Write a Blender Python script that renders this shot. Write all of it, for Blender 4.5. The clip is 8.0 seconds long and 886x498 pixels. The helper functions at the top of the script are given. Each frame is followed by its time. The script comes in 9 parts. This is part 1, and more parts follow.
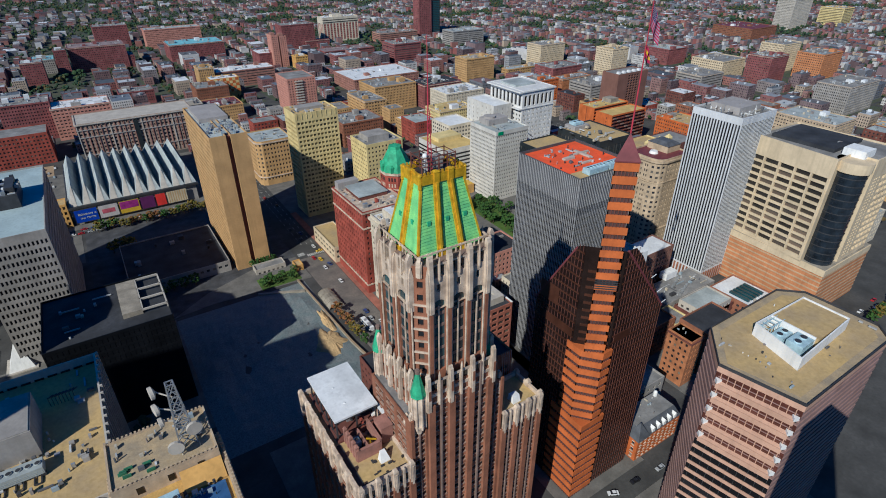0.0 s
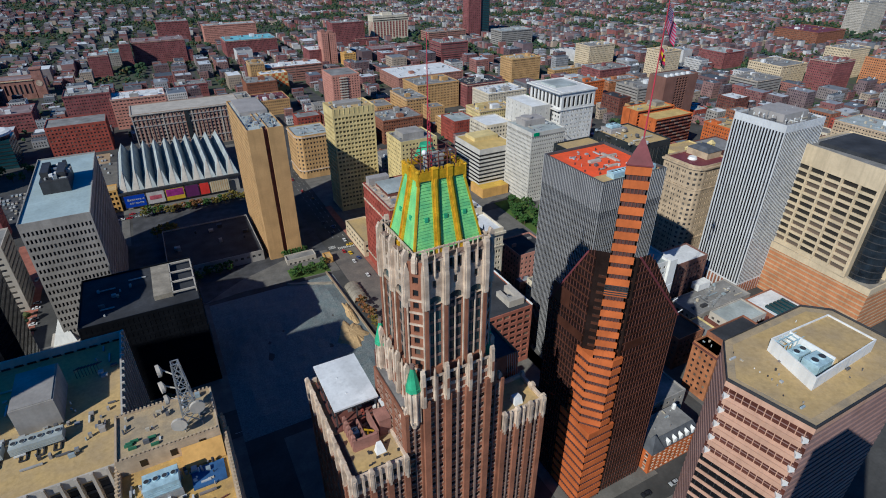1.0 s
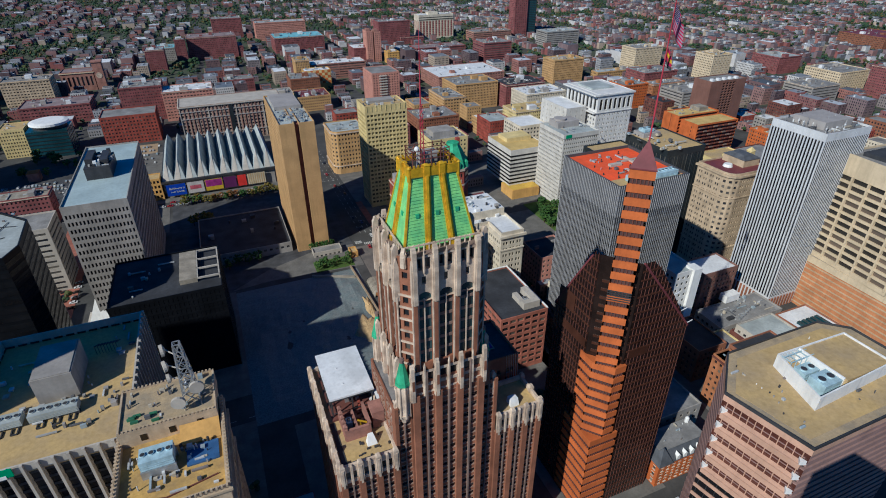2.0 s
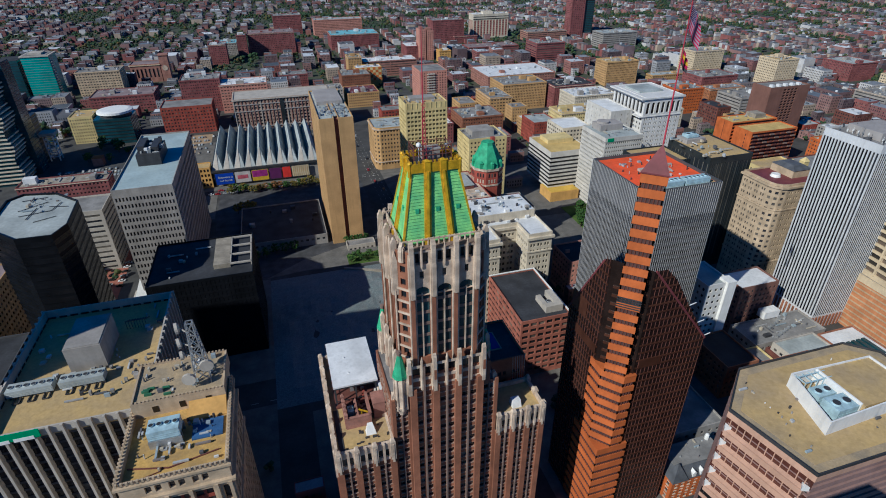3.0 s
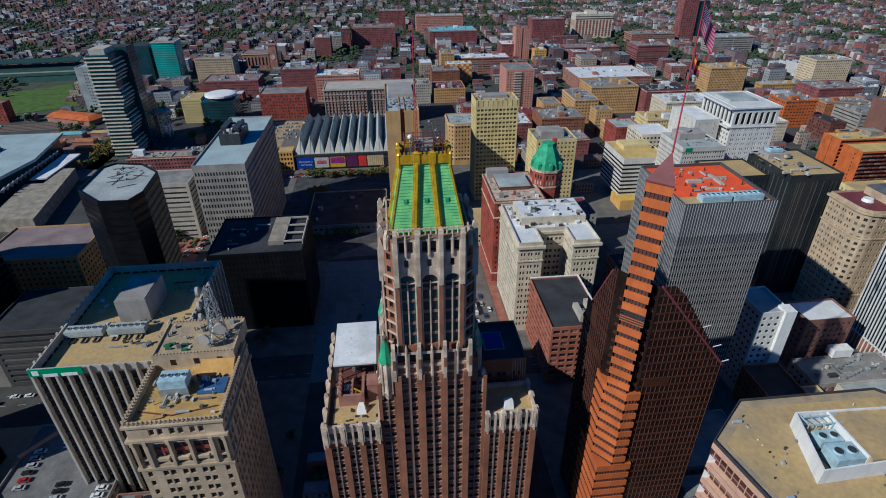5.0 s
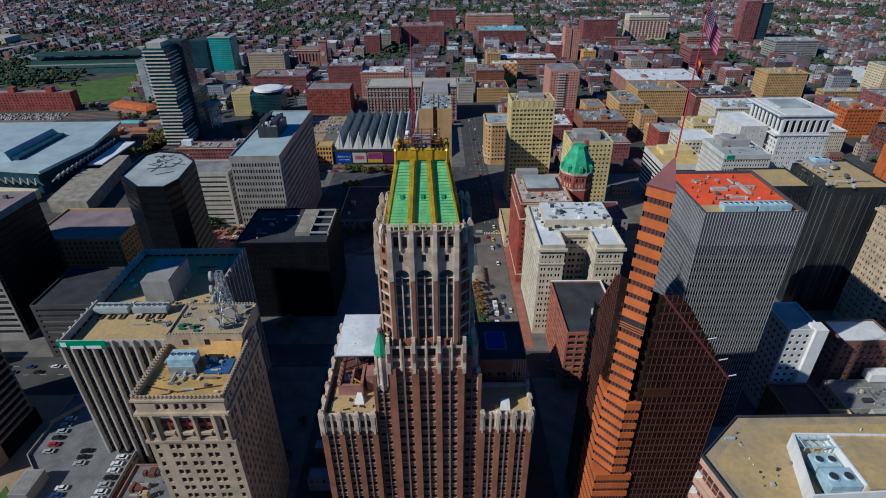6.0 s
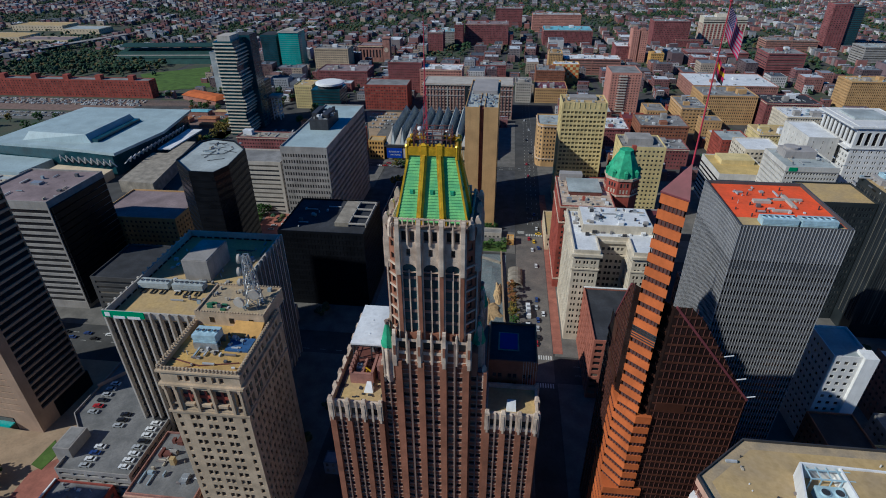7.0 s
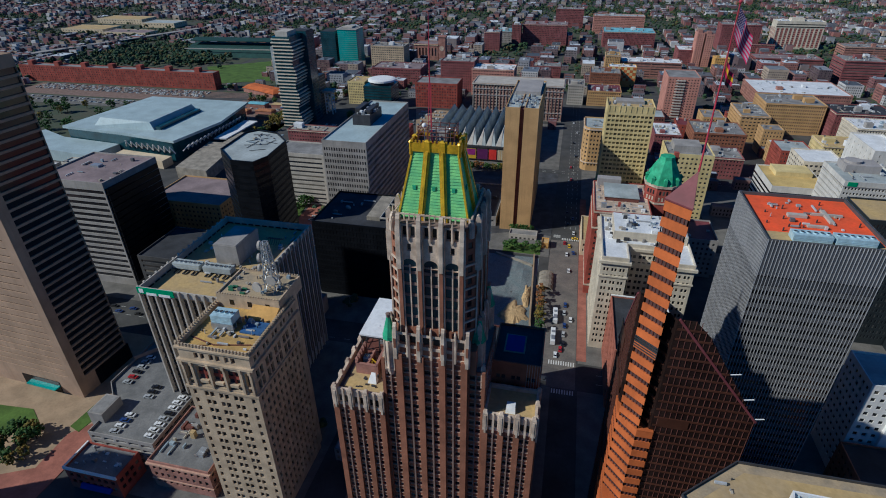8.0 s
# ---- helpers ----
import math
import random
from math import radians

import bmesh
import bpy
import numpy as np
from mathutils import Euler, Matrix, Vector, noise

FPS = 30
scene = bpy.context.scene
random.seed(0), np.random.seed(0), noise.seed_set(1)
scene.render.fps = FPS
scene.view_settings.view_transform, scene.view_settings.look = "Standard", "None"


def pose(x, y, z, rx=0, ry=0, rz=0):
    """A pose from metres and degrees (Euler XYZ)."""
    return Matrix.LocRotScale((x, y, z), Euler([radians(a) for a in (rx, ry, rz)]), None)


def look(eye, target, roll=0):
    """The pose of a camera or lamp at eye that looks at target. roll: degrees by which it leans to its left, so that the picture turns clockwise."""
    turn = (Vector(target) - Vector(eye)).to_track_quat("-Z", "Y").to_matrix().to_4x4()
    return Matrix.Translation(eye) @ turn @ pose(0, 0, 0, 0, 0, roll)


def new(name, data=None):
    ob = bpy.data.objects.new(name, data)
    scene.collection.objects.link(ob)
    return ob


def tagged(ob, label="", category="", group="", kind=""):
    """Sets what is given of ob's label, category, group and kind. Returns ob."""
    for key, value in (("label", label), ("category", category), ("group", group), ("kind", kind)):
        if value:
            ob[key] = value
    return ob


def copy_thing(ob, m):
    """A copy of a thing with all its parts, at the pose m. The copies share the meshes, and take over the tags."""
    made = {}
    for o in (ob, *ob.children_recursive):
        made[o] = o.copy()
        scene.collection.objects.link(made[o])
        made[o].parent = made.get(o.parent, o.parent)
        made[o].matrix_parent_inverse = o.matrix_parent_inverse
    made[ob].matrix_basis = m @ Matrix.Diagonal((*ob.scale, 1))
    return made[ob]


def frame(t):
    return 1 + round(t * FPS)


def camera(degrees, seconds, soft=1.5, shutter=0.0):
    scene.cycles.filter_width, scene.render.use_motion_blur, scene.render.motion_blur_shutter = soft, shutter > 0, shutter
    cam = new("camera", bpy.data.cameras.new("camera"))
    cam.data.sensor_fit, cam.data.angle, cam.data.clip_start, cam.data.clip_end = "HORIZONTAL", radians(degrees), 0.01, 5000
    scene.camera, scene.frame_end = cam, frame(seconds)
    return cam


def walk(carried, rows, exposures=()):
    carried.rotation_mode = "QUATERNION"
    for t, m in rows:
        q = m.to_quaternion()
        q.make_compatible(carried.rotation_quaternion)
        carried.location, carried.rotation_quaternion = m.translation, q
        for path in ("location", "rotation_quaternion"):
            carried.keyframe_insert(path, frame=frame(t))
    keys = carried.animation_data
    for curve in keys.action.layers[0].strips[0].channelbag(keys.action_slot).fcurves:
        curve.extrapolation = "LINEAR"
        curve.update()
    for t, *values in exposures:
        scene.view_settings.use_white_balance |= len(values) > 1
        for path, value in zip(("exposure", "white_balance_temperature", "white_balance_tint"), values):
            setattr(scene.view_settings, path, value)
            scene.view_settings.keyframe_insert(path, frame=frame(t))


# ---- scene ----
# ---------- camera and flight ----------
cam = camera(78.5, 8.0, 1.0)
METRES, EYE, TILT, LEAN, TURN = 100.0, 196.0, 0.0, 0.0, -33.1
ROWS = [
    (0.0, 0.0, 0.0, 0.0, -0.08, -30.08, 0.13),
    (0.5, 0.055, -0.0022, -0.0013, 2.6, -30.1, 0.16),
    (1.0, 0.1107, -0.0029, -0.0026, 5.23, -30.12, 0.2),
    (1.5, 0.1717, -0.0012, -0.0041, 7.67, -30.11, 0.22),
    (3.0, 0.3521, 0.0176, -0.0079, 16.15, -30.14, 0.31),
    (3.5, 0.4139, 0.0304, -0.0088, 19.35, -30.16, 0.36),
    (4.0, 0.4749, 0.0463, -0.0098, 22.19, -30.21, 0.35),
    (4.5, 0.5383, 0.0669, -0.011, 24.73, -30.23, 0.38),
    (6.0, 0.7153, 0.1427, -0.0149, 32.62, -30.28, 0.45),
    (6.5, 0.7703, 0.1729, -0.0158, 36.07, -30.32, 0.47),
    (7.0, 0.8253, 0.2081, -0.0167, 39.6, -30.35, 0.48),
    (7.5, 0.8797, 0.2485, -0.0184, 42.85, -30.36, 0.5),
    (8.0, 0.9294, 0.2909, -0.0198, 45.95, -30.35, 0.47),
]
walk(cam, [(t, pose(0, 0, EYE, TILT, LEAN, TURN) @ pose(METRES * x, METRES * y, METRES * z, 90 + pitch, roll, yaw)) for t, x, y, z, yaw, pitch, roll in ROWS], [(0.0, 0.03, 4780, 7), (8.0, -0.2, 4680, 7)])

# ---------- daylight: clear morning, sun in the south-south-east ----------
SUN = Vector((-1.0, -0.5, 0.8)).normalized()
world = bpy.data.worlds.new("clear_sky")
scene.world = world
world.use_nodes = True
sky = world.node_tree.nodes.new("ShaderNodeTexSky")
sky.sky_type, sky.sun_disc = "NISHITA", False
sky.sun_elevation = math.asin(SUN.z)
sky.sun_rotation = math.atan2(SUN.x, SUN.y)
sky.dust_density, sky.ozone_density, sky.altitude = 0.0, 10.0, 200
background = world.node_tree.nodes["Background"]
blue = world.node_tree.nodes.new("ShaderNodeVectorMath")
blue.operation = "MULTIPLY"
blue.inputs[1].default_value = (0.40, 1.14, 1.33)
world.node_tree.links.new(sky.outputs[0], blue.inputs[0])
world.node_tree.links.new(blue.outputs[0], background.inputs[0])
background.inputs[1].default_value = 0.041
sun = new("sun", bpy.data.lights.new("sun", "SUN"))
sun.data.energy, sun.data.angle, sun.data.color = 5.05, radians(0.55), (1.0, 0.815, 0.555)
sun.matrix_world = look(SUN * 500, (0, 0, 0))
# ---------- materials ----------
def surface(name, colour, rough=0.8, vary=0.18, size=6.0, metal=0.0, bump=0.15, stain=None, rnd=0.0, spec=0.3, tones=None):
    """A matt surface with broad stains (metres: size), fine grain, relief, and a shade of its own for each piece."""
    m = bpy.data.materials.new(name)
    m.use_nodes = True
    t = m.node_tree
    b = t.nodes["Principled BSDF"]
    b.inputs["Roughness"].default_value, b.inputs["Metallic"].default_value = rough, metal
    b.inputs["Specular IOR Level"].default_value = spec
    g = t.nodes.new("ShaderNodeNewGeometry")

    def tex(scale, detail):
        n = t.nodes.new("ShaderNodeTexNoise")
        n.inputs["Scale"].default_value, n.inputs["Detail"].default_value = scale, detail
        t.links.new(g.outputs["Position"], n.inputs["Vector"])
        return n.outputs[0]

    def mixed(fac, a, bb, mode="MIX"):
        n = t.nodes.new("ShaderNodeMix")
        n.data_type, n.blend_type = "RGBA", mode
        for socket, value in ((n.inputs[0], fac), (n.inputs[6], a), (n.inputs[7], bb)):
            if hasattr(value, "is_linked"):
                t.links.new(value, socket)
            else:
                socket.default_value = value if isinstance(value, float) else (*value, 1)
        return n.outputs[2]

    def ranged(value, lo, hi, a=0.3, z=0.7):
        n = t.nodes.new("ShaderNodeMapRange")
        t.links.new(value, n.inputs[0])
        for i, v in enumerate((a, z, lo, hi)):
            n.inputs[i + 1].default_value = v
        return n.outputs[0]

    broad, fine = tex(1.0 / size, 4), tex(9.0 / size, 5)
    lo = tuple(max(c * (1 - vary * 1.6), 0) for c in colour)
    hi = tuple(min(c * (1 + vary), 1) for c in colour)
    base = mixed(ranged(broad, 0.0, 1.0), stain or lo, hi)
    if tones:
        ramp = t.nodes.new("ShaderNodeValToRGB")
        ramp.color_ramp.interpolation = "CONSTANT"
        els = ramp.color_ramp.elements
        while len(els) < len(tones):
            els.new(0.5)
        for i, c in enumerate(tones):
            els[i].position, els[i].color = i / len(tones), (*c, 1)
        t.links.new(g.outputs["Random Per Island"], ramp.inputs[0])
        grey = mixed(ranged(broad, 0.0, 1.0), (0.8, 0.8, 0.8), (1.15, 1.15, 1.15))
        base = mixed(1.0, ramp.outputs[0], grey, "MULTIPLY")
    base = mixed(ranged(fine, 0.0, vary * 1.4), base, tuple(c * 0.45 for c in colour))
    if metal == 0.0 and not tones:
        # rain streaks that run down the wall
        drop = t.nodes.new("ShaderNodeVectorMath")
        drop.operation = "MULTIPLY"
        drop.inputs[1].default_value = (0.7, 0.7, 0.06)
        t.links.new(g.outputs["Position"], drop.inputs[0])
        run = t.nodes.new("ShaderNodeTexNoise")
        run.inputs["Scale"].default_value, run.inputs["Detail"].default_value = 1.0, 3
        t.links.new(drop.outputs[0], run.inputs["Vector"])
        base = mixed(ranged(run.outputs[0], 0.0, 0.32, 0.48, 0.72), base, tuple(c * 0.55 for c in colour))
    if rnd:
        info = t.nodes.new("ShaderNodeObjectInfo")
        shade = t.nodes.new("ShaderNodeCombineColor")
        r = ranged(info.outputs["Random"], 1 - rnd, 1 + rnd * 0.6, 0, 1)
        for i in range(3):
            t.links.new(r, shade.inputs[i])
        base = mixed(1.0, base, shade.outputs[0], "MULTIPLY")
    t.links.new(base, b.inputs["Base Color"])
    if bump:
        n = t.nodes.new("ShaderNodeBump")
        n.inputs["Strength"].default_value, n.inputs["Distance"].default_value = bump, 0.2
        t.links.new(fine, n.inputs["Height"])
        t.links.new(n.outputs[0], b.inputs["Normal"])
    return m


def glazing(name, dark, light, share=0.2, rough=0.12, spec=0.5, island=False):
    """Window glass over dark rooms; a share of the panes has pale blinds drawn."""
    m = bpy.data.materials.new(name)
    m.use_nodes = True
    t = m.node_tree
    b = t.nodes["Principled BSDF"]
    b.inputs["Roughness"].default_value, b.inputs["Specular IOR Level"].default_value = rough, spec
    source = t.nodes.new("ShaderNodeNewGeometry" if island else "ShaderNodeObjectInfo")
    ramp = t.nodes.new("ShaderNodeValToRGB")
    els = ramp.color_ramp.elements
    els[0].position, els[0].color = 1 - share, (*dark, 1)
    els[1].position, els[1].color = 1.0, (*light, 1)
    t.links.new(source.outputs["Random Per Island" if island else "Random"], ramp.inputs[0])
    t.links.new(ramp.outputs[0], b.inputs["Base Color"])
    return m


BRICK = surface("brown_brick", (0.29, 0.122, 0.068), 0.85, 0.2, 5, rnd=0.12)
BRICK_RED = surface("red_brick", (0.33, 0.075, 0.05), 0.85, 0.25, 6, rnd=0.1)
BRICK_ORANGE = surface("orange_brick", (0.52, 0.135, 0.03), 0.8, 0.15, 6, rnd=0.08)
BRICK_TAN = surface("tan_brick", (0.50, 0.31, 0.13), 0.85, 0.12, 9)
BRICK_ROSE = surface("rose_brick", (0.36, 0.13, 0.085), 0.85, 0.18, 5)
BRICK_BROWN = surface("plain_brown_brick", (0.20, 0.10, 0.075), 0.85, 0.12, 10)
# red brick turned mauve, the haze over the middle distance mixed into its colour
BRICK_HAZED = surface("hazed_red_brick", (0.25, 0.088, 0.085), 0.85, 0.22, 9)
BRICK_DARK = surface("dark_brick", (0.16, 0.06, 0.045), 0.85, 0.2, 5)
SPANDREL = surface("bronze_spandrel", (0.09, 0.05, 0.045), 0.6, 0.2, 3)
CREAM = surface("cream_terracotta", (0.62, 0.50, 0.38), 0.75, 0.22, 3, stain=(0.36, 0.27, 0.20), rnd=0.1)
MULLION = surface("grey_stone", (0.235, 0.165, 0.135), 0.75, 0.15, 3)
LIMESTONE = surface("limestone", (0.52, 0.40, 0.265), 0.8, 0.18, 5, rnd=0.05)
CONCRETE = surface("concrete", (0.33, 0.305, 0.28), 0.85, 0.16, 8)
CONCRETE_PALE = surface("pale_concrete", (0.47, 0.425, 0.365), 0.85, 0.12, 8)
GREY_PANEL = surface("grey_panel", (0.36, 0.33, 0.31), 0.7, 0.1, 10)
STEEL_DARK = surface("dark_steel", (0.05, 0.05, 0.055), 0.5, 0.2, 4)
STEEL = surface("galvanised_steel", (0.45, 0.46, 0.47), 0.45, 0.15, 2, metal=0.6)
BLACK_WALL = surface("black_curtain_wall", (0.009, 0.010, 0.013), 0.35, 0.2, 6, spec=0.12)
BROWN_GLASS = surface("brown_tinted_cladding", (0.022, 0.013, 0.011), 0.2, 0.3, 6, spec=0.4)
BROWN_BAND = surface("bronze_band", (0.075, 0.030, 0.018), 0.4, 0.2, 6, rnd=0.2)
WHITE = surface("white_paint", (0.78, 0.77, 0.75), 0.6, 0.06, 4)
WHITE_FIN = surface("white_metal_fin", (0.60, 0.60, 0.61), 0.5, 0.06, 8)
GREY_FIN = surface("pale_grey_fin", (0.46, 0.45, 0.45), 0.55, 0.08, 8)
GOLD = surface("gilded_metal", (0.82, 0.49, 0.008), 0.36, 0.22, 1.5, metal=0.4, spec=0.5)
COPPER = surface("green_copper", (0.25, 0.56, 0.17), 0.5, 0.25, 3, stain=(0.14, 0.44, 0.18))
COPPER_OLD = surface("verdigris", (0.08, 0.40, 0.20), 0.7, 0.25, 3)
ROOF_TAN = surface("tan_roof_gravel", (0.47, 0.33, 0.13), 0.95, 0.2, 9, stain=(0.40, 0.30, 0.17), bump=0.3)
ROOF_GREY = surface("grey_roof_felt", (0.26, 0.25, 0.24), 0.95, 0.25, 9)
ROOF_DARK = surface("dark_roof_felt", (0.045, 0.047, 0.055), 0.9, 0.3, 9)
ROOF_WHITE = surface("white_roof_membrane", (0.72, 0.72, 0.72), 0.7, 0.12, 9)
ROOF_ORANGE = surface("orange_roof_coating", (0.85, 0.10, 0.02), 0.75, 0.12, 9, stain=(0.62, 0.10, 0.03))
ROOF_MAROON = surface("maroon_roof_panels", (0.17, 0.045, 0.05), 0.6, 0.15, 6)
ROOF_BLUEGREY = surface("pale_blue_grey_roof", (0.40, 0.43, 0.42), 0.8, 0.2, 12)
ROOF_WORN = surface("worn_tan_gravel", (0.40, 0.30, 0.17), 0.95, 0.25, 4, stain=(0.30, 0.25, 0.18))
ROOF_PALE = surface("pale_metal_roof", (0.39, 0.47, 0.48), 0.6, 0.1, 14)
PINK_STONE = surface("pink_granite", (0.52, 0.32, 0.225), 0.7, 0.1, 6)
MAUVE_STONE = surface("mauve_granite", (0.30, 0.19, 0.17), 0.7, 0.12, 6)
BLUE_UNIT = surface("pale_blue_sheet_metal", (0.42, 0.56, 0.62), 0.5, 0.15, 2)
RED_STEEL = surface("red_painted_steel", (0.46, 0.045, 0.07), 0.5, 0.15, 2)
PLASTER = surface("yellow_cream_plaster", (0.66, 0.53, 0.24), 0.85, 0.14, 8)
PLASTER_ORANGE = surface("ochre_plaster", (0.60, 0.35, 0.10), 0.85, 0.14, 8)
ASPHALT = surface("asphalt", (0.075, 0.073, 0.070), 0.9, 0.25, 14)
PAVING = surface("concrete_paving", (0.16, 0.15, 0.135), 0.9, 0.2, 7)
PAVING_BRICK = surface("brick_paving", (0.33, 0.13, 0.09), 0.9, 0.2, 6)
SOIL = surface("sandy_soil", (0.50, 0.34, 0.16), 1.0, 0.3, 7, stain=(0.38, 0.27, 0.14), bump=0.7)
LAWN = surface("lawn", (0.09, 0.15, 0.025), 1.0, 0.25, 10, bump=0.4)
PAINT_WHITE = surface("road_paint", (0.65, 0.64, 0.6), 0.8, 0.15, 3)
TEAL = surface("teal_curtain_wall", (0.02, 0.32, 0.29), 0.3, 0.2, 15, spec=0.6)
BLUE_SHEET = surface("blue_roof_sheet", (0.05, 0.12, 0.28), 0.6, 0.2, 3)
BLUE_COVER = surface("blue_tarpaulin", (0.01, 0.016, 0.22), 0.6, 0.1, 3)
GLASS = glazing("window_glass", (0.015, 0.018, 0.022), (0.20, 0.17, 0.13), 0.25)
GLASS_FAR = glazing("far_window_glass", (0.025, 0.028, 0.036), (0.19, 0.17, 0.14), 0.5, island=True)
GLASS_OLIVE = glazing("yellow_blind_glass", (0.10, 0.095, 0.06), (0.34, 0.29, 0.14), 0.7)
GLASS_TEAL = glazing("teal_glass", (0.015, 0.035, 0.045), (0.03, 0.085, 0.10), 0.5)


# ---------- building blocks ----------
class Shape:
    """Collects the faces of one mesh."""

    def __init__(self):
        self.v, self.f = [], []

    def poly(self, *pts):
        i = len(self.v)
        self.v += [tuple(p) for p in pts]
        self.f.append(tuple(range(i, i + len(pts))))
        return self

    def solid(self, low, high):
        """Closed solid between two rings of points, the ring running counter-clockwise from above."""
        n, i = len(low), len(self.v)
        self.v += [tuple(p) for p in low] + [tuple(p) for p in high]
        self.f += [(i + k, i + (k + 1) % n, i + n + (k + 1) % n, i + n + k) for k in range(n)]
        self.f += [tuple(i + n + k for k in range(n)), tuple(i + k for k in reversed(range(n)))]
        return self

    def prism(self, pts, z0, z1, top=None):
        return self.solid([(x, y, z0) for x, y in pts], [(x, y, z1) for x, y in top or pts])

    def box(self, x0, x1, y0, y1, z0, z1):
        return self.prism(((x0, y0), (x1, y0), (x1, y1), (x0, y1)), z0, z1)

    def cyl(self, x, y, z0, z1, r0, r1=None, n=12, turn=0.0):
        r1 = r0 if r1 is None else r1
        ring = [(math.cos(turn + 2 * math.pi * k / n), math.sin(turn + 2 * math.pi * k / n)) for k in range(n)]
        return self.prism([(x + r0 * c, y + r0 * s) for c, s in ring], z0, z1, [(x + r1 * c, y + r1 * s) for c, s in ring])

    def beam(self, a, b, w, h=None):
        """A square bar from a to b."""
        a, b, h = Vector(a), Vector(b), h or w
        d = (b - a).normalized()
        u = d.cross(Vector((0, 0, 1)) if abs(d.z) < 0.95 else Vector((1, 0, 0))).normalized()
        v = u.cross(d)
        ring = [u * -w / 2 + v * -h / 2, u * w / 2 + v * -h / 2, u * w / 2 + v * h / 2, u * -w / 2 + v * h / 2]
        return self.solid([a + r for r in reversed(ring)], [b + r for r in reversed(ring)])

    def ball(self, x, y, z, r, n=8, squash=1.0):
        rows = [[(x + r * math.sin(math.pi * j / n) * math.cos(2 * math.pi * k / n), y + r * math.sin(math.pi * j / n) * math.sin(2 * math.pi * k / n), z - squash * r * math.cos(math.pi * j / n)) for k in range(n)] for j in range(1, n)]
        i = len(self.v)
        self.v += [p for row in rows for p in row]
        for j in range(n - 2):
            self.f += [(i + j * n + k, i + j * n + (k + 1) % n, i + (j + 1) * n + (k + 1) % n, i + (j + 1) * n + k) for k in range(n)]
        self.f += [tuple(i + k for k in reversed(range(n))), tuple(i + (n - 2) * n + k for k in range(n))]
        return self

    def mesh(self, name, material):
        me = bpy.data.meshes.new(name)
        me.from_pydata(self.v, [], self.f)
        me.materials.append(material)
        return me


def thing(name, label, category, x=0.0, y=0.0, z=0.0, group="", kind=""):
    ob = new(name)
    ob.location = (x, y, z)
    ob.empty_display_size = 1.0
    return tagged(ob, label, category, group, kind)


def under(ob, parent):
    ob.parent = parent
    ob.matrix_parent_inverse = base_of(parent).inverted()
    return ob


def base_of(ob):
    m = Matrix.Translation(ob.location) @ ob.rotation_euler.to_matrix().to_4x4()
    return base_of(ob.parent) @ ob.matrix_parent_inverse @ m if ob.parent else m


def part(name, shape, material, parent=None, label="", kind=""):
    ob = new(name, shape.mesh(name, material))
    if parent:
        under(ob, parent)
    return tagged(ob, label, kind=kind)


SHARED = {}


def piece(name, size, material, parent, x, y, z, turn=0.0):
    """A box of the given size (width, depth, height), its back foot's middle at x, y, z, turned about z; alike pieces share a mesh."""
    key = (name, tuple(round(s, 2) for s in size), material.name)
    if key not in SHARED:
        w, d, h = size
        SHARED[key] = Shape().box(-w / 2, w / 2, -d, 0, 0, h).mesh(name, material)
    ob = new(name, SHARED[key])
    ob.location, ob.rotation_euler = (x, y, z), (0, 0, turn)
    return under(ob, parent)


def spans(width, n, share, margin=0.0):
    """n even openings, each filling that share of its bay, between two margins."""
    bay = (width - 2 * margin) / n
    return [(margin + bay * (k + 0.5 - share / 2), margin + bay * (k + 0.5 + share / 2)) for k in range(n)]


def pairs(width, n, pier, mull, margin=0.0):
    """n bays with two openings each, between piers and a slim mullion."""
    bay, out = (width - 2 * margin) / n, []
    for k in range(n):
        a = margin + bay * k
        out += [(a + pier / 2, a + bay / 2 - mull / 2), (a + bay / 2 + mull / 2, a + bay - pier / 2)]
    return out


def facade(s, p0, p1, z0, z1, cols, rows, depth=0.35):
    """A wall from p0 to p1 (outside to the right of that way) with real recessed openings: cols (from, to) along it,
    rows (bottom, top) in height. Gives the panes to fill: x, y, z, width, height, turn."""
    p0, p1 = Vector(p0), Vector(p1)
    width = (p1 - p0).length
    d = (p1 - p0) / width
    inward = Vector((-d.y, d.x))

    def at(u, z, deep=0.0):
        q = p0 + d * u + inward * deep
        return (q.x, q.y, z)

    panes, edges = [], [0.0] + [u for c in cols for u in c] + [width]
    for k in range(0, len(edges), 2):
        a, b = edges[k], edges[k + 1]
        if b - a > 1e-3:
            s.poly(at(a, z0), at(b, z0), at(b, z1), at(a, z1))
    levels = [z0] + [z for r in rows for z in r] + [z1]
    for a, b in cols:
        for k in range(0, len(levels), 2):
            if levels[k + 1] - levels[k] > 1e-3:
                s.poly(at(a, levels[k]), at(b, levels[k]), at(b, levels[k + 1]), at(a, levels[k + 1]))
        for lo, hi in rows:
            s.poly(at(a, lo), at(b, lo), at(b, lo, depth), at(a, lo, depth))
            s.poly(at(a, hi, depth), at(b, hi, depth), at(b, hi), at(a, hi))
            s.poly(at(a, lo), at(a, lo, depth), at(a, hi, depth), at(a, hi))
            s.poly(at(b, lo, depth), at(b, lo), at(b, hi), at(b, hi, depth))
            x, y, _ = at((a + b) / 2, lo, depth)
            panes.append((x, y, lo, b - a, hi - lo, math.atan2(d.y, d.x)))
    return panes


def floors(z0, n, height, sill, head):
    return [(z0 + k * height + sill, z0 + k * height + head) for k in range(n)]


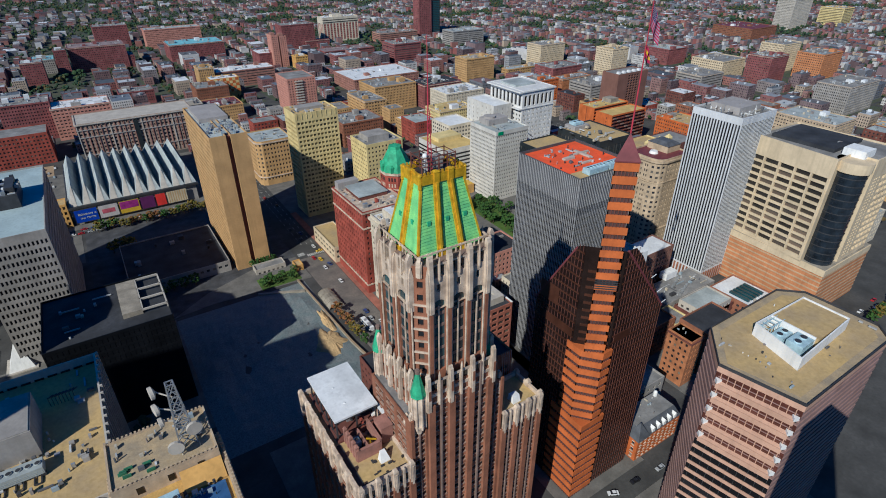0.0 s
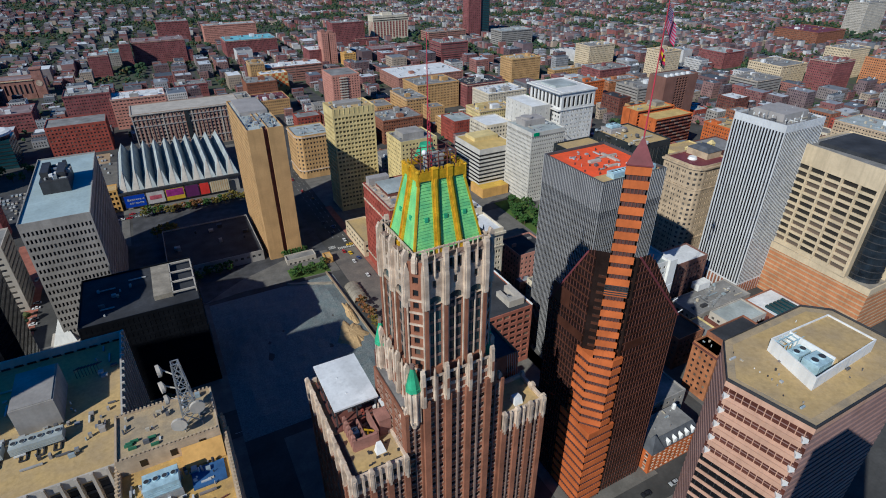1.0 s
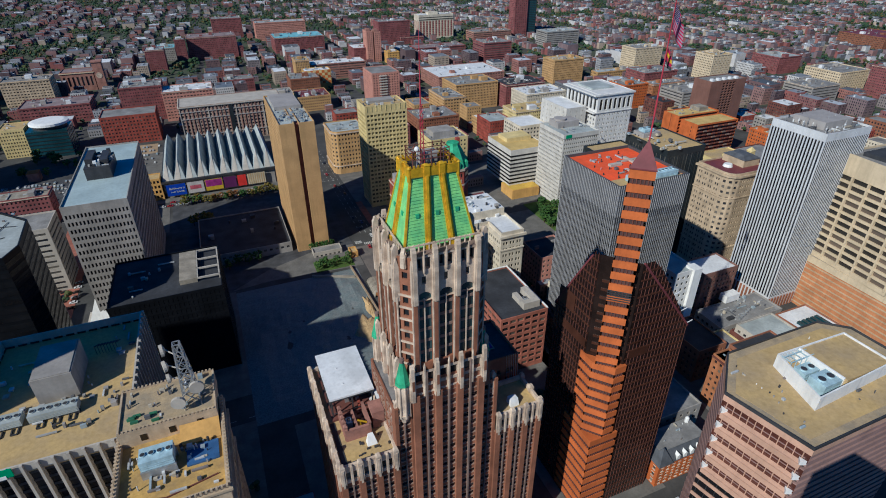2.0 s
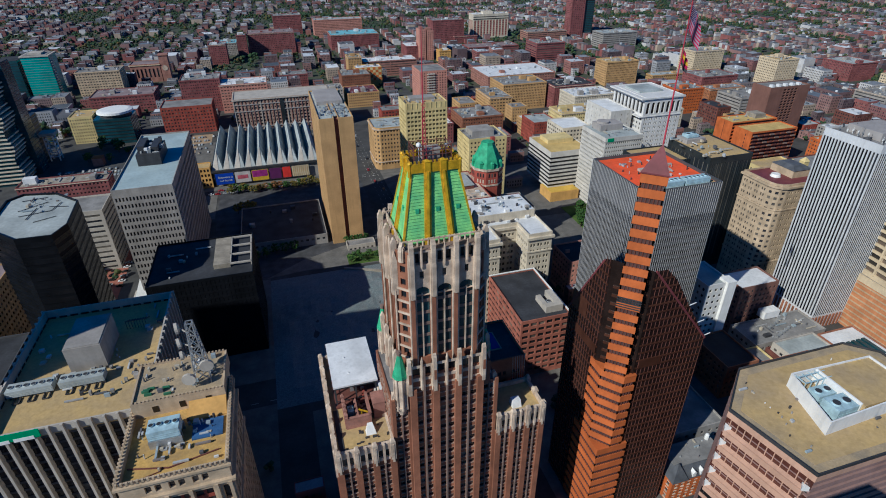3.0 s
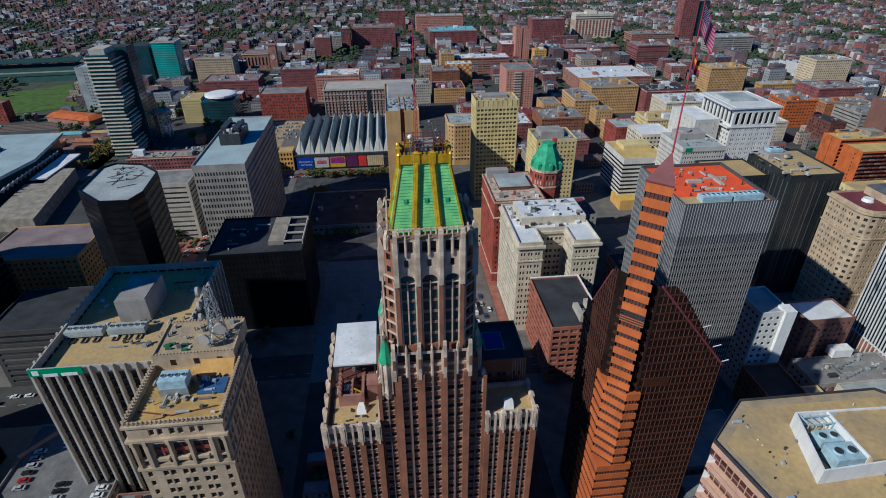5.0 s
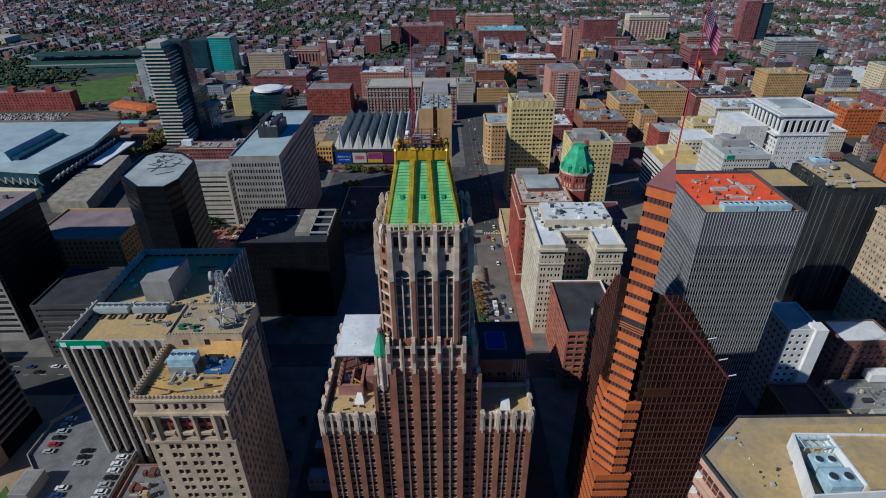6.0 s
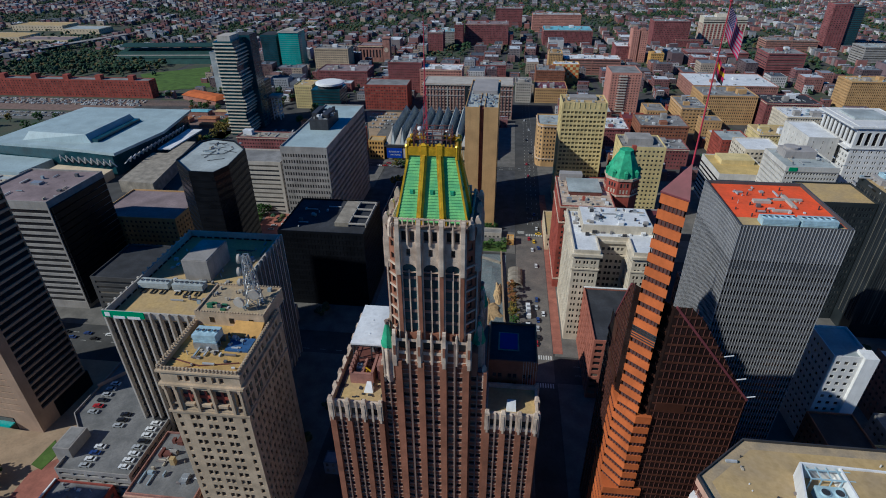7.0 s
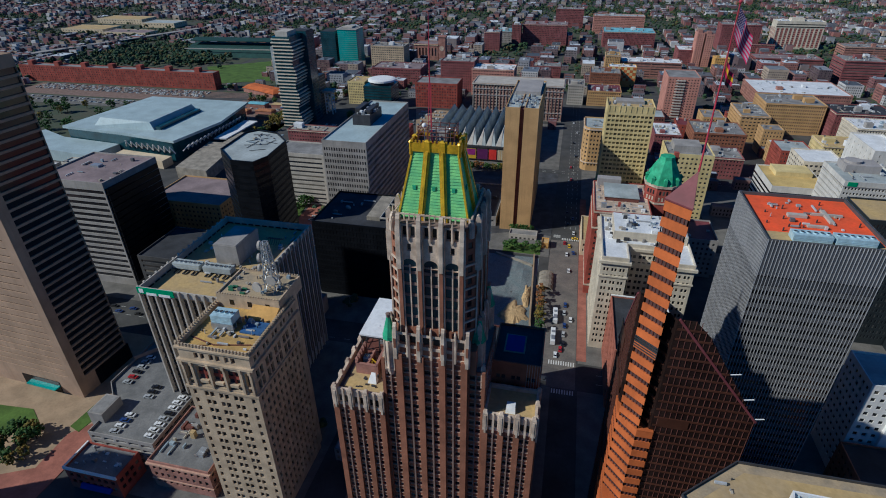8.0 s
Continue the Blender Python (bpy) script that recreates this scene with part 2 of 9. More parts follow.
def glaze(parent, panes, material, far=None, keep=300, prefer=None):
    """Fills the panes: those preferred are objects of their own, the rest one joined mesh."""
    near = [p for p in panes if prefer is None or prefer(p)][:keep] if keep else []
    chosen = set(near)
    for x, y, z, w, h, turn in near:
        piece("window", (w, 0.08, h), material, parent, x + 0.08 * -math.sin(turn), y + 0.08 * math.cos(turn), z, turn)
    rest = [p for p in panes if p not in chosen]
    if rest:
        s = Shape()
        for x, y, z, w, h, turn in rest:
            c, n = math.cos(turn) * w / 2, math.sin(turn) * w / 2
            s.poly((x - c, y - n, z), (x + c, y + n, z), (x + c, y + n, z + h), (x - c, y - n, z + h))
        part("window_panes", s, far or GLASS_FAR, parent, kind="stuff")


def rect(x0, x1, y0, y1):
    return [(x0, y0), (x1, y0), (x1, y1), (x0, y1)]


def inset(pts, d):
    out, n = [], len(pts)
    for i in range(n):
        a, b, c = Vector(pts[i - 1]), Vector(pts[i]), Vector(pts[(i + 1) % n])
        u, v = (b - a).normalized(), (c - b).normalized()
        nu, nv = Vector((-u.y, u.x)), Vector((-v.y, v.x))
        m = (nu + nv).normalized()
        q = b + m * d / max(m.dot(nu), 0.2)
        out.append((q.x, q.y))
    return out


def shell(parent, pts, z0, z1, wall, roof, sides, parapet=1.0, thick=0.45, glass=None, keep=200, prefer=None, roof_label="", wall_name="wall", far=None, sills=None):
    """A storeyed block: walls with recessed windows, parapet and roof. sides: for each edge (cols, rows, depth) or None."""
    s, panes, n = Shape(), [], len(pts)
    for i in range(n):
        side = sides[i % len(sides)] if sides else None
        cols, rows, depth = side if side else ([], [], 0.3)
        panes += facade(s, pts[i], pts[(i + 1) % n], z0, z1, cols, rows, depth)
    inner = inset(pts, thick)
    for i in range(n):
        j = (i + 1) % n
        s.poly((*pts[i], z1), (*pts[j], z1), (*inner[j], z1), (*inner[i], z1))
        s.poly((*inner[i], z1), (*inner[j], z1), (*inner[j], z1 - parapet), (*inner[i], z1 - parapet))
    w = part(wall_name, s, wall, parent)
    part("roof", Shape().prism(inset(pts, thick + 0.01), z1 - parapet - 0.4, z1 - parapet), roof, parent, roof_label)
    if panes:
        glaze(parent, panes, glass or GLASS, far, keep, prefer)
    if sills:
        s = Shape()
        for x, y, z, pw, ph, turn in panes:
            c, n = math.cos(turn), math.sin(turn)
            for dz, e, g in ((-0.28, 0.3, 0.14), (ph, 0.22, 0.05)):
                a, b = -pw / 2 - 0.1, pw / 2 + 0.1
                q = [(x + c * u + n * v, y + n * u - c * v) for u, v in ((a, 0.45 + g), (b, 0.45 + g), (b, 0.1), (a, 0.1))]
                s.prism(q, z + dz, z + dz + e)
        part("sill", s, sills, parent, kind="stuff")
    return w


def grid_side(length, bay, share, z0, z1, storey, lo, hi, depth=0.35, margin=0.8):
    n = max(1, round((length - 2 * margin) / bay))
    f = max(1, int((z1 - z0) / storey))
    return (spans(length, n, share, margin), floors(z1 - f * storey, f, storey, lo * storey, hi * storey), depth)


def block(name, label, category, x0, x1, y0, y1, h, wall, roof, bay=3.2, share=0.5, storey=3.6, lo=0.3, hi=0.78, depth=0.35, top=1.8, z0=0.0, keep=0, prefer=None, group="", parapet=0.9, glass=None, roof_label=""):
    """A plain storeyed building on a rectangle."""
    b = thing(name, label, category, (x0 + x1) / 2, (y0 + y1) / 2, z0, group)
    ends = [grid_side(d, bay, share, z0, h - top, storey, lo, hi, depth) for d in (x1 - x0, y1 - y0)]
    shell(b, rect(x0, x1, y0, y1), z0, h, wall, roof, [ends[0], ends[1], ends[0], ends[1]], parapet, glass=glass, keep=keep, prefer=prefer, roof_label=roof_label)
    return b


def unit(parent, x0, x1, y0, y1, z, h, material, fans=0, name="roof_unit"):
    """A roof-top machine: casing with a raised lid, louvres and fan cowls."""
    s = Shape().box(x0, x1, y0, y1, z + 0.25, z + h).box(x0 + 0.2, x1 - 0.2, y0 + 0.2, y1 - 0.2, z, z + 0.25)
    for k in range(3):
        s.box(x0 + 0.3, x1 - 0.3, y0 - 0.06, y0, z + 0.4 + k * h * 0.2, z + 0.4 + k * h * 0.2 + h * 0.08)
    u = part(name, s, material, parent)
    w = x1 - x0
    for k in range(fans):
        cx, r = x0 + w * (k + 0.5) / fans, min(w / fans, y1 - y0) * 0.38
        part("fan_cowl", Shape().cyl(cx, (y0 + y1) / 2, z + h, z + h + 0.35, r, r * 0.92, 14), material, u)
        part("fan", Shape().cyl(cx, (y0 + y1) / 2, z + h + 0.30, z + h + 0.37, r * 0.8, n=14), STEEL_DARK, u)
    return u


CLUTTER = surface("roof_equipment", (0.4, 0.4, 0.4), 0.7, 0.15, 2, bump=0.0, tones=[(0.62, 0.62, 0.61), (0.36, 0.36, 0.36), (0.10, 0.10, 0.11), (0.48, 0.42, 0.32), (0.30, 0.36, 0.40), (0.20, 0.17, 0.16), (0.45, 0.46, 0.47)])


def clutter(parent, x0, x1, y0, y1, z, n, seed=1, big=1.0):
    """Vents, ducts and boxes strewn over a roof."""
    g = random.Random(seed)
    s = Shape()
    for k in range(n):
        x, y = g.uniform(x0, x1), g.uniform(y0, y1)
        kind = g.random()
        if kind < 0.45:
            w, d, h = g.uniform(0.6, 2.4) * big, g.uniform(0.6, 2.4) * big, g.uniform(0.5, 2.0) * big
            s.box(x, x + w, y, y + d, z, z + h)
        elif kind < 0.7:
            r = g.uniform(0.2, 0.5) * big
            s.cyl(x, y, z, z + g.uniform(0.6, 1.6), r, r * 0.8, 6)
        elif kind < 0.88:
            s.box(x, min(x + g.uniform(3, 8) * big, x1 + 1), y, y + 0.5, z + 0.2, z + 0.7)
        else:
            s.box(x, x + 0.5, y, min(y + g.uniform(3, 8) * big, y1 + 1), z + 0.2, z + 0.7)
    return part("roof_clutter", s, CLUTTER, parent, kind="stuff")


GLASS_BLACK = glazing("black_glass", (0.008, 0.008, 0.01), (0.03, 0.03, 0.035), 0.4)
GLASS_PINK = surface("copper_tinted_glazing", (0.10, 0.035, 0.025), 0.25, 0.3, 5, spec=0.5)
FIN_DARK = surface("dark_grey_spandrel", (0.085, 0.083, 0.085), 0.5, 0.12, 8)
SIGN_GREEN = surface("green_sign_enamel", (0.0, 0.28, 0.12), 0.5, 0.06, 3)
CREAM_WALL = surface("cream_concrete", (0.62, 0.50, 0.33), 0.85, 0.1, 9)
GLASS_DARKBAND = surface("smoked_glass_band", (0.010, 0.011, 0.014), 0.2, 0.3, 8, spec=0.25)
WHITE_TERRA = surface("white_terracotta", (0.68, 0.66, 0.63), 0.65, 0.08, 8)
WHITE_STONE = surface("pale_grey_stone", (0.58, 0.55, 0.50), 0.8, 0.1, 8)
WHITE_BRICK = surface("white_glazed_brick", (0.62, 0.545, 0.42), 0.7, 0.14, 6)
PLASTER_ROOF = surface("yellow_roof", (0.58, 0.42, 0.15), 0.9, 0.15, 9)
GOLD_ROOF = surface("ochre_roof", (0.62, 0.40, 0.06), 0.9, 0.15, 9)
PINK_BRICK = surface("pink_brick", (0.50, 0.24, 0.18), 0.85, 0.12, 6)
TEAL_DARK = surface("dark_teal_glass", (0.02, 0.07, 0.09), 0.2, 0.3, 12, spec=0.5)
ROOF_MAUVE = surface("mauve_roof_felt", (0.26, 0.20, 0.20), 0.9, 0.2, 12)
PODIUM_BRICK = surface("pale_orange_brick", (0.50, 0.215, 0.09), 0.85, 0.12, 6)
PODIUM_LINE = surface("pale_stone_line", (0.50, 0.36, 0.22), 0.85, 0.15, 6)
GLASS_HOTEL = glazing("curtained_glass", (0.03, 0.028, 0.026), (0.17, 0.13, 0.10), 0.6)
DRUM_GLASS = surface("blue_smoked_glass", (0.022, 0.030, 0.042), 0.15, 0.4, 5, spec=0.6)
BRICK_OCHRE = surface("ochre_brick", (0.40, 0.165, 0.07), 0.85, 0.2, 4)
SLATE_GLASS = surface("slate_grey_cladding", (0.026, 0.032, 0.036), 0.4, 0.2, 9, spec=0.3)
# paving darkened to carry the shade of the blocks around it
PLAZA_SHADED = surface("shaded_paving", (0.075, 0.075, 0.08), 0.85, 0.3, 7)
BRICK_PINK = surface("faded_brick", (0.34, 0.17, 0.13), 0.85, 0.2, 4)
TOWER_TAN = surface("tan_precast", (0.38, 0.26, 0.175), 0.8, 0.12, 9)
FLAG_RED = surface("flag_red", (0.36, 0.01, 0.07), 0.8, 0.1, 2)
CONCRETE_STAINED = surface("stained_concrete", (0.33, 0.29, 0.23), 0.9, 0.25, 5)
SLATE = surface("grey_slate", (0.10, 0.105, 0.12), 0.7, 0.2, 3)
PLAZA_TAN = surface("tan_paving", (0.36, 0.26, 0.16), 0.9, 0.15, 8)
ROOF_AQUA = surface("pale_aqua_roof", (0.22, 0.48, 0.55), 0.8, 0.15, 12)
LAWN_FAR = surface("dull_grass", (0.045, 0.065, 0.04), 1.0, 0.3, 25, stain=(0.10, 0.09, 0.06))
STAND_GREEN = surface("dark_green_seats", (0.02, 0.06, 0.05), 0.8, 0.2, 10)
RAIL_BED = surface("rail_ballast", (0.22, 0.15, 0.12), 0.95, 0.2, 5)
# bare soil of the lot with the towers' blue shade put into its colour
LOT_SHADED = surface("shaded_lot_soil", (0.125, 0.155, 0.16), 1.0, 0.5, 5, stain=(0.24, 0.25, 0.25), bump=0.6)
# lighter, warmer copy of the asphalt: sunlight on this street put into its colour
STREET_SUNLIT = surface("sunlit_worn_street", (0.16, 0.14, 0.12), 0.9, 0.3, 8, stain=(0.11, 0.10, 0.095))
DECK_GREY = surface("worn_deck", (0.19, 0.185, 0.18), 0.9, 0.3, 6, stain=(0.13, 0.13, 0.13))
ROOF_OCHRE = surface("ochre_stained_roof", (0.52, 0.33, 0.09), 0.95, 0.25, 5, stain=(0.34, 0.23, 0.10))
HOTEL_BROWN = surface("grey_brown_precast", (0.36, 0.27, 0.21), 0.85, 0.14, 8)
# ---------- ground ----------
ground = part("ground", Shape().poly((-6000, -3000, 0), (6000, -3000, 0), (6000, 9000, 0), (-6000, 9000, 0)), ASPHALT)
tagged(ground, "dark grey asphalt streets of the whole city", "ground", kind="structure")

# ---------- the art deco tower with the green and gold roof ----------
deco = thing("art_deco_tower", "brown brick art deco tower with a green and gold roof", "skyscraper", 63, 100)
FLOOR = 3.65
SILL = surface("pale_window_sill", (0.40, 0.27, 0.20), 0.8, 0.2, 3)


def near_high(p):
    return p[2] > 28 and p[1] < 96


def deco_wing(x0, x1, name, y1):
    """A shoulder of the tower: paired windows between brick piers, with a cream crest."""
    y0 = 88.3
    m = max(2, round((y1 - y0) / 6.1))
    front = (pairs(x1 - x0, 3, 2.0, 0.5, 0.6), floors(0, 17, FLOOR, 1.0, 2.75), 0.4)
    side = (pairs(y1 - y0, m, 2.2, 0.5, 0.6), floors(0, 17, FLOOR, 1.0, 2.75), 0.4)
    shell(deco, rect(x0, x1, y0, y1), 0, 63.2, BRICK, ROOF_GREY, [front, side, front, side], 0.3, keep=110, prefer=near_high, wall_name=name, sills=SILL)
    crest_f = (pairs(x1 - x0, 3, 2.0, 0.6, 0.6), [(64.4, 67.6)], 0.6)
    crest_s = (pairs(y1 - y0, m, 2.2, 0.6, 0.6), [(64.4, 67.6)], 0.6)
    shell(deco, rect(x0 - 0.15, x1 + 0.15, y0 - 0.15, y1), 63.2, 70.2, CREAM, ROOF_TAN, [crest_f, crest_s, crest_f, crest_s], 1.5, 0.8, keep=40, prefer=near_high, wall_name="crest", roof_label="tan gravel roof")
    for k in range(4):
        x = x0 + 0.6 + (x1 - x0 - 1.2) * k / 3
        piece("pier", (1.7, 0.7, 64.5), BRICK, deco, x, y0 - 0.05, 0)
        part("finial", Shape().box(x - 0.75, x + 0.75, y0 - 0.9, y0 + 0.5, 63.6, 70.6).prism(rect(x - 0.75, x + 0.75, y0 - 0.9, y0 + 0.5), 70.6, 71.4, rect(x - 0.45, x + 0.45, y0 - 0.6, y0 + 0.2)).box(x - 0.3, x + 0.3, y0 - 1.05, y0 - 0.9, 62.6, 69.8), CREAM, deco)
    for k in range(3):
        x = x0 + 0.6 + (x1 - x0 - 1.2) * (k + 0.5) / 3
        piece("mullion", (0.4, 0.45, 68.0), MULLION, deco, x, y0 - 0.02, 0)
        part("crest_mullion", Shape().box(x - 0.3, x + 0.3, y0 - 0.6, y0, 62.5, 70.0).prism(rect(x - 0.3, x + 0.3, y0 - 0.6, y0), 70.0, 70.7, rect(x - 0.1, x + 0.1, y0 - 0.35, y0 - 0.25)), CREAM, deco)
    xs = x0 if x0 < 50 else x1
    for k in range(m + 1):
        y = y0 + 0.6 + (y1 - y0 - 1.2) * k / m
        part("finial", Shape().box(xs - 0.8, xs + 0.8, y - 0.75, y + 0.75, 61.0, 70.4).prism(rect(xs - 0.8, xs + 0.8, y - 0.75, y + 0.75), 70.4, 71.4, rect(xs - 0.4, xs + 0.4, y - 0.4, y + 0.4)), CREAM, deco)
        piece("pier", (1.7, 0.7, 61.0), BRICK, deco, xs + (0.05 if xs == x0 else -0.05), y, 0, -math.pi / 2 if xs == x0 else math.pi / 2)


deco_wing(31.0, 47.6, "left_wing", 131.0)
deco_wing(79.0, 94.6, "right_wing", 101.0)
rear_f = (pairs(15.6, 3, 2.0, 0.5, 0.6), floors(0, 20, FLOOR, 1.0, 2.75), 0.4)
rear_s = (pairs(19.6, 3, 2.2, 0.5, 0.6), floors(0, 20, FLOOR, 1.0, 2.75), 0.4)
# roof and blue cover have the tower's shade worked into their dark colours
shell(deco, rect(79.0, 94.6, 103.4, 123.0), 0, 77.4, BRICK, ROOF_DARK, [rear_f, rear_s, rear_f, rear_s], 0.7, keep=0, wall_name="rear_wing", roof_label="flat roof of the rear wing, darkened for the tower's shade")
part("pool_kerb", Shape().box(82.0, 88.8, 109.0, 118.0, 76.7, 76.95), CONCRETE_STAINED, deco)
part("blue_cover", Shape().box(82.5, 88.3, 109.5, 117.5, 76.95, 77.1), BLUE_COVER, deco, "blue tarpaulin cover")
for k in range(6):
    part("stair_rail", Shape().beam((90.2 + k * 0.8, 102.2, 68.8), (90.2 + k * 0.8, 103.3, 77.6), 0.12), STEEL, deco)

# the shaft between the shoulders
front = (pairs(20.4, 3, 2.1, 0.6), floors(0, 24, FLOOR, 1.0, 2.75), 0.45)
plain = (pairs(24.6, 3, 2.1, 0.6, 2.0), floors(0, 24, FLOOR, 1.0, 2.75), 0.4)
shell(deco, rect(53.1, 73.5, 88.4, 113), 0, 88.2, BRICK, ROOF_GREY, [front, plain, front, plain], 0.3, keep=110, prefer=near_high, wall_name="shaft", sills=SILL)
for a, b in ((47.6, 53.1), (73.5, 79.0)):
    flank = (pairs(b - a, 1, 1.9, 0.5), floors(0, 23, FLOOR, 1.0, 2.75), 0.4)
    edge = (pairs(22.4, 3, 2.1, 0.6, 1.5), floors(0, 23, FLOOR, 1.0, 2.75), 0.4)
    shell(deco, rect(a, b, 89.3, 111.7), 0, 84.5, BRICK, ROOF_GREY, [flank, edge, None, edge], 0.3, keep=46, prefer=near_high, wall_name="flank", sills=SILL)
    for x in (a + 0.5, b - 0.5):
        piece("pier", (1.0, 0.6, 85.0), BRICK, deco, x, 89.28, 0)
    piece("mullion", (0.4, 0.45, 84.0), MULLION, deco, (a + b) / 2, 89.28, 0)
PIERS = [53.6, 60.1, 66.5, 73.0]
for x in PIERS:
    piece("pier", (1.9, 0.95, 88.6), BRICK, deco, x, 88.35, 0)
for k in range(3):
    piece("mullion", (0.5, 0.6, 96.0), MULLION, deco, (PIERS[k] + PIERS[k + 1]) / 2, 88.38, 0)


def finial(x, y, z0, z1, w, ox=0.0, oy=-1.0, back=1.5):
    """A terracotta buttress that faces (ox, oy): narrow shoulders, a proud central shaft and a scroll that rolls inward."""
    o, d = Vector((ox, oy)), Vector((-oy, ox))
    h = z1 - z0
    r = w / 2

    def slice_of(shape, half, profile):
        ring = [[(x + o.x * f + d.x * k * half, y + o.y * f + d.y * k * half, z) for f, z in profile] for k in (-1, 1)]
        n = len(profile)
        shape.poly(*ring[0][::-1])
        shape.poly(*ring[1])
        for i in range(n):
            j = (i + 1) % n
            shape.poly(ring[0][i], ring[0][j], ring[1][j], ring[1][i])

    top = [(0.55 * r * math.cos(t) - 0.35 * r, z1 - 0.75 * r + 0.75 * r * math.sin(t)) for t in [math.pi * k / 6 for k in range(7)]]
    s = Shape()
    slice_of(s, r * 0.62, [(-back * 0.5, z0), (r, z0), (r, z0 + h * 0.55), (r * 0.75, z0 + h * 0.62), (r * 0.62, z1 - 1.4 * r)] + top + [(-r * 1.1, z1 - 1.6 * r), (-r * 0.6, z0 + h * 0.5), (-back * 0.5, z0 + h * 0.3)])
    slice_of(s, r, [(-back * 0.5, z0), (r * 0.7, z0), (r * 0.7, z0 + h * 0.5), (r * 0.4, z0 + h * 0.7), (-r * 0.1, z0 + h * 0.8), (-back * 0.5, z0 + h * 0.62)])
    return part("finial", s, CREAM, deco)


# lower crest at the foot of the lantern
def crest_side(p0, p1, n, z0, z1):
    """A stretch of terracotta crest: pierced wall, buttresses and slender fins."""
    p0, p1 = Vector(p0), Vector(p1)
    length = (p1 - p0).length
    d = (p1 - p0) / length
    out = Vector((d.y, -d.x))
    s = Shape()
    panes = facade(s, p0, p1, z0, z1 - 2.6, pairs(length, n, 1.9, 0.9), [(z0 + 0.5, z0 + 2.6), (z0 + 3.6, z1 - 3.6)], 0.7)
    part("crest", s, CREAM, deco)
    glaze(deco, panes, GLASS)
    turn = math.atan2(d.y, d.x)
    for k in range(n + 1):
        q = p0 + d * (length * k / n) + out * 1.12
        piece("crest_panel", (0.7, 0.06, 3.4), BRICK, deco, q.x, q.y, z0 + 3.0, turn)
    for k in range(n + 1):
        q = p0 + d * (length * k / n) + out * 0.35
        finial(q.x, q.y, z0 - 1.2, z1 + 0.6, 1.5, out.x, out.y)
    for k in range(n * 2):
        q = p0 + d * (length * (k + 0.5) / (2 * n)) + out * 0.15
        if k % 2 == 0:
            q2 = p0 + d * (length * (k // 2 + 0.5) / n) + out * 0.2
            part("crest_fin", Shape().cyl(q2.x, q2.y, z0 - 0.5, z1 - 1.2, 0.42, 0.36, 6).cyl(q2.x, q2.y, z1 - 1.2, z1 + 0.2, 0.36, 0.08, 6), CREAM, deco)


crest_side((52.8, 88.3), (73.8, 88.3), 3, 88.2, 99.0)
crest_side((50.4, 110.0), (50.4, 92.5), 3, 86.0, 99.0)
crest_side((76.2, 92.5), (76.2, 110.0), 3, 86.0, 99.0)
part("terrace", Shape().box(50.4, 76.2, 88.6, 112.5, 84.0, 92.5), BRICK, deco)

# the lantern: chamfered shaft with three tall arched bays
LANTERN = [(54.6, 90.0), (72.0, 90.0), (75.0, 93.0), (75.0, 109.4), (72.0, 112.4), (54.6, 112.4), (51.6, 109.4), (51.6, 93.0)]


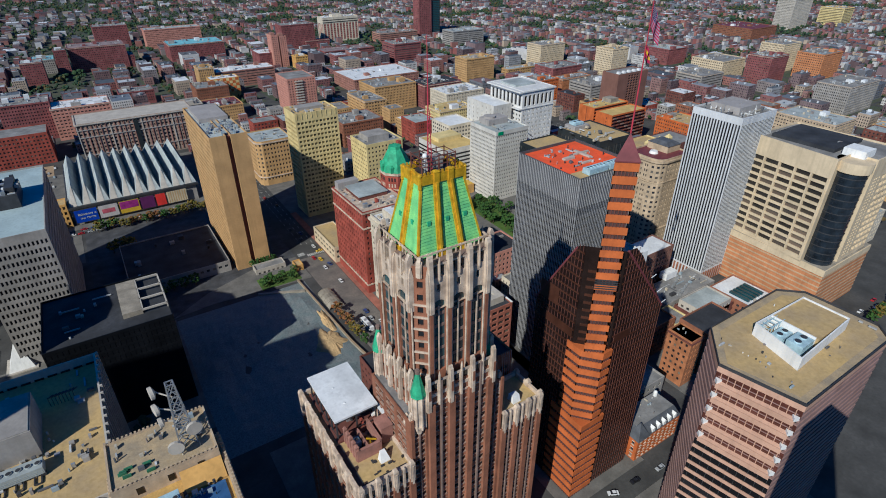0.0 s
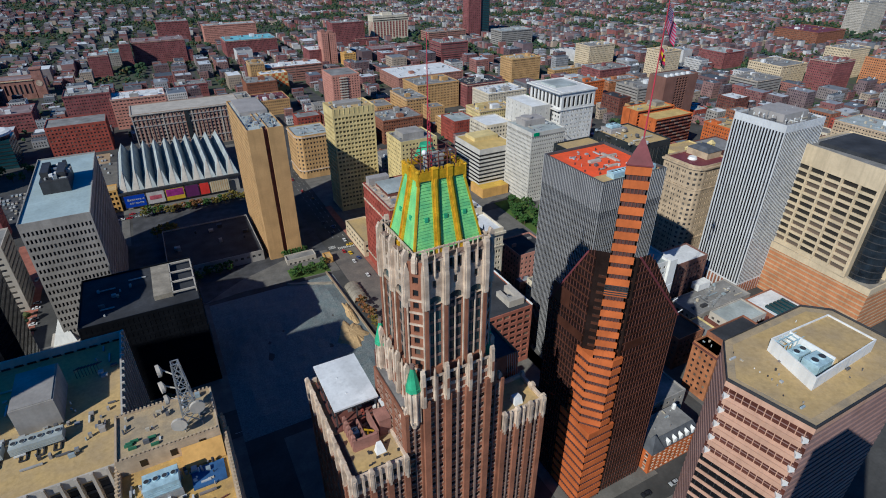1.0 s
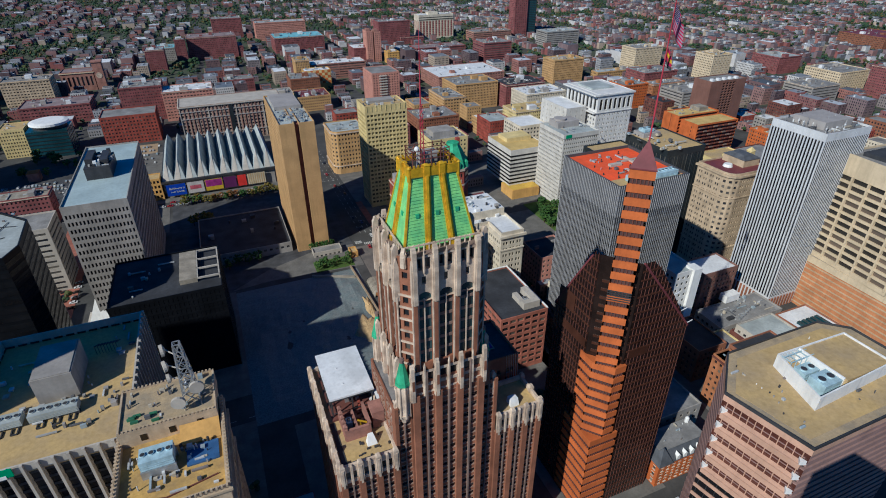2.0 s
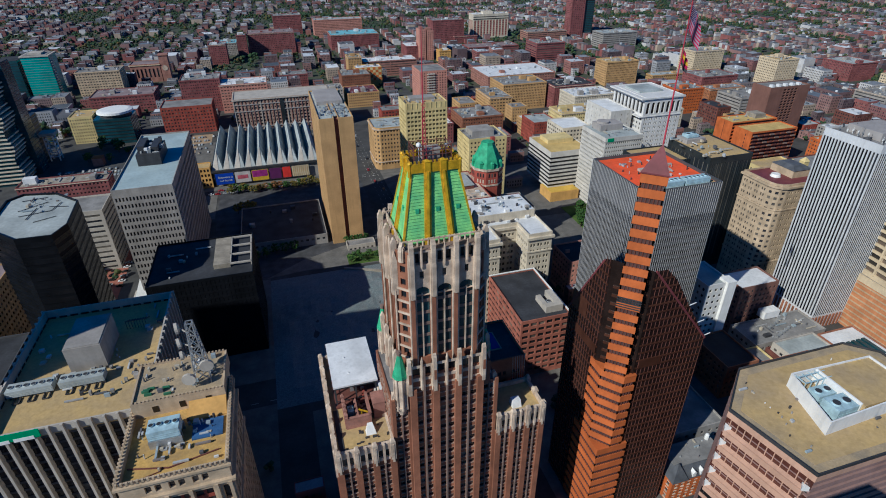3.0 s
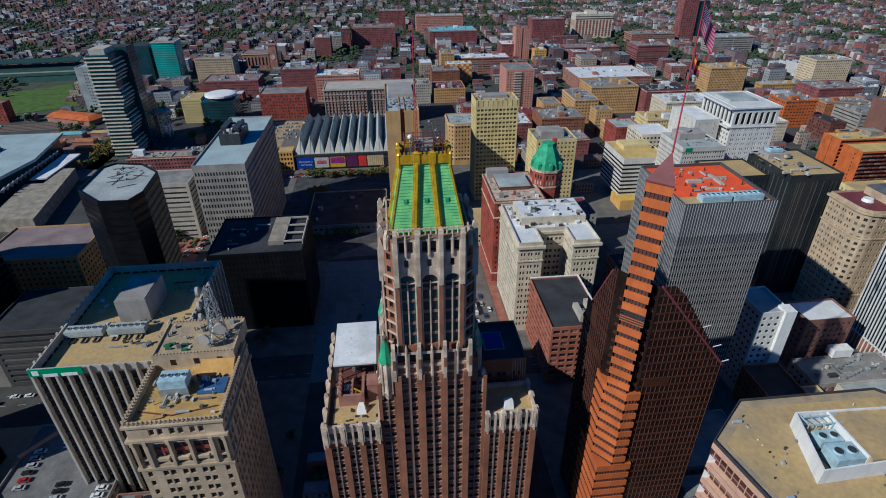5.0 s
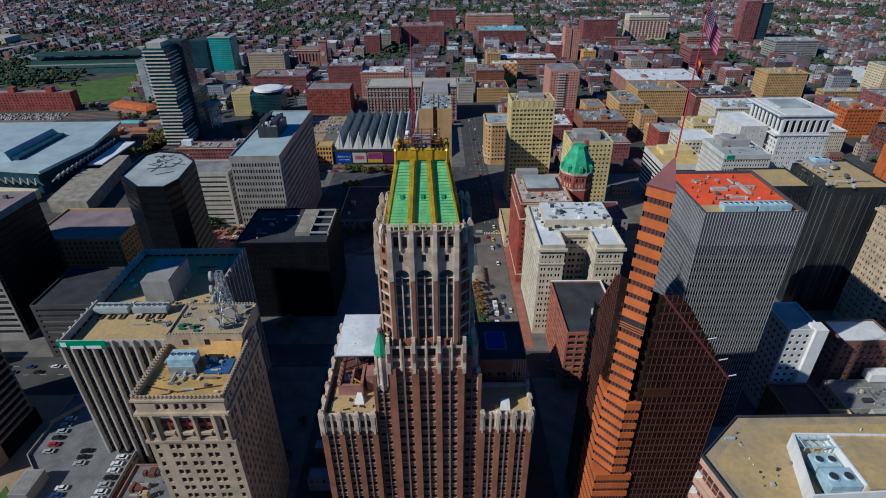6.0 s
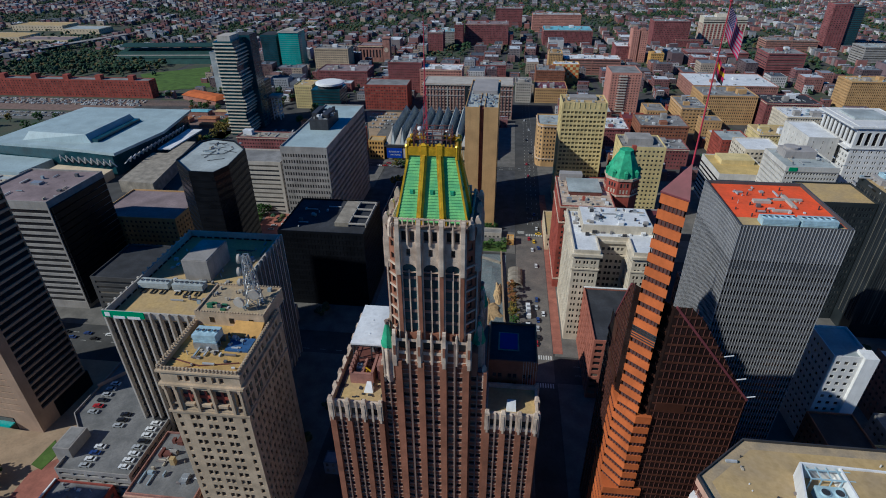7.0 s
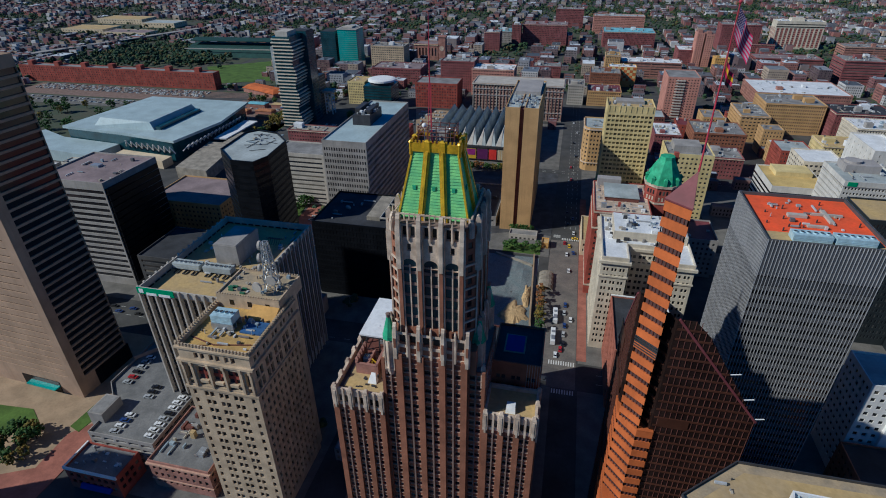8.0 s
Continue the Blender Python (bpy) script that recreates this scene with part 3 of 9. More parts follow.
def lantern_side(p0, p1, n):
    p0, p1 = Vector(p0), Vector(p1)
    length = (p1 - p0).length
    d = (p1 - p0) / length
    out = Vector((d.y, -d.x))
    turn = math.atan2(d.y, d.x)
    bays = spans(length, n, 0.70)
    s = Shape()
    facade(s, p0, p1, 92.4, 117.4, bays, [(97.4, 117.3)], 0.9)
    part("lantern_wall", s, BRICK, deco)
    s = Shape()
    facade(s, p0, p1, 117.4, 121.2, bays, [(117.41, 121.1)], 0.9)
    # round heads of the bays
    for a, b in bays:
        r, c = (b - a) / 2, (a + b) / 2
        for k in range(10):
            t0, t1 = math.pi * k / 10, math.pi * (k + 1) / 10
            pts = []
            for t, z in ((t0, 0), (t1, 0), (t1, 1), (t0, 1)):
                u = c + r * math.cos(t)
                q = p0 + d * u + out * 0.02
                pts.append((q.x, q.y, 121.1 if z else 118.0 + (r * math.sin(t)) * 0.98))
            s.poly(*pts)
            back = [(x - out.x * 1.2, y - out.y * 1.2, z) for x, y, z in (pts[1], pts[0])]
            s.poly(pts[0], pts[1], *back)
    part("arch", s, CREAM, deco)
    s = Shape()
    slot = [u for c in [(a + b) / 2 for a, b in bays] for u in ((c - 1.75, c - 0.4), (c + 0.4, c + 1.75))]
    panes = facade(s, p0, p1, 125.6, 130.2, slot, [(126.4, 129.7)], 1.3)
    single = [((a + b) / 2 - 0.55, (a + b) / 2 + 0.55) for a, b in bays]
    panes += facade(s, p0, p1, 121.2, 125.6, single, [(122.3, 124.5)], 0.8)
    part("attic", s, CREAM, deco)
    glaze(deco, panes, GLASS)
    for a, b in bays:
        c, w = (a + b) / 2, b - a
        q = p0 + d * c - out * 0.8
        piece("tall_window", (w, 0.1, 22.6), GLASS_TEAL, deco, q.x, q.y, 97.4, turn)
        q = p0 + d * c - out * 0.35
        piece("white_mullion", (0.34, 0.3, 20.5), CREAM, deco, q.x, q.y, 97.5, turn)
        for k in range(5):
            q = p0 + d * c - out * 0.62
            piece("transom", (w, 0.15, 0.9), MULLION, deco, q.x, q.y, 100.4 + k * 3.65, turn)
        for u in (c,):
            q = p0 + d * u + out * 0.25
            part("attic_fin", Shape().cyl(q.x, q.y, 125.4, 126.0, 0.1, 0.3, 6).cyl(q.x, q.y, 126.0, 130.8, 0.3, 0.26, 6).cyl(q.x, q.y, 130.8, 132.0, 0.26, 0.06, 6), CREAM, deco)
    for k in range(n + 1):
        u = min(max(length * k / n, 0.35), length - 0.35)
        q = p0 + d * u + out * 0.3
        piece("pier", (0.95, 0.8, 24.0), BRICK, deco, q.x - out.x * 0.35, q.y - out.y * 0.35, 94.0, turn)
        part("pier_edge", Shape().cyl(q.x - d.x * 0.72, q.y - d.y * 0.72, 94, 118.5, 0.26, n=6).cyl(q.x + d.x * 0.72, q.y + d.y * 0.72, 94, 118.5, 0.26, n=6), CREAM, deco)
        finial(q.x, q.y, 117.2, 133.0, 1.7, out.x, out.y)


for i, n in ((0, 3), (2, 2), (4, 3), (6, 2)):
    lantern_side(LANTERN[i], LANTERN[i + 1], n)
for i in (1, 3, 5, 7):
    p0, p1 = LANTERN[i], LANTERN[(i + 1) % 8]
    s = Shape()
    panes = facade(s, p0, p1, 92.4, 130.2, [(1.4, 2.85)], floors(97.5, 8, 3.65, 1.0, 2.9), 0.4)
    part("corner_bay", s, BRICK, deco)
    glaze(deco, panes, GLASS)
    mx, my = (p0[0] + p1[0]) / 2, (p0[1] + p1[1]) / 2
    ox, oy = (1 if mx > 63 else -1) * 0.7071, (1 if my > 101 else -1) * 0.7071
    turn = math.atan2(p1[1] - p0[1], p1[0] - p0[0])
    for k in range(7):
        piece("string_course", (4.3, 0.35, 0.5), CREAM, deco, mx + ox * 0.02, my + oy * 0.02, 97.2 + k * 3.65, turn)
    finial(mx + ox * 0.2, my + oy * 0.2, 127.4, 132.6, 1.4, ox, oy)
part("lantern_roof", Shape().prism(inset(LANTERN, 0.05), 129.6, 130.3), MULLION, deco)

# balustrade round the foot of the roof
s = Shape()
for x in np.linspace(53.2, 73.4, 16):
    for y in (92.4, 110.2):
        s.cyl(x, y, 130.2, 132.2, 0.22, 0.18, 6)
for y in np.linspace(92.4, 110.2, 14):
    for x in (53.2, 73.4):
        s.cyl(x, y, 130.2, 132.2, 0.22, 0.18, 6)
for x0, x1, y0, y1 in ((53, 73.6, 92.2, 92.6), (53, 73.6, 110, 110.4), (53, 53.4, 92.6, 110), (73.2, 73.6, 92.6, 110)):
    s.box(x0, x1, y0, y1, 131.7, 132.05)
part("balustrade", s, CREAM, deco)

# green and gold roof
low = [(54.0, 93.6), (72.4, 93.6), (72.4, 108.0), (54.0, 108.0)]
high = [(57.4, 97.2), (69.0, 97.2), (69.0, 104.6), (57.4, 104.6)]
Z0, Z1 = 130.3, 147.2
for i, n in ((0, 3), (1, 2), (2, 3), (3, 2)):
    a0, b0, a1, b1 = (Vector((*low[i], Z0)), Vector((*low[(i + 1) % 4], Z0)), Vector((*high[i], Z1)), Vector((*high[(i + 1) % 4], Z1)))
    out = (b0 - a0).cross(a1 - a0).normalized()
    for k in range(n):
        l0, r0, l1, r1 = a0.lerp(b0, k / n), a0.lerp(b0, (k + 1) / n), a1.lerp(b1, k / n), a1.lerp(b1, (k + 1) / n)
        s = Shape()
        rows = 22
        for j in range(rows):
            f0, f1 = j / rows, (j + 1) / rows
            p, q, r, t = l0.lerp(l1, f0) + out * 0.16, r0.lerp(r1, f0) + out * 0.16, r0.lerp(r1, f1), l0.lerp(l1, f1)
            s.poly(p, q, r, t)
            s.poly(p - out * 0.16, q - out * 0.16, q, p)
        part("roof_panel", s, COPPER, deco, "green copper roof panel in lapped sheets")
    side = (b0 - a0).normalized()
    for k in range(n):
        m0 = a0.lerp(b0, (k + 0.5) / n).lerp(a1.lerp(b1, (k + 0.5) / n), 0.46) + out * 0.2
        part("roof_louvre", Shape().beam(m0 - side * 0.42, m0 + side * 0.42, 0.35, 0.9).beam(m0 - side * 0.5 + Vector((0, 0, 0.55)) - out * 0.15, m0 + side * 0.5 + Vector((0, 0, 0.55)) - out * 0.15, 0.5, 0.18), COPPER_OLD, deco, "small dark roof louvre")
    for k in range(1, n):
        p, q = a0.lerp(b0, k / n), a1.lerp(b1, k / n)
        part("gilded_rib", Shape().beam(p + out * 0.1, q + out * 0.1, 1.9, 0.6).beam(p + out * 0.45 - side * 0.6, q + out * 0.45 - side * 0.6, 0.45, 0.5).beam(p + out * 0.45 + side * 0.6, q + out * 0.45 + side * 0.6, 0.45, 0.5).beam(p + out * 0.3 + Vector((0, 0, -0.3)), p + out * 0.3 + Vector((0, 0, 1.0)), 1.9), GOLD, deco, "gilded roof rib")
    part("gilded_hip", Shape().beam(a0, a1, 0.62, 0.5), GOLD, deco)
    # crest with merlons
    s = Shape()
    e0, e1 = a1 + out * 0.25, b1 + out * 0.25
    e0.z = e1.z = Z1 + 1.1
    s.beam(e0, e1, 0.7, 2.2)
    for k in range(13):
        q = e0.lerp(e1, k / 12)
        s.box(q.x - 0.22, q.x + 0.22, q.y - 0.22, q.y + 0.22, Z1 + 2.2, Z1 + 2.8)
    part("gilded_crest", s, GOLD, deco)
    c = Vector((*high[i], 0)) + (Vector((*high[i], 0)) - Vector((63.2, 100.9, 0))).normalized() * 0.4
    part("gilded_finial", Shape().cyl(c.x, c.y, Z1 - 0.9, Z1 + 2.3, 0.5, 0.42, 8).cyl(c.x, c.y, Z1 + 2.3, Z1 + 2.7, 0.6, 0.3, 8), GOLD, deco)
    for k in range(1, n):
        q = e0.lerp(e1, k / n)
        part("gilded_finial", Shape().box(q.x - 0.7, q.x + 0.7, q.y - 0.6, q.y + 0.6, Z1 - 0.8, Z1 + 2.6).prism(rect(q.x - 0.8, q.x + 0.8, q.y - 0.7, q.y + 0.7), Z1 + 2.6, Z1 + 3.0, rect(q.x - 0.3, q.x + 0.3, q.y - 0.3, q.y + 0.3)), GOLD, deco)
part("roof_deck", Shape().box(57.8, 68.6, 97.6, 104.2, Z1 - 0.2, Z1 + 1.4), STEEL_DARK, deco)
for x0, x1, y0, y1 in ((58.5, 67.8, 98.4, 98.6), (58.5, 67.8, 103.2, 103.4), (58.5, 58.7, 98.6, 103.2), (67.6, 67.8, 98.6, 103.2)):
    for z in (150.6, 151.6, 152.6):
        part("railing_bar", Shape().box(x0, x1, y0, y1, z, z + 0.14), BRICK_DARK, deco)
for x in (58.6, 60.9, 63.2, 65.5, 67.7):
    for y in (98.5, 103.3):
        part("railing_post", Shape().box(x - 0.09, x + 0.09, y - 0.12, y + 0.12, 148.4, 153.0), BRICK_DARK, deco)
part("equipment_cabin", Shape().box(61.2, 65.4, 100.2, 102.8, 148.6, 151.2).box(61.0, 65.6, 100.0, 103.0, 151.2, 151.5), CONCRETE, deco)
part("radome", Shape().cyl(60.0, 99.4, 148.6, 152.4, 0.12).ball(60.0, 99.4, 153.0, 0.62), WHITE, deco, "white radome ball")
part("radome", Shape().cyl(66.6, 99.2, 148.6, 152.0, 0.1).ball(66.6, 99.2, 152.5, 0.4), STEEL, deco)
s = Shape()
for dx, dy in ((-0.35, -0.35), (0.35, -0.35), (0, 0.4)):
    s.beam((61.4 + dx * 1.6, 100 + dy * 1.6, 148.6), (61.4 + dx * 0.5, 100 + dy * 0.5, 163), 0.13)
for k in range(10):
    z = 149.4 + k * 1.4
    s.beam((60.9, 99.6, z), (61.9, 99.6, z + 1.2), 0.08).beam((61.9, 99.6, z), (61.4, 100.5, z + 1.2), 0.08)
s.cyl(61.4, 100, 163, 178.5, 0.16, 0.07, 8)
part("antenna_mast", s, RED_STEEL, deco, "thin red lattice antenna mast")

# corner turrets with green caps
for x, y in ((50.6, 89.6), (76.0, 93.6), (50.6, 111.2), (76.0, 111.2)):
    s = Shape()
    s.cyl(x, y, 79.0, 82.5, 0.9, 2.1, 8).cyl(x, y, 82.5, 92.2, 1.75, 1.75, 8)
    t = part("turret", s, CREAM, deco)
    for k in range(8):
        a = math.pi / 4 * k
        part("colonnette", Shape().cyl(x + 1.85 * math.cos(a), y + 1.85 * math.sin(a), 81.5, 93.6, 0.32, 0.2, 6), CREAM, t)
    s = Shape().cyl(x, y, 93.0, 94.0, 2.15, 2.1, 8).cyl(x, y, 94.0, 100.2, 2.0, 0.55, 8)
    part("turret_cap", s, COPPER_OLD, t, "green copper spire cap")
    part("turret_crown", Shape().cyl(x, y, 100.2, 101.3, 0.6, 0.75, 8).cyl(x, y, 101.3, 101.5, 0.5, n=8), MULLION, t)
# spare buttress stubs on the flank tops
for x in (48.4, 78.3):
    for y in (90.0, 92.6):
        finial(x, y, 78.5, 87.0 if y < 91 else 84.5, 1.5, -1.0 if x < 60 else 1.0, 0.0)

# left shoulder roof: brick enclosure, machines, white canopy
s = Shape()
for x0, x1, y0, y1, h in ((35.2, 35.8, 97.5, 106.2, 4.6), (35.8, 42.2, 97.5, 98.1, 4.2), (42.2, 42.8, 97.5, 106.2, 5.0), (43.8, 47.4, 99.4, 104.2, 6.2), (38.6, 39.2, 98.1, 105.6, 3.6)):
    s.box(x0, x1, y0, y1, 68.5, 68.5 + h).box(x0 - 0.12, x1 + 0.12, y0 - 0.12, y1 + 0.12, 68.5 + h, 68.8 + h)
part("plant_enclosure", s, BRICK_PINK, deco, "faded brick plant enclosure walls")
s = Shape()
for k in range(26):
    x, y = random.uniform(36, 47), random.uniform(98.4, 106)
    h = random.uniform(0.4, 2.2)
    s.box(x, x + random.uniform(0.3, 1.4), y, y + random.uniform(0.3, 1.4), 68.6, 68.6 + h)
part("plant_clutter", s, MULLION, deco, kind="stuff")
s = Shape()
for k in range(14):
    x, y = random.uniform(33.8, 46.8), random.uniform(89.6, 97)
    s.box(x, x + random.uniform(0.4, 1.3), y, y + random.uniform(0.2, 0.9), 68.6, 68.75 + random.uniform(0.05, 0.9))
part("roof_clutter", s, STEEL_DARK, deco, kind="stuff")
part("roof_border", Shape().box(32.1, 33.6, 89.4, 106, 68.6, 68.85).box(33.6, 46.4, 89.4, 90.3, 68.6, 68.85), ROOF_DARK, deco)
for k in range(5):
    part("enclosure_pier", Shape().box(35.0, 36.0, 97.9 + k * 1.9, 98.8 + k * 1.9, 68.5, 74.2).prism(rect(34.9, 36.1, 97.8 + k * 1.9, 98.9 + k * 1.9), 74.2, 75.0, rect(35.3, 35.7, 98.2 + k * 1.9, 98.5 + k * 1.9)), BRICK_PINK, deco)
unit(deco, 36.4, 38.2, 101.0, 103.4, 68.7, 3.4, BLUE_UNIT, 1)
part("yellow_hoist", Shape().beam((40.2, 99.5, 69), (40.2, 99.5, 72.6), 0.3).beam((39.6, 101, 72.4), (42, 99.2, 72.4), 0.35).box(39.5, 41.2, 99.2, 100.6, 68.8, 70.4), GOLD, deco, "yellow lifting gear")
part("skylight", Shape().solid([(40.4, 93.6, 68.72), (43.4, 93.6, 68.72), (43.4, 95.8, 68.72), (40.4, 95.8, 68.72)], [(41.2, 95.6, 71.6), (42.6, 95.6, 71.6), (42.6, 95.8, 71.6), (41.2, 95.8, 71.6)]), WHITE, deco)
part("deck", Shape().box(33.2, 47.4, 106.4, 129.2, 68.5, 69.4), BRICK_DARK, deco)
s = Shape()
for k in range(6):
    for x in (33.8, 40.0, 46.2):
        s.box(x - 0.2, x + 0.2, 107.8 + k * 4 - 0.2, 107.8 + k * 4 + 0.2, 69.4, 76.2)
s.box(33.4, 46.6, 107.4, 107.8, 75.6, 76.3).box(33.4, 33.8, 107.8, 128.4, 75.6, 76.3).box(46.2, 46.6, 107.8, 128.4, 75.6, 76.3)
s.box(33.6, 46.4, 107.5, 107.65, 70.6, 70.8).box(33.5, 33.65, 107.8, 128.4, 70.6, 70.8)
part("canopy_frame", s, STEEL_DARK, deco)
part("canopy", Shape().box(33.2, 46.8, 107.2, 128.6, 76.3, 76.9).cyl(38.2, 120.0, 76.9, 77.1, 0.25, n=8).cyl(38.6, 112.6, 76.9, 77.1, 0.25, n=8), ROOF_WHITE, deco, "flat white canopy roof")
part("lean_to_roof", Shape().solid([(46.9, 101.5, 74.2), (49.3, 101.5, 74.6), (49.3, 109.0, 74.6), (46.9, 109.0, 74.2)], [(46.9, 101.5, 74.5), (49.3, 101.5, 74.9), (49.3, 109.0, 74.9), (46.9, 109.0, 74.5)]).box(47.2, 47.5, 101.7, 102.0, 68.5, 74.3).box(47.2, 47.5, 108.4, 108.7, 68.5, 74.3), ROOF_WHITE, deco)
for k in range(9):
    x, y = random.uniform(35, 46), random.uniform(108, 127)
    part("deck_box", Shape().box(x, x + random.uniform(0.6, 1.4), y, y + random.uniform(0.6, 1.5), 69.4, 69.4 + random.uniform(0.6, 1.6)), random.choice((BRICK_RED, WHITE, STEEL)), deco)
# right shoulder roof
part("roof_hatch", Shape().solid([(85.2, 90.6, 68.72), (88.2, 90.6, 68.72), (88.2, 93.6, 68.72), (85.2, 93.6, 68.72)], [(85.4, 91.4, 71.2), (88.0, 91.4, 71.2), (88.0, 93.4, 71.0), (85.4, 93.4, 71.0)]), WHITE, deco)

# dark flat-roofed annexe behind the tower, with a blue cover on its roof
annexe = block("office_annexe", "dark flat-roofed brick annexe behind the tower", "building", 68, 95, 123.5, 171, 38, BRICK_DARK, ROOF_DARK, 3.4, 0.5)
for x, y in ((72, 140), (75, 165), (94, 138), (86, 166)):
    unit(annexe, x, x + 3, y, y + 3, 37.1, 2.2, STEEL_DARK, 1)
# ---------- brown glass tower with the striped orange prow ----------
brown = thing("striped_office_tower", "dark brown glass office tower with an orange striped brick prow", "skyscraper", 130, 98)


def brown_top(x, y):
    """Height of the steep glass roof over a place of the plan."""
    return min(112.0, 112.0 - 1.54 * (x - 122) - 1.77 * (y - 97))


PLAN = [(117.7, 98.3), (125.6, 89.0), (150.6, 89.0), (150.6, 97.0), (128.0, 118.0), (117.7, 118.0)]
s = Shape()
ring = []
for i in range(len(PLAN)):
    a, b = Vector(PLAN[i]), Vector(PLAN[(i + 1) % len(PLAN)])
    for k in range(6):
        q = a.lerp(b, k / 6)
        ring.append((q.x, q.y, max(brown_top(q.x, q.y), 34.0)))
n = len(ring)
for i in range(n):
    a, b = ring[i], ring[(i + 1) % n]
    s.poly((a[0], a[1], 0), (b[0], b[1], 0), b, a)
    s.poly(a, b, (125.5, 100.0, 103.0))
part("glass_body", s, BROWN_GLASS, brown)
# storey bands and posts on the faces that look on the street
STOREY = 3.05
for k in range(36):
    z = 2.0 + k * STOREY
    east = min(150.4, 122 + (112 - z + 1.77 * 8) / 1.54) - 0.5
    if east > 128:
        part("storey_band", Shape().box(126.0, east, 88.8, 89.02, z, z + 0.55), BROWN_BAND, brown)
    north = min(117.8, 97 + (112 - z + 1.54 * 4.3) / 1.77) - 0.4
    if north > 100:
        part("storey_band", Shape().box(117.5, 117.72, 98.6, north, z, z + 0.55), BROWN_BAND, brown)
    if z < 60:
        part("storey_band", Shape().box(150.58, 150.82, 89.2, 96.8, z, z + 0.95), BROWN_BAND, brown)
    a, b = Vector((118.6, 97.2)), Vector((125.2, 89.5))
    if z < 104:
        part("storey_band", Shape().beam((a.x, a.y, z + 0.5), (b.x, b.y, z + 0.5), 0.4, 0.95), BROWN_BAND, brown)
s = Shape()
for k in range(17):
    x = 127 + k * 1.45
    s.box(x - 0.06, x + 0.06, 88.86, 89.0, 0, min(112, brown_top(x, 89)))
for k in range(13):
    y = 99.4 + k * 1.45
    s.box(117.55, 117.7, y - 0.06, y + 0.06, 0, min(112, brown_top(117.7, y)))
part("window_post", s, BRICK_DARK, brown, kind="stuff")
part("plant_louvre", Shape().box(127, 135, 88.75, 88.85, 75.5, 78.6), BROWN_BAND, brown, "bronze louvred plant storey")
part("plant_louvre", Shape().box(117.4, 117.5, 99, 114, 75.5, 78.6), BROWN_BAND, brown)
part("plant_louvre", Shape().box(117.4, 117.5, 107, 116, 84.0, 91.0), BROWN_BAND, brown)
# edge trim of the sloping roof
part("roof_edge", Shape().beam((126.0, 89.0, brown_top(126.0, 89)), (150.6, 89.0, brown_top(150.6, 89)), 0.6).beam((117.7, 102, brown_top(117.7, 102)), (117.7, 118, brown_top(117.7, 118)), 0.6), ROOF_MAROON, brown)
for x in (141, 146, 150):
    part("roof_bracket", Shape().beam((x, 89, brown_top(x, 89)), (x + 2.4, 89, brown_top(x, 89) + 0.6), 0.2), WHITE, brown)
# three stages of the striped prow; the top one carries stripes on its street face alone
W_, S_ = (117.3, 93.9), (122.2, 88.1)
WT, ST = (117.42, 92.88), (122.48, 88.24)
STAGES = [
    (0.0, 41.0, [(117.3, 88.1), (129.0, 88.1), (129.0, 95.0), (121.0, 104.0), (117.3, 104.0)], 3),
    (41.0, 73.2, [W_, S_, (126.6, 88.1), (126.6, 95.0), (121.0, 100.4), (117.3, 100.4)], 2),
    (73.2, 141.5, [WT, ST, (124.0, 94.9), (122.4, 95.9)], 1),
]
for z0, z1, pts, lit_sides in STAGES:
    core = part("prow_core", Shape().prism(inset(pts, 0.4), z0, z1), SPANDREL, brown)
    count = round((z1 - z0) / 4.1)
    h = (z1 - z0) / count
    if lit_sides == 1:
        cx, cy = 0.763 * 1.6, 0.645 * 1.6
        band = [WT, ST, (ST[0] + 0.25, ST[1] + 1.1), (WT[0] + 1.1, WT[1] + 0.25)]
    else:
        band = pts
    mesh = Shape().prism(band, 0, h * 0.6).mesh("brick_band", BRICK_ORANGE)
    for k in range(count):
        ob = new("brick_band", mesh)
        ob.location = (0, 0, z0 + k * h + h * 0.36)
        under(ob, brown)
    s = Shape()
    inner = inset(pts, 0.25)
    m = len(pts)
    for i in range(m):
        a, b = Vector(inner[i]), Vector(inner[(i + 1) % m])
        steps = max(2, int((b - a).length / 1.0))
        for k in range(steps + 1):
            q = a.lerp(b, k / steps)
            s.box(q.x - 0.12, q.x + 0.12, q.y - 0.12, q.y + 0.12, z0, z1)
    part("window_mullion", s, BRICK_DARK, brown, kind="stuff")
part("ledge", Shape().prism(inset(STAGES[1][2], -0.05), 73.0, 73.4), BRICK_ORANGE, brown)
part("ledge", Shape().prism(inset(STAGES[0][2], -0.05), 40.9, 41.2), BRICK_ORANGE, brown)
top = STAGES[2][2]
part("pyramid_roof", Shape().prism(inset(top, -0.12), 141.5, 141.9).solid([(x, y, 141.9) for x, y in inset(top, -0.1)], [(123.2 + (x - 123.2) * 0.03, 93.7 + (y - 93.7) * 0.03, 148.4) for x, y in top]), ROOF_MAROON, brown, "maroon pyramid roof")
s = Shape()
for k in range(5):
    s.prism(inset(band, -0.06), 99.2 + k * 0.8, 99.6 + k * 0.8)
part("louvre", s, STEEL_DARK, brown, "dark louvred plant storey")

# flagpole on the pyramid with its two flags
pole = thing("flagpole", "tall red flagpole with a large hanging flag", "flagpole", 123.2, 93.7, 149)
part("pole", Shape().cyl(123.2, 93.7, 148.4, 182.0, 0.22, 0.12, 8).ball(123.2, 93.7, 182.3, 0.35), RED_STEEL, pole)


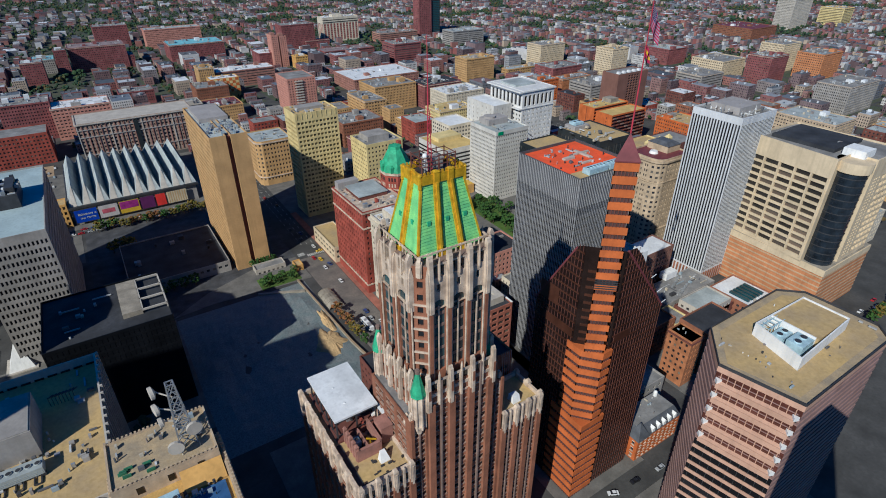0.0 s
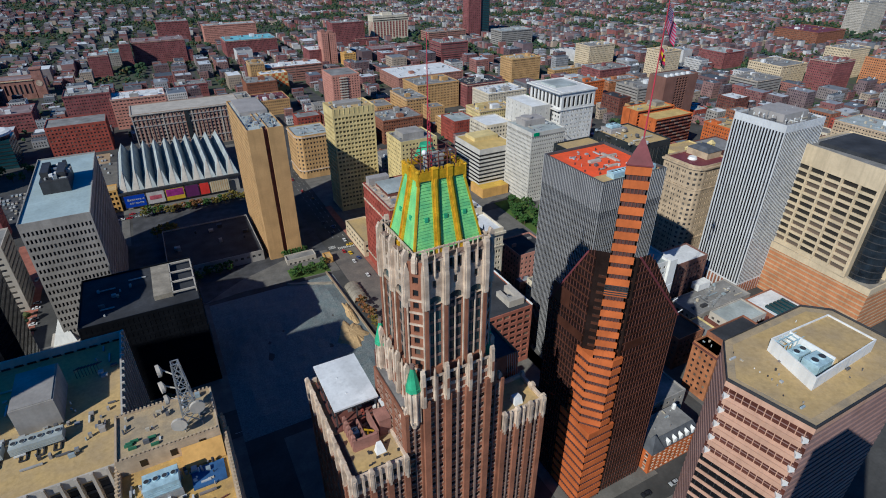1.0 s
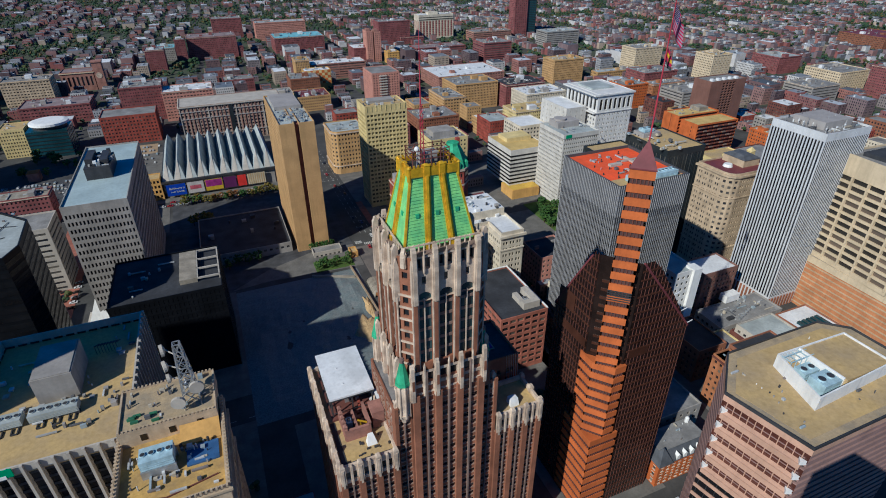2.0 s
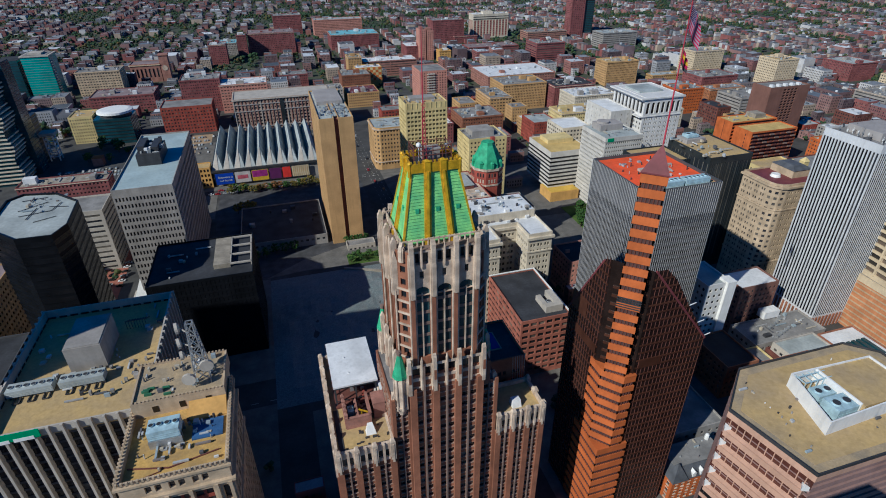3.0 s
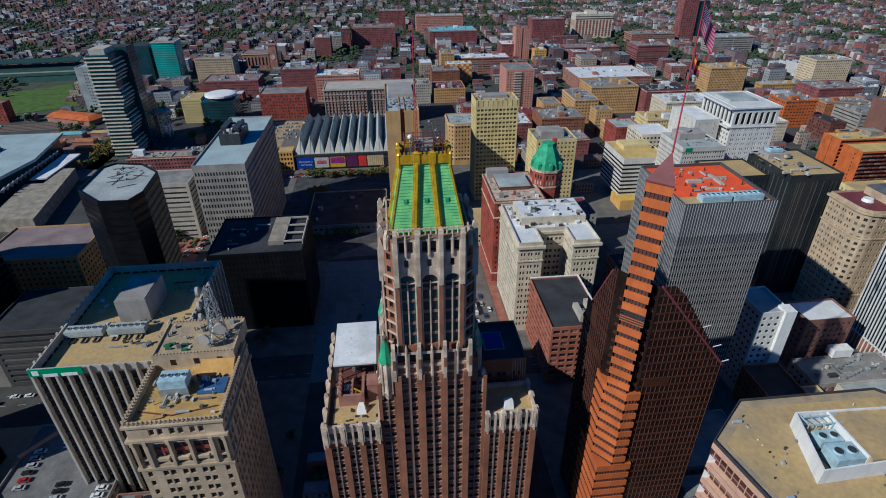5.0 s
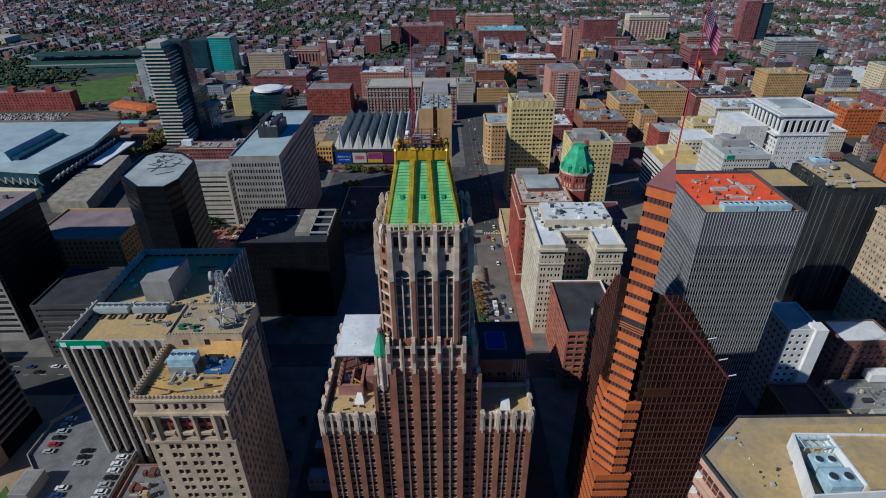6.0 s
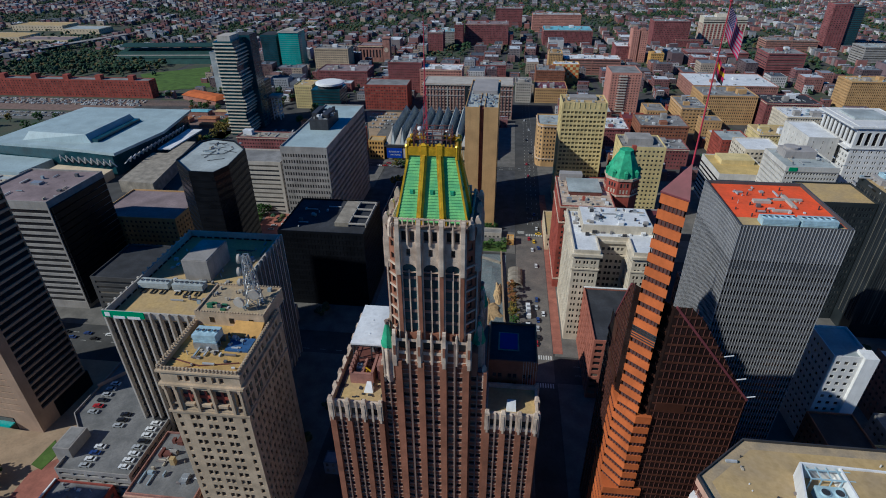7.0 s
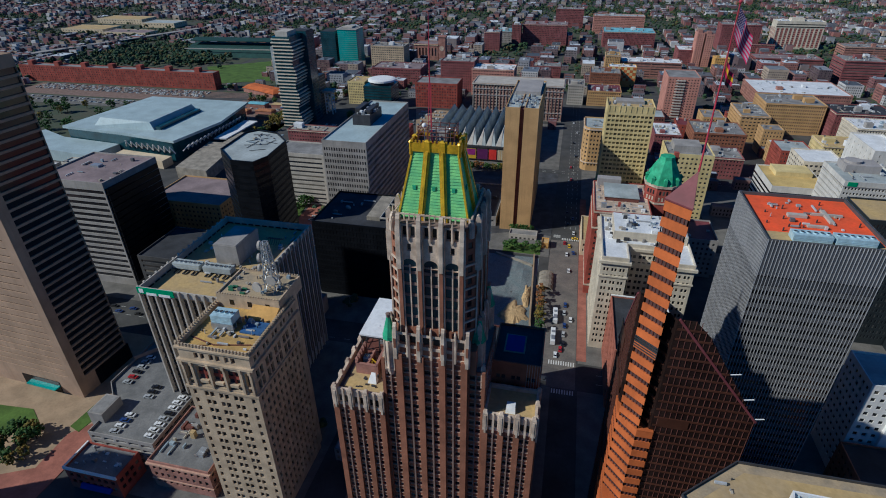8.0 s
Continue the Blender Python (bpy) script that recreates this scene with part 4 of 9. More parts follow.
def drape(u, v, length, drop, x, y, top_z):
    """A point of a flag that hangs half furled in a light wind."""
    sag = u * length
    dx = 0.44 * sag + 0.35 * math.sin(u * 7 + v * 2) * u
    dy = -0.06 * sag + 0.55 * math.sin(u * 9 + v * 1.5) * u
    dz = -v * drop - 0.72 * sag
    return (x + 0.25 + dx, y + dy, top_z + dz)


def flag_strip(v0, v1, u0, u1, length, drop, x, y, z, lift=0.0, steps=14):
    s = Shape()
    for k in range(steps):
        a, b = u0 + (u1 - u0) * k / steps, u0 + (u1 - u0) * (k + 1) / steps
        q = [drape(a, v1, length, drop, x, y, z), drape(b, v1, length, drop, x, y, z), drape(b, v0, length, drop, x, y, z), drape(a, v0, length, drop, x, y, z)]
        s.poly(*[(p[0], p[1] - lift - 0.02, p[2]) for p in q])
        s.poly(*[(p[0], p[1] + lift + 0.02, p[2]) for p in reversed(q)])
    return s


# white of the flags dulled to mauve, as cloth seen against the light
FLAG_WHITE_SHADED = surface("shaded_flag_white", (0.30, 0.22, 0.28), 0.8, 0.05, 2)
FLAG_BLUE = surface("flag_blue", (0.015, 0.03, 0.14), 0.8, 0.1, 2)
flag = thing("large_flag", "large red, white and blue striped flag hanging from the pole", "flag", 123.2, 93.7, 181)
for k in range(13):
    part("stripe", flag_strip(k / 13, (k + 1) / 13, 0, 1, 7.0, 5.2, 123.2, 93.7, 181.4), FLAG_RED if k % 2 == 0 else FLAG_WHITE_SHADED, flag)
canton = part("canton", flag_strip(0, 7 / 13, 0, 0.42, 7.0, 5.2, 123.2, 93.7, 181.4, 0.05), FLAG_BLUE, flag, "dark blue canton with white stars")
s = Shape()
for r in range(5):
    for c in range(6):
        p = drape(0.035 + c * 0.066, 0.05 + r * 0.1, 7.0, 5.2, 123.2, 93.7, 181.4)
        s.box(p[0] - 0.09, p[0] + 0.09, p[1] - 0.16, p[1] + 0.16, p[2] - 0.11, p[2] + 0.11)
part("star_field", s, FLAG_WHITE_SHADED, canton, kind="stuff")
small = thing("small_flag", "small red, gold and black flag below the large one", "flag", 123.2, 93.7, 171)
for k, m in enumerate((FLAG_RED, GOLD, FLAG_RED, STEEL_DARK)):
    part("panel", flag_strip(k / 4, (k + 1) / 4, 0, 1, 3.2, 3.4, 123.2, 93.7, 171.6), m, small)

# ---------- pink granite tower with a flat tan roof ----------
pink = thing("pink_granite_tower", "pink granite office tower with a flat tan gravel roof", "skyscraper", 155, 50)
CP = [(129.8, 32.2), (176.0, 32.2), (181.0, 37.0), (180.6, 58.2), (174.0, 64.2), (138.0, 64.2), (125.2, 53.2)]
part("core", Shape().prism(inset(CP, 0.7), 0, 92.0), STEEL_DARK, pink)
STEP = 2.65
mesh = Shape().prism(CP, 0, 1.6).mesh("granite_band", MAUVE_STONE)
for k in range(35):
    ob = new("granite_band", mesh)
    ob.location = (0, 0, k * STEP)
    under(ob, pink)
part("cornice", Shape().prism(inset(CP, -0.15), 91.4, 93.2), PINK_STONE, pink)
s = Shape()
o, i_ = inset(CP, -0.15), inset(CP, 0.1)
for k in range(len(CP)):
    j = (k + 1) % len(CP)
    s.poly((*o[k], 93.2), (*o[j], 93.2), (*o[j], 94.1), (*o[k], 94.1))
    s.poly((*i_[j], 93.2), (*i_[k], 93.2), (*i_[k], 94.1), (*i_[j], 94.1))
    s.poly((*o[k], 94.1), (*o[j], 94.1), (*i_[j], 94.1), (*i_[k], 94.1))
part("parapet", s, STEEL_DARK, pink)
part("roof", Shape().prism(inset(CP, 0.11), 93.0, 93.4), ROOF_TAN, pink, "flat tan gravel roof")
# bays of the long cut corner: broad granite bands with sloped sills and pale cheeks, copper-tinted strips between
a, b = Vector((125.2, 53.2)), Vector((129.8, 32.2))
d = (b - a).normalized()
out = Vector((d.y, -d.x))
length = (b - a).length
face = math.atan2(d.y, d.x)


def corner_slab(name, z0, z1, proud, material, trim=0.0, slope=0.0):
    p, q = a + d * trim, b - d * trim
    e = out * proud
    low = [(p.x, p.y, z0), (p.x + e.x, p.y + e.y, z0 + slope), (q.x + e.x, q.y + e.y, z0 + slope), (q.x, q.y, z0)]
    high = [(p.x, p.y, z1), (p.x + e.x, p.y + e.y, z1 - slope), (q.x + e.x, q.y + e.y, z1 - slope), (q.x, q.y, z1)]
    return part(name, Shape().solid(low, high), material, pink)


for k in range(5):
    z = 91.4 - k * 5.3
    corner_slab("strip_window", z - 2.9, z, 0.12, GLASS_PINK)
    corner_slab("bay_band", z - 5.35, z - 2.7, 1.3, PINK_STONE, 0.9 if k else 0.9, 0.45)
    corner_slab("bay_sill", z - 3.4, z - 3.1, 1.5, PINK_STONE, 1.0)
    for c, sgn in ((0.1, 1), (length - 0.1, -1)):
        w = a + d * c
        v = w + d * sgn * 1.9
        u = w + d * sgn * 1.0 + out * 1.5
        ring = [(w.x, w.y), (u.x, u.y), (v.x, v.y)]
        part("bay_cheek", Shape().prism(ring if sgn > 0 else ring[::-1], z - 3.3, z - 2.0), WHITE, pink)
    for j in range(11):
        w = a + d * (1.4 + j * (length - 2.8) / 10) + out * 0.1
        piece("glazing_bar", (0.2, 0.25, 2.8), PINK_STONE, pink, w.x, w.y, z - 2.85, face)
    corner_slab("transom", z - 1.5, z - 1.3, 0.3, MAUVE_STONE, 0.8)
for k in range(16):
    z = 64.9 - k * 3.6
    corner_slab("strip_window", z - 2.4, z, 0.1, GLASS_BLACK)
    corner_slab("pale_band", z - 3.6, z - 2.4, 0.35, PINK_STONE)
    for j in range(9):
        w = a + d * (1.0 + j * (length - 2.0) / 8) + out * 0.1
        piece("glazing_bar", (0.14, 0.1, 2.4), STEEL_DARK, pink, w.x, w.y, z - 2.4, face)
part("roof_border", Shape().prism(inset(CP, 0.12), 93.2, 93.43), ROOF_WORN, pink, "worn grey-tan roof border")
part("roof_field", Shape().prism(inset(CP, 2.4), 93.3, 93.47), ROOF_TAN, pink, "tan gravel roof field")
# roof enclosure with cooling machines
s = Shape()
BX = [(140.8, 40.2), (170.6, 41.6), (170.6, 55.0), (145.4, 55.8)]
oi = inset(BX, 0.35)
for k in range(4):
    j = (k + 1) % 4
    h0 = 4.4
    s.poly((*BX[k], 93.4), (*BX[j], 93.4), (*BX[j], 93.4 + h0), (*BX[k], 93.4 + h0))
    s.poly((*oi[j], 93.4), (*oi[k], 93.4), (*oi[k], 93.4 + h0), (*oi[j], 93.4 + h0))
    s.poly((*BX[k], 93.4 + h0), (*BX[j], 93.4 + h0), (*oi[j], 93.4 + h0), (*oi[k], 93.4 + h0))
part("screen_wall", s, WHITE, pink, "white screen wall round the cooling plant")
part("plant_roof", Shape().box(153.4, 170.1, 41.9, 55.0, 93.5, 97.4), ROOF_TAN, pink)
part("plant_roof_edge", Shape().box(153.0, 153.4, 42.6, 55.3, 93.5, 97.6), WHITE, pink)
unit(pink, 146.4, 152.6, 42.6, 47.2, 93.5, 3.6, BLUE_UNIT, 2, "cooling_unit")
unit(pink, 147.0, 152.4, 48.2, 51.6, 93.5, 2.6, BLUE_UNIT, 2, "cooling_unit")
s = Shape()
for k in range(5):
    s.beam((146.4 + k * 2, 52.2, 93.5), (146.4 + k * 2, 52.2, 97.4), 0.18)
    s.beam((146.4 + k * 2, 52.2, 97.2), (146.4 + k * 2, 55.2, 97.2), 0.2)
s.beam((146.2, 52.2, 97.3), (154.8, 52.2, 97.3), 0.25).beam((146.2, 54.4, 97.3), (154.8, 54.4, 97.3), 0.25)
part("steel_frame", s, BLUE_UNIT, pink)
for k in range(14):
    x, y = random.uniform(131, 144), random.uniform(36, 60)
    if x < 140:
        part("roof_vent", Shape().cyl(x, y, 93.4, 93.4 + random.uniform(0.3, 0.8), random.uniform(0.12, 0.3), n=8), random.choice((STEEL_DARK, CONCRETE, WHITE)), pink)
part("roof_vent", Shape().box(171.4, 173.0, 44.0, 45.6, 93.4, 94.6).ball(172.2, 44.8, 94.7, 0.7), WHITE, pink)

# ---------- bank building: pale fins, tan roof, green sign ----------
bank = thing("bank_office_building", "bank offices with pale vertical fins and a green sign", "office building", -41, 148)
X0, X1, Y0, Y1, TOP = -63.0, -19.5, 117.0, 179.0, 76.0
shell(bank, rect(X0, X1, Y0, Y1), 0, TOP, CONCRETE_PALE, ROOF_TAN, [(spans(X1 - X0, 12, 0.72, 0.3), [(6, 73.2)], 0.8), (spans(Y1 - Y0, 17, 0.72, 0.3), [(6, 73.2)], 0.8)], 3.6, 0.5, glass=GLASS_BLACK, keep=60, roof_label="tan gravel roof with patches")
for k in range(13):
    piece("fin", (0.7, 0.75, 76.2), CONCRETE_PALE, bank, X0 + 0.3 + (X1 - X0 - 0.6) * k / 12, Y0 - 0.02, 0)
for k in range(18):
    y = Y0 + 0.3 + (Y1 - Y0 - 0.6) * k / 17
    piece("fin", (0.7, 0.75, 76.2), CONCRETE_PALE, bank, X1 + 0.02, y, 0, math.pi / 2)
    piece("fin", (0.7, 0.75, 76.2), CONCRETE_PALE, bank, X0 - 0.02, y, 0, -math.pi / 2)
for k in range(19):
    z = 8 + k * 3.5
    part("spandrel", Shape().box(X0 + 0.5, X1 - 0.5, Y0 + 0.55, Y0 + 0.75, z, z + 0.9), STEEL_DARK, bank)
part("penthouse", Shape().box(-46.2, -35.4, 143.6, 161, 72.4, 82.6).box(-45.8, -35.8, 144, 160.6, 82.6, 82.9), CONCRETE, bank)
for x in (-61.5, -47.2):
    u = unit(bank, x, x + 12.6, 135.4, 139.4, 73.1, 2.8, ROOF_BLUEGREY, 6, "chiller")
    part("chiller_frame", Shape().box(x + 0.5, x + 0.9, 135.6, 139.2, 72.4, 73.2).box(x + 6, x + 6.4, 135.6, 139.2, 72.4, 73.2).box(x + 11.6, x + 12, 135.6, 139.2, 72.4, 73.2), STEEL_DARK, u)
    for k in range(3):
        part("pipe_loop", Shape().beam((x + 2 + k * 4, 133.0, 72.7), (x + 3.6 + k * 4, 133.0, 72.7), 0.35).beam((x + 2 + k * 4, 133.0, 72.7), (x + 2 + k * 4, 135.6, 72.7), 0.35).beam((x + 3.6 + k * 4, 133.0, 72.7), (x + 3.6 + k * 4, 135.6, 72.7), 0.35), STEEL_DARK, u)
for k in range(22):
    x, y = random.uniform(-45, -24), random.uniform(128, 143)
    part("roof_vent", Shape().box(x, x + random.uniform(0.5, 1.6), y, y + random.uniform(0.5, 1.4), 72.4, 72.4 + random.uniform(0.6, 1.8)), random.choice((STEEL, STEEL_DARK, CONCRETE)), bank)
for k in range(8):
    part("antenna_rack", Shape().beam((-33 + k * 0.9, 163, 72.4), (-33 + k * 0.9, 163, 76.5), 0.15).beam((-33 + k * 0.9, 163, 76.0), (-31.5 + k * 0.9, 164, 76.0), 0.3), STEEL_DARK, bank)
part("sign_board", Shape().box(-62.9, -46.8, 116.0, 116.3, 73.6, 76.6), SIGN_GREEN, bank, "green bank sign board")

part("sign_mark", Shape().box(-61.9, -59.9, 115.9, 116.0, 74.1, 76.1), WHITE, bank, "plain white mark on the sign")
for x0, x1 in ((-58.9, -54.4), (-53.4, -48.4)):
    part("sign_bar", Shape().box(x0, x1, 115.9, 116.0, 74.5, 73.2), WHITE, bank, "plain white bar on the sign")

clutter(bank, -60, -23, 128, 176, 72.5, 40, 23, 0.8)
bank.location, bank.scale = (-44.3, 154.1, 0.0), (1.035, 1.035, 0.944)

# ---------- beige stone tower with satellite dishes ----------
GREEN_UNIT = surface("dull_green_paint", (0.05, 0.17, 0.09), 0.7, 0.2, 2)
stone = thing("beige_stone_tower", "beige stone early office tower with a heavy cornice", "skyscraper", -9, 102)
SX0, SX1, SY0, SY1 = -21.6, 4.6, 86.0, 118.0


def seen_stone(p):
    return p[1] < 86.6 and p[2] > 8


wallrows = floors(3.0, 15, 3.65, 0.9, 2.95)
PAIRS = [v for c in (7.6, 13.1, 18.6) for v in ((c - 1.8, c - 0.25), (c + 0.25, c + 1.8))]
sf = ([(1.5, 2.8)] + PAIRS + [(23.4, 24.7)], wallrows, 0.5)
ss = (spans(SY1 - SY0, 11, 0.42, 0.9), wallrows, 0.5)
shell(stone, rect(SX0, SX1, SY0, SY1), 0, 58.4, LIMESTONE, ROOF_GREY, [sf, ss, sf, ss], 0.2, keep=150, prefer=seen_stone, wall_name="shaft")
cf = ([(1.4, 3.1), (5.3, 9.9), (10.8, 15.4), (16.3, 20.9), (23.1, 24.8)], [(59.5, 61.3), (61.9, 67.6)], 1.2)
cs = (pairs(SY1 - SY0, 5, 1.9, 0.7, 0.9), [(59.6, 63.2), (64.2, 67.4)], 0.9)
shell(stone, rect(SX0, SX1, SY0, SY1), 58.4, 69.2, LIMESTONE, ROOF_GREY, [cf, cs, cf, cs], 0.2, keep=40, prefer=seen_stone, wall_name="loggia")
part("string_course", Shape().prism(rect(SX0 - 0.5, SX1 + 0.5, SY0 - 0.5, SY1 + 0.5), 58.0, 58.9), LIMESTONE, stone)
part("string_course", Shape().prism(rect(SX0 - 0.7, SX1 + 0.7, SY0 - 0.7, SY1 + 0.7), 69.0, 69.8), LIMESTONE, stone)
af = ([v for c in (7.6, 13.1, 18.6) for v in ((c - 1.9, c - 0.4), (c + 0.4, c + 1.9))], [(70.6, 72.8)], 0.7)
ab = (pairs(SY1 - SY0, 5, 2.4, 0.9, 1.2), [(70.6, 72.6)], 0.6)
shell(stone, rect(SX0 + 0.2, SX1 - 0.2, SY0 + 0.2, SY1), 69.8, 75.4, LIMESTONE, ROOF_OCHRE, [af, ab, af, ab], 1.5, 0.7, keep=20, prefer=seen_stone, wall_name="attic", roof_label="ochre stained roof")
for q in (rect(SX0 - 0.5, SX1 + 0.5, SY0 - 0.5, SY0 + 0.3), rect(SX1 - 0.3, SX1 + 0.5, SY0 + 0.31, SY1), rect(SX0 - 0.5, SX0 + 0.3, SY0 + 0.31, SY1)):
    part("cornice", Shape().prism(q, 74.0, 74.7), LIMESTONE, stone)
s = Shape()
for k in range(22):
    x = SX0 + 0.6 + k * (SX1 - SX0 - 1.2) / 21
    s.box(x - 0.25, x + 0.25, SY0 - 0.4, SY0 + 0.2, 75.4, 76.2)
for k in range(26):
    y = SY0 + 0.6 + k * (SY1 - SY0 - 1.2) / 25
    for x in (SX0 + 0.1, SX1 - 0.1):
        s.box(x - 0.3, x + 0.3, y - 0.25, y + 0.25, 75.4, 76.2)
part("cresting", s, LIMESTONE, stone, kind="stuff")
for u in (0.8, 4.2, 10.35, 15.85, 22.0, 25.4):
    piece("column", (0.8, 0.55, 9.0), LIMESTONE, stone, SX0 + u, SY0 + 0.02, 59.2)
    part("bracket", Shape().box(SX0 + u - 0.5, SX0 + u + 0.5, SY0 - 0.9, SY0 + 0.2, 67.9, 69.2), LIMESTONE, stone)
for c in (7.6, 13.1, 18.6):
    x = SX0 + c
    part("brick_panel", Shape().box(x - 2.3, x + 2.3, SY0 + 0.85, SY0 + 1.0, 63.6, 64.8).box(x - 0.35, x + 0.35, SY0 + 0.8, SY0 + 1.0, 61.9, 67.6), BRICK_RED, stone)
    part("balcony", Shape().box(x - 1.5, x + 1.5, SY0 - 0.5, SY0 + 0.4, 61.2, 62.2), LIMESTONE, stone)

part("rear_wing", Shape().box(SX0 + 0.6, SX1 - 1.2, 118.0, 121.9, 0, 73.9), LIMESTONE, stone)
part("upper_roof_block", Shape().box(SX0 + 0.6, SX1 - 1.2, 109.6, 126.4, 73.9, 78.2), LIMESTONE, stone)
part("upper_roof", Shape().box(SX0 + 1.1, SX1 - 1.7, 110.1, 125.9, 78.2, 78.35), ROOF_WORN, stone)
s = Shape()
for x0, x1, y0, y1 in ((SX0 + 0.6, SX1 - 1.2, 109.6, 110.1), (SX0 + 0.6, SX1 - 1.2, 125.9, 126.4), (SX0 + 0.6, SX0 + 1.1, 110.1, 125.9), (SX1 - 1.7, SX1 - 1.2, 110.1, 125.9)):
    s.box(x0, x1, y0, y1, 78.2, 78.9)
for k in range(24):
    s.box(SX0 + 0.8 + k * 1.0, SX0 + 1.3 + k * 1.0, 125.9, 126.4, 78.9, 79.3).box(SX0 + 0.8 + k * 1.0, SX0 + 1.3 + k * 1.0, 109.6, 110.1, 78.9, 79.3)
part("upper_parapet", s, LIMESTONE, stone)
for k in range(3):
    part("block_window", Shape().box(-16 + k * 7, -14.4 + k * 7, 109.5, 109.62, 75.0, 77.0), GLASS_BLACK, stone)
part("rust_shed", Shape().solid([(-6.5, 104.2, 73.95), (3.4, 104.2, 73.95), (3.4, 109.4, 73.95), (-6.5, 109.4, 73.95)], [(-6.5, 104.2, 74.5), (3.4, 104.2, 74.3), (3.4, 109.4, 76.4), (-6.5, 109.4, 76.6)]), PLASTER_ORANGE, stone, "ochre sheet leaning on the roof block")
part("blue_sheet", Shape().box(-5.2, 2.6, 97.0, 103.4, 73.9, 74.4), BLUE_SHEET, stone, "flat dark blue roof sheet")
u = unit(stone, -15.2, -7.4, 97.2, 102.2, 76.2, 3.0, BLUE_UNIT, 4, "cooling_unit")
part("unit_frame", Shape().box(-15.4, -7.2, 97.0, 97.4, 73.9, 76.3).box(-15.4, -7.2, 102.0, 102.4, 73.9, 76.3).box(-15.0, -7.6, 99.4, 99.8, 73.9, 76.3), STEEL, u)
part("roof_cable", Shape().beam((-20, 92, 74.1), (-10, 89.5, 74.1), 0.3).beam((-10, 89.5, 74.1), (2, 92, 74.1), 0.3).beam((-12, 89, 74.1), (-18, 87.4, 74.1), 0.2), BRICK_DARK, stone)
for k in range(6):
    x, y = random.uniform(-19, -11), random.uniform(111, 116)
    part("green_unit", Shape().box(x, x + 1.9, y, y + 0.6, 78.35, 79.0), GREEN_UNIT, stone)
for k in range(12):
    x, y = random.uniform(-20, 2), random.uniform(100, 104)
    part("roof_vent", Shape().cyl(x, y, 73.9, 73.9 + random.uniform(0.8, 2.2), random.uniform(0.12, 0.4), n=8), random.choice((WHITE, STEEL, STEEL_DARK)), stone)
lattice = thing("antenna_tower", "steel lattice antenna tower with microwave dishes on a roof", "antenna", -1, 114, 82.1)
LATTICE = Vector((-1.9, 3.0, 1.3))
s = Shape()
for k in range(5):
    z, w = 82.1 + k * 3.9, 4.2 - k * 0.5
    nw = w - 0.5
    cs_ = [(-1, -1), (1, -1), (1, 1), (-1, 1)]
    for i in range(4):
        (ax, ay), (bx, by) = cs_[i], cs_[(i + 1) % 4]
        p0, p1 = (-0.6 + ax * w / 2, 114 + ay * w / 2, z), (-0.6 + bx * w / 2, 114 + by * w / 2, z)
        q0, q1 = (-0.6 + ax * nw / 2, 114 + ay * nw / 2, z + 3.9), (-0.6 + bx * nw / 2, 114 + by * nw / 2, z + 3.9)
        s.beam(p0, q0, 0.32).beam(p0, q1, 0.2).beam(p1, q0, 0.2).beam(q0, q1, 0.22)
part("lattice", s, STEEL, lattice)
for x, y, z, ang, r in ((-4.6, 117.5, 97.8, 3.3, 1.7), (-4.9, 116.2, 93.4, 3.4, 1.6), (1.6, 110.6, 88.6, -1.5, 1.9), (-3.4, 109.2, 86.0, -1.7, 1.9), (-4.7, 115.0, 90.0, 3.3, 1.3)):
    dx, dy = math.cos(ang), math.sin(ang)
    s = Shape()
    ringa = [(Vector((-dy, dx, 0)) * math.cos(t) + Vector((0, 0, 1)) * math.sin(t)) for t in [2 * math.pi * i / 16 for i in range(16)]]
    c = Vector((x, y, z))
    f = Vector((dx, dy, 0))
    s.solid([c + q * r for q in ringa], [c + f * 0.8 + q * r for q in ringa])
    s.solid([c - f * 0.5 + q * r * 0.3 for q in ringa], [c + q * r for q in ringa])
    s.beam(c - f * 0.4, (-0.6, 113.5, z - 0.5), 0.25)
    part("dish", s, CONCRETE_PALE, lattice, "pale microwave dish")
lattice.location += LATTICE

# ---------- office tower with the orange roof ----------
CROWN_DARK = surface("slate_grey_panel", (0.10, 0.098, 0.105), 0.6, 0.12, 8)
fin = thing("orange_roof_tower", "office tower with pale vertical fins and a bright orange roof", "skyscraper", 178, 161)
LX0, LX1, LY0, LY1, LH = 160.2, 196.0, 142.4, 181.0, 109.0
frow = floors(2, 29, 3.55, 0.9, 2.7)
shell(fin, rect(LX0, LX1, LY0, LY1), 0, LH, FIN_DARK, ROOF_ORANGE, [(spans(LX1 - LX0, 34, 0.66, 0.2), frow, 0.25), None, None, (spans(LY1 - LY0, 36, 0.6, 0.2), frow, 0.25)], 1.2, 0.6, keep=0, far=GLASS_BLACK, roof_label="bright orange coated roof")
for k in range(35):
    piece("fin", (0.2, 0.09, LH), GREY_FIN, fin, LX0 + 0.2 + (LX1 - LX0 - 0.4) * k / 34, LY0 + 0.02, 0)
for k in range(37):
    y = LY0 + 0.2 + (LY1 - LY0 - 0.4) * k / 36
    piece("fin", (0.2, 0.09, LH), GREY_FIN, fin, LX0 + 0.02, y, 0, -math.pi / 2)
    piece("fin", (0.2, 0.09, LH), GREY_FIN, fin, LX1 - 0.02, y, 0, math.pi / 2)
part("louvre_band", Shape().box(LX0 - 0.03, LX1 + 0.03, LY0 - 0.03, LY1, 92.0, 95.2), STEEL_DARK, fin, "dark louvred plant storey")
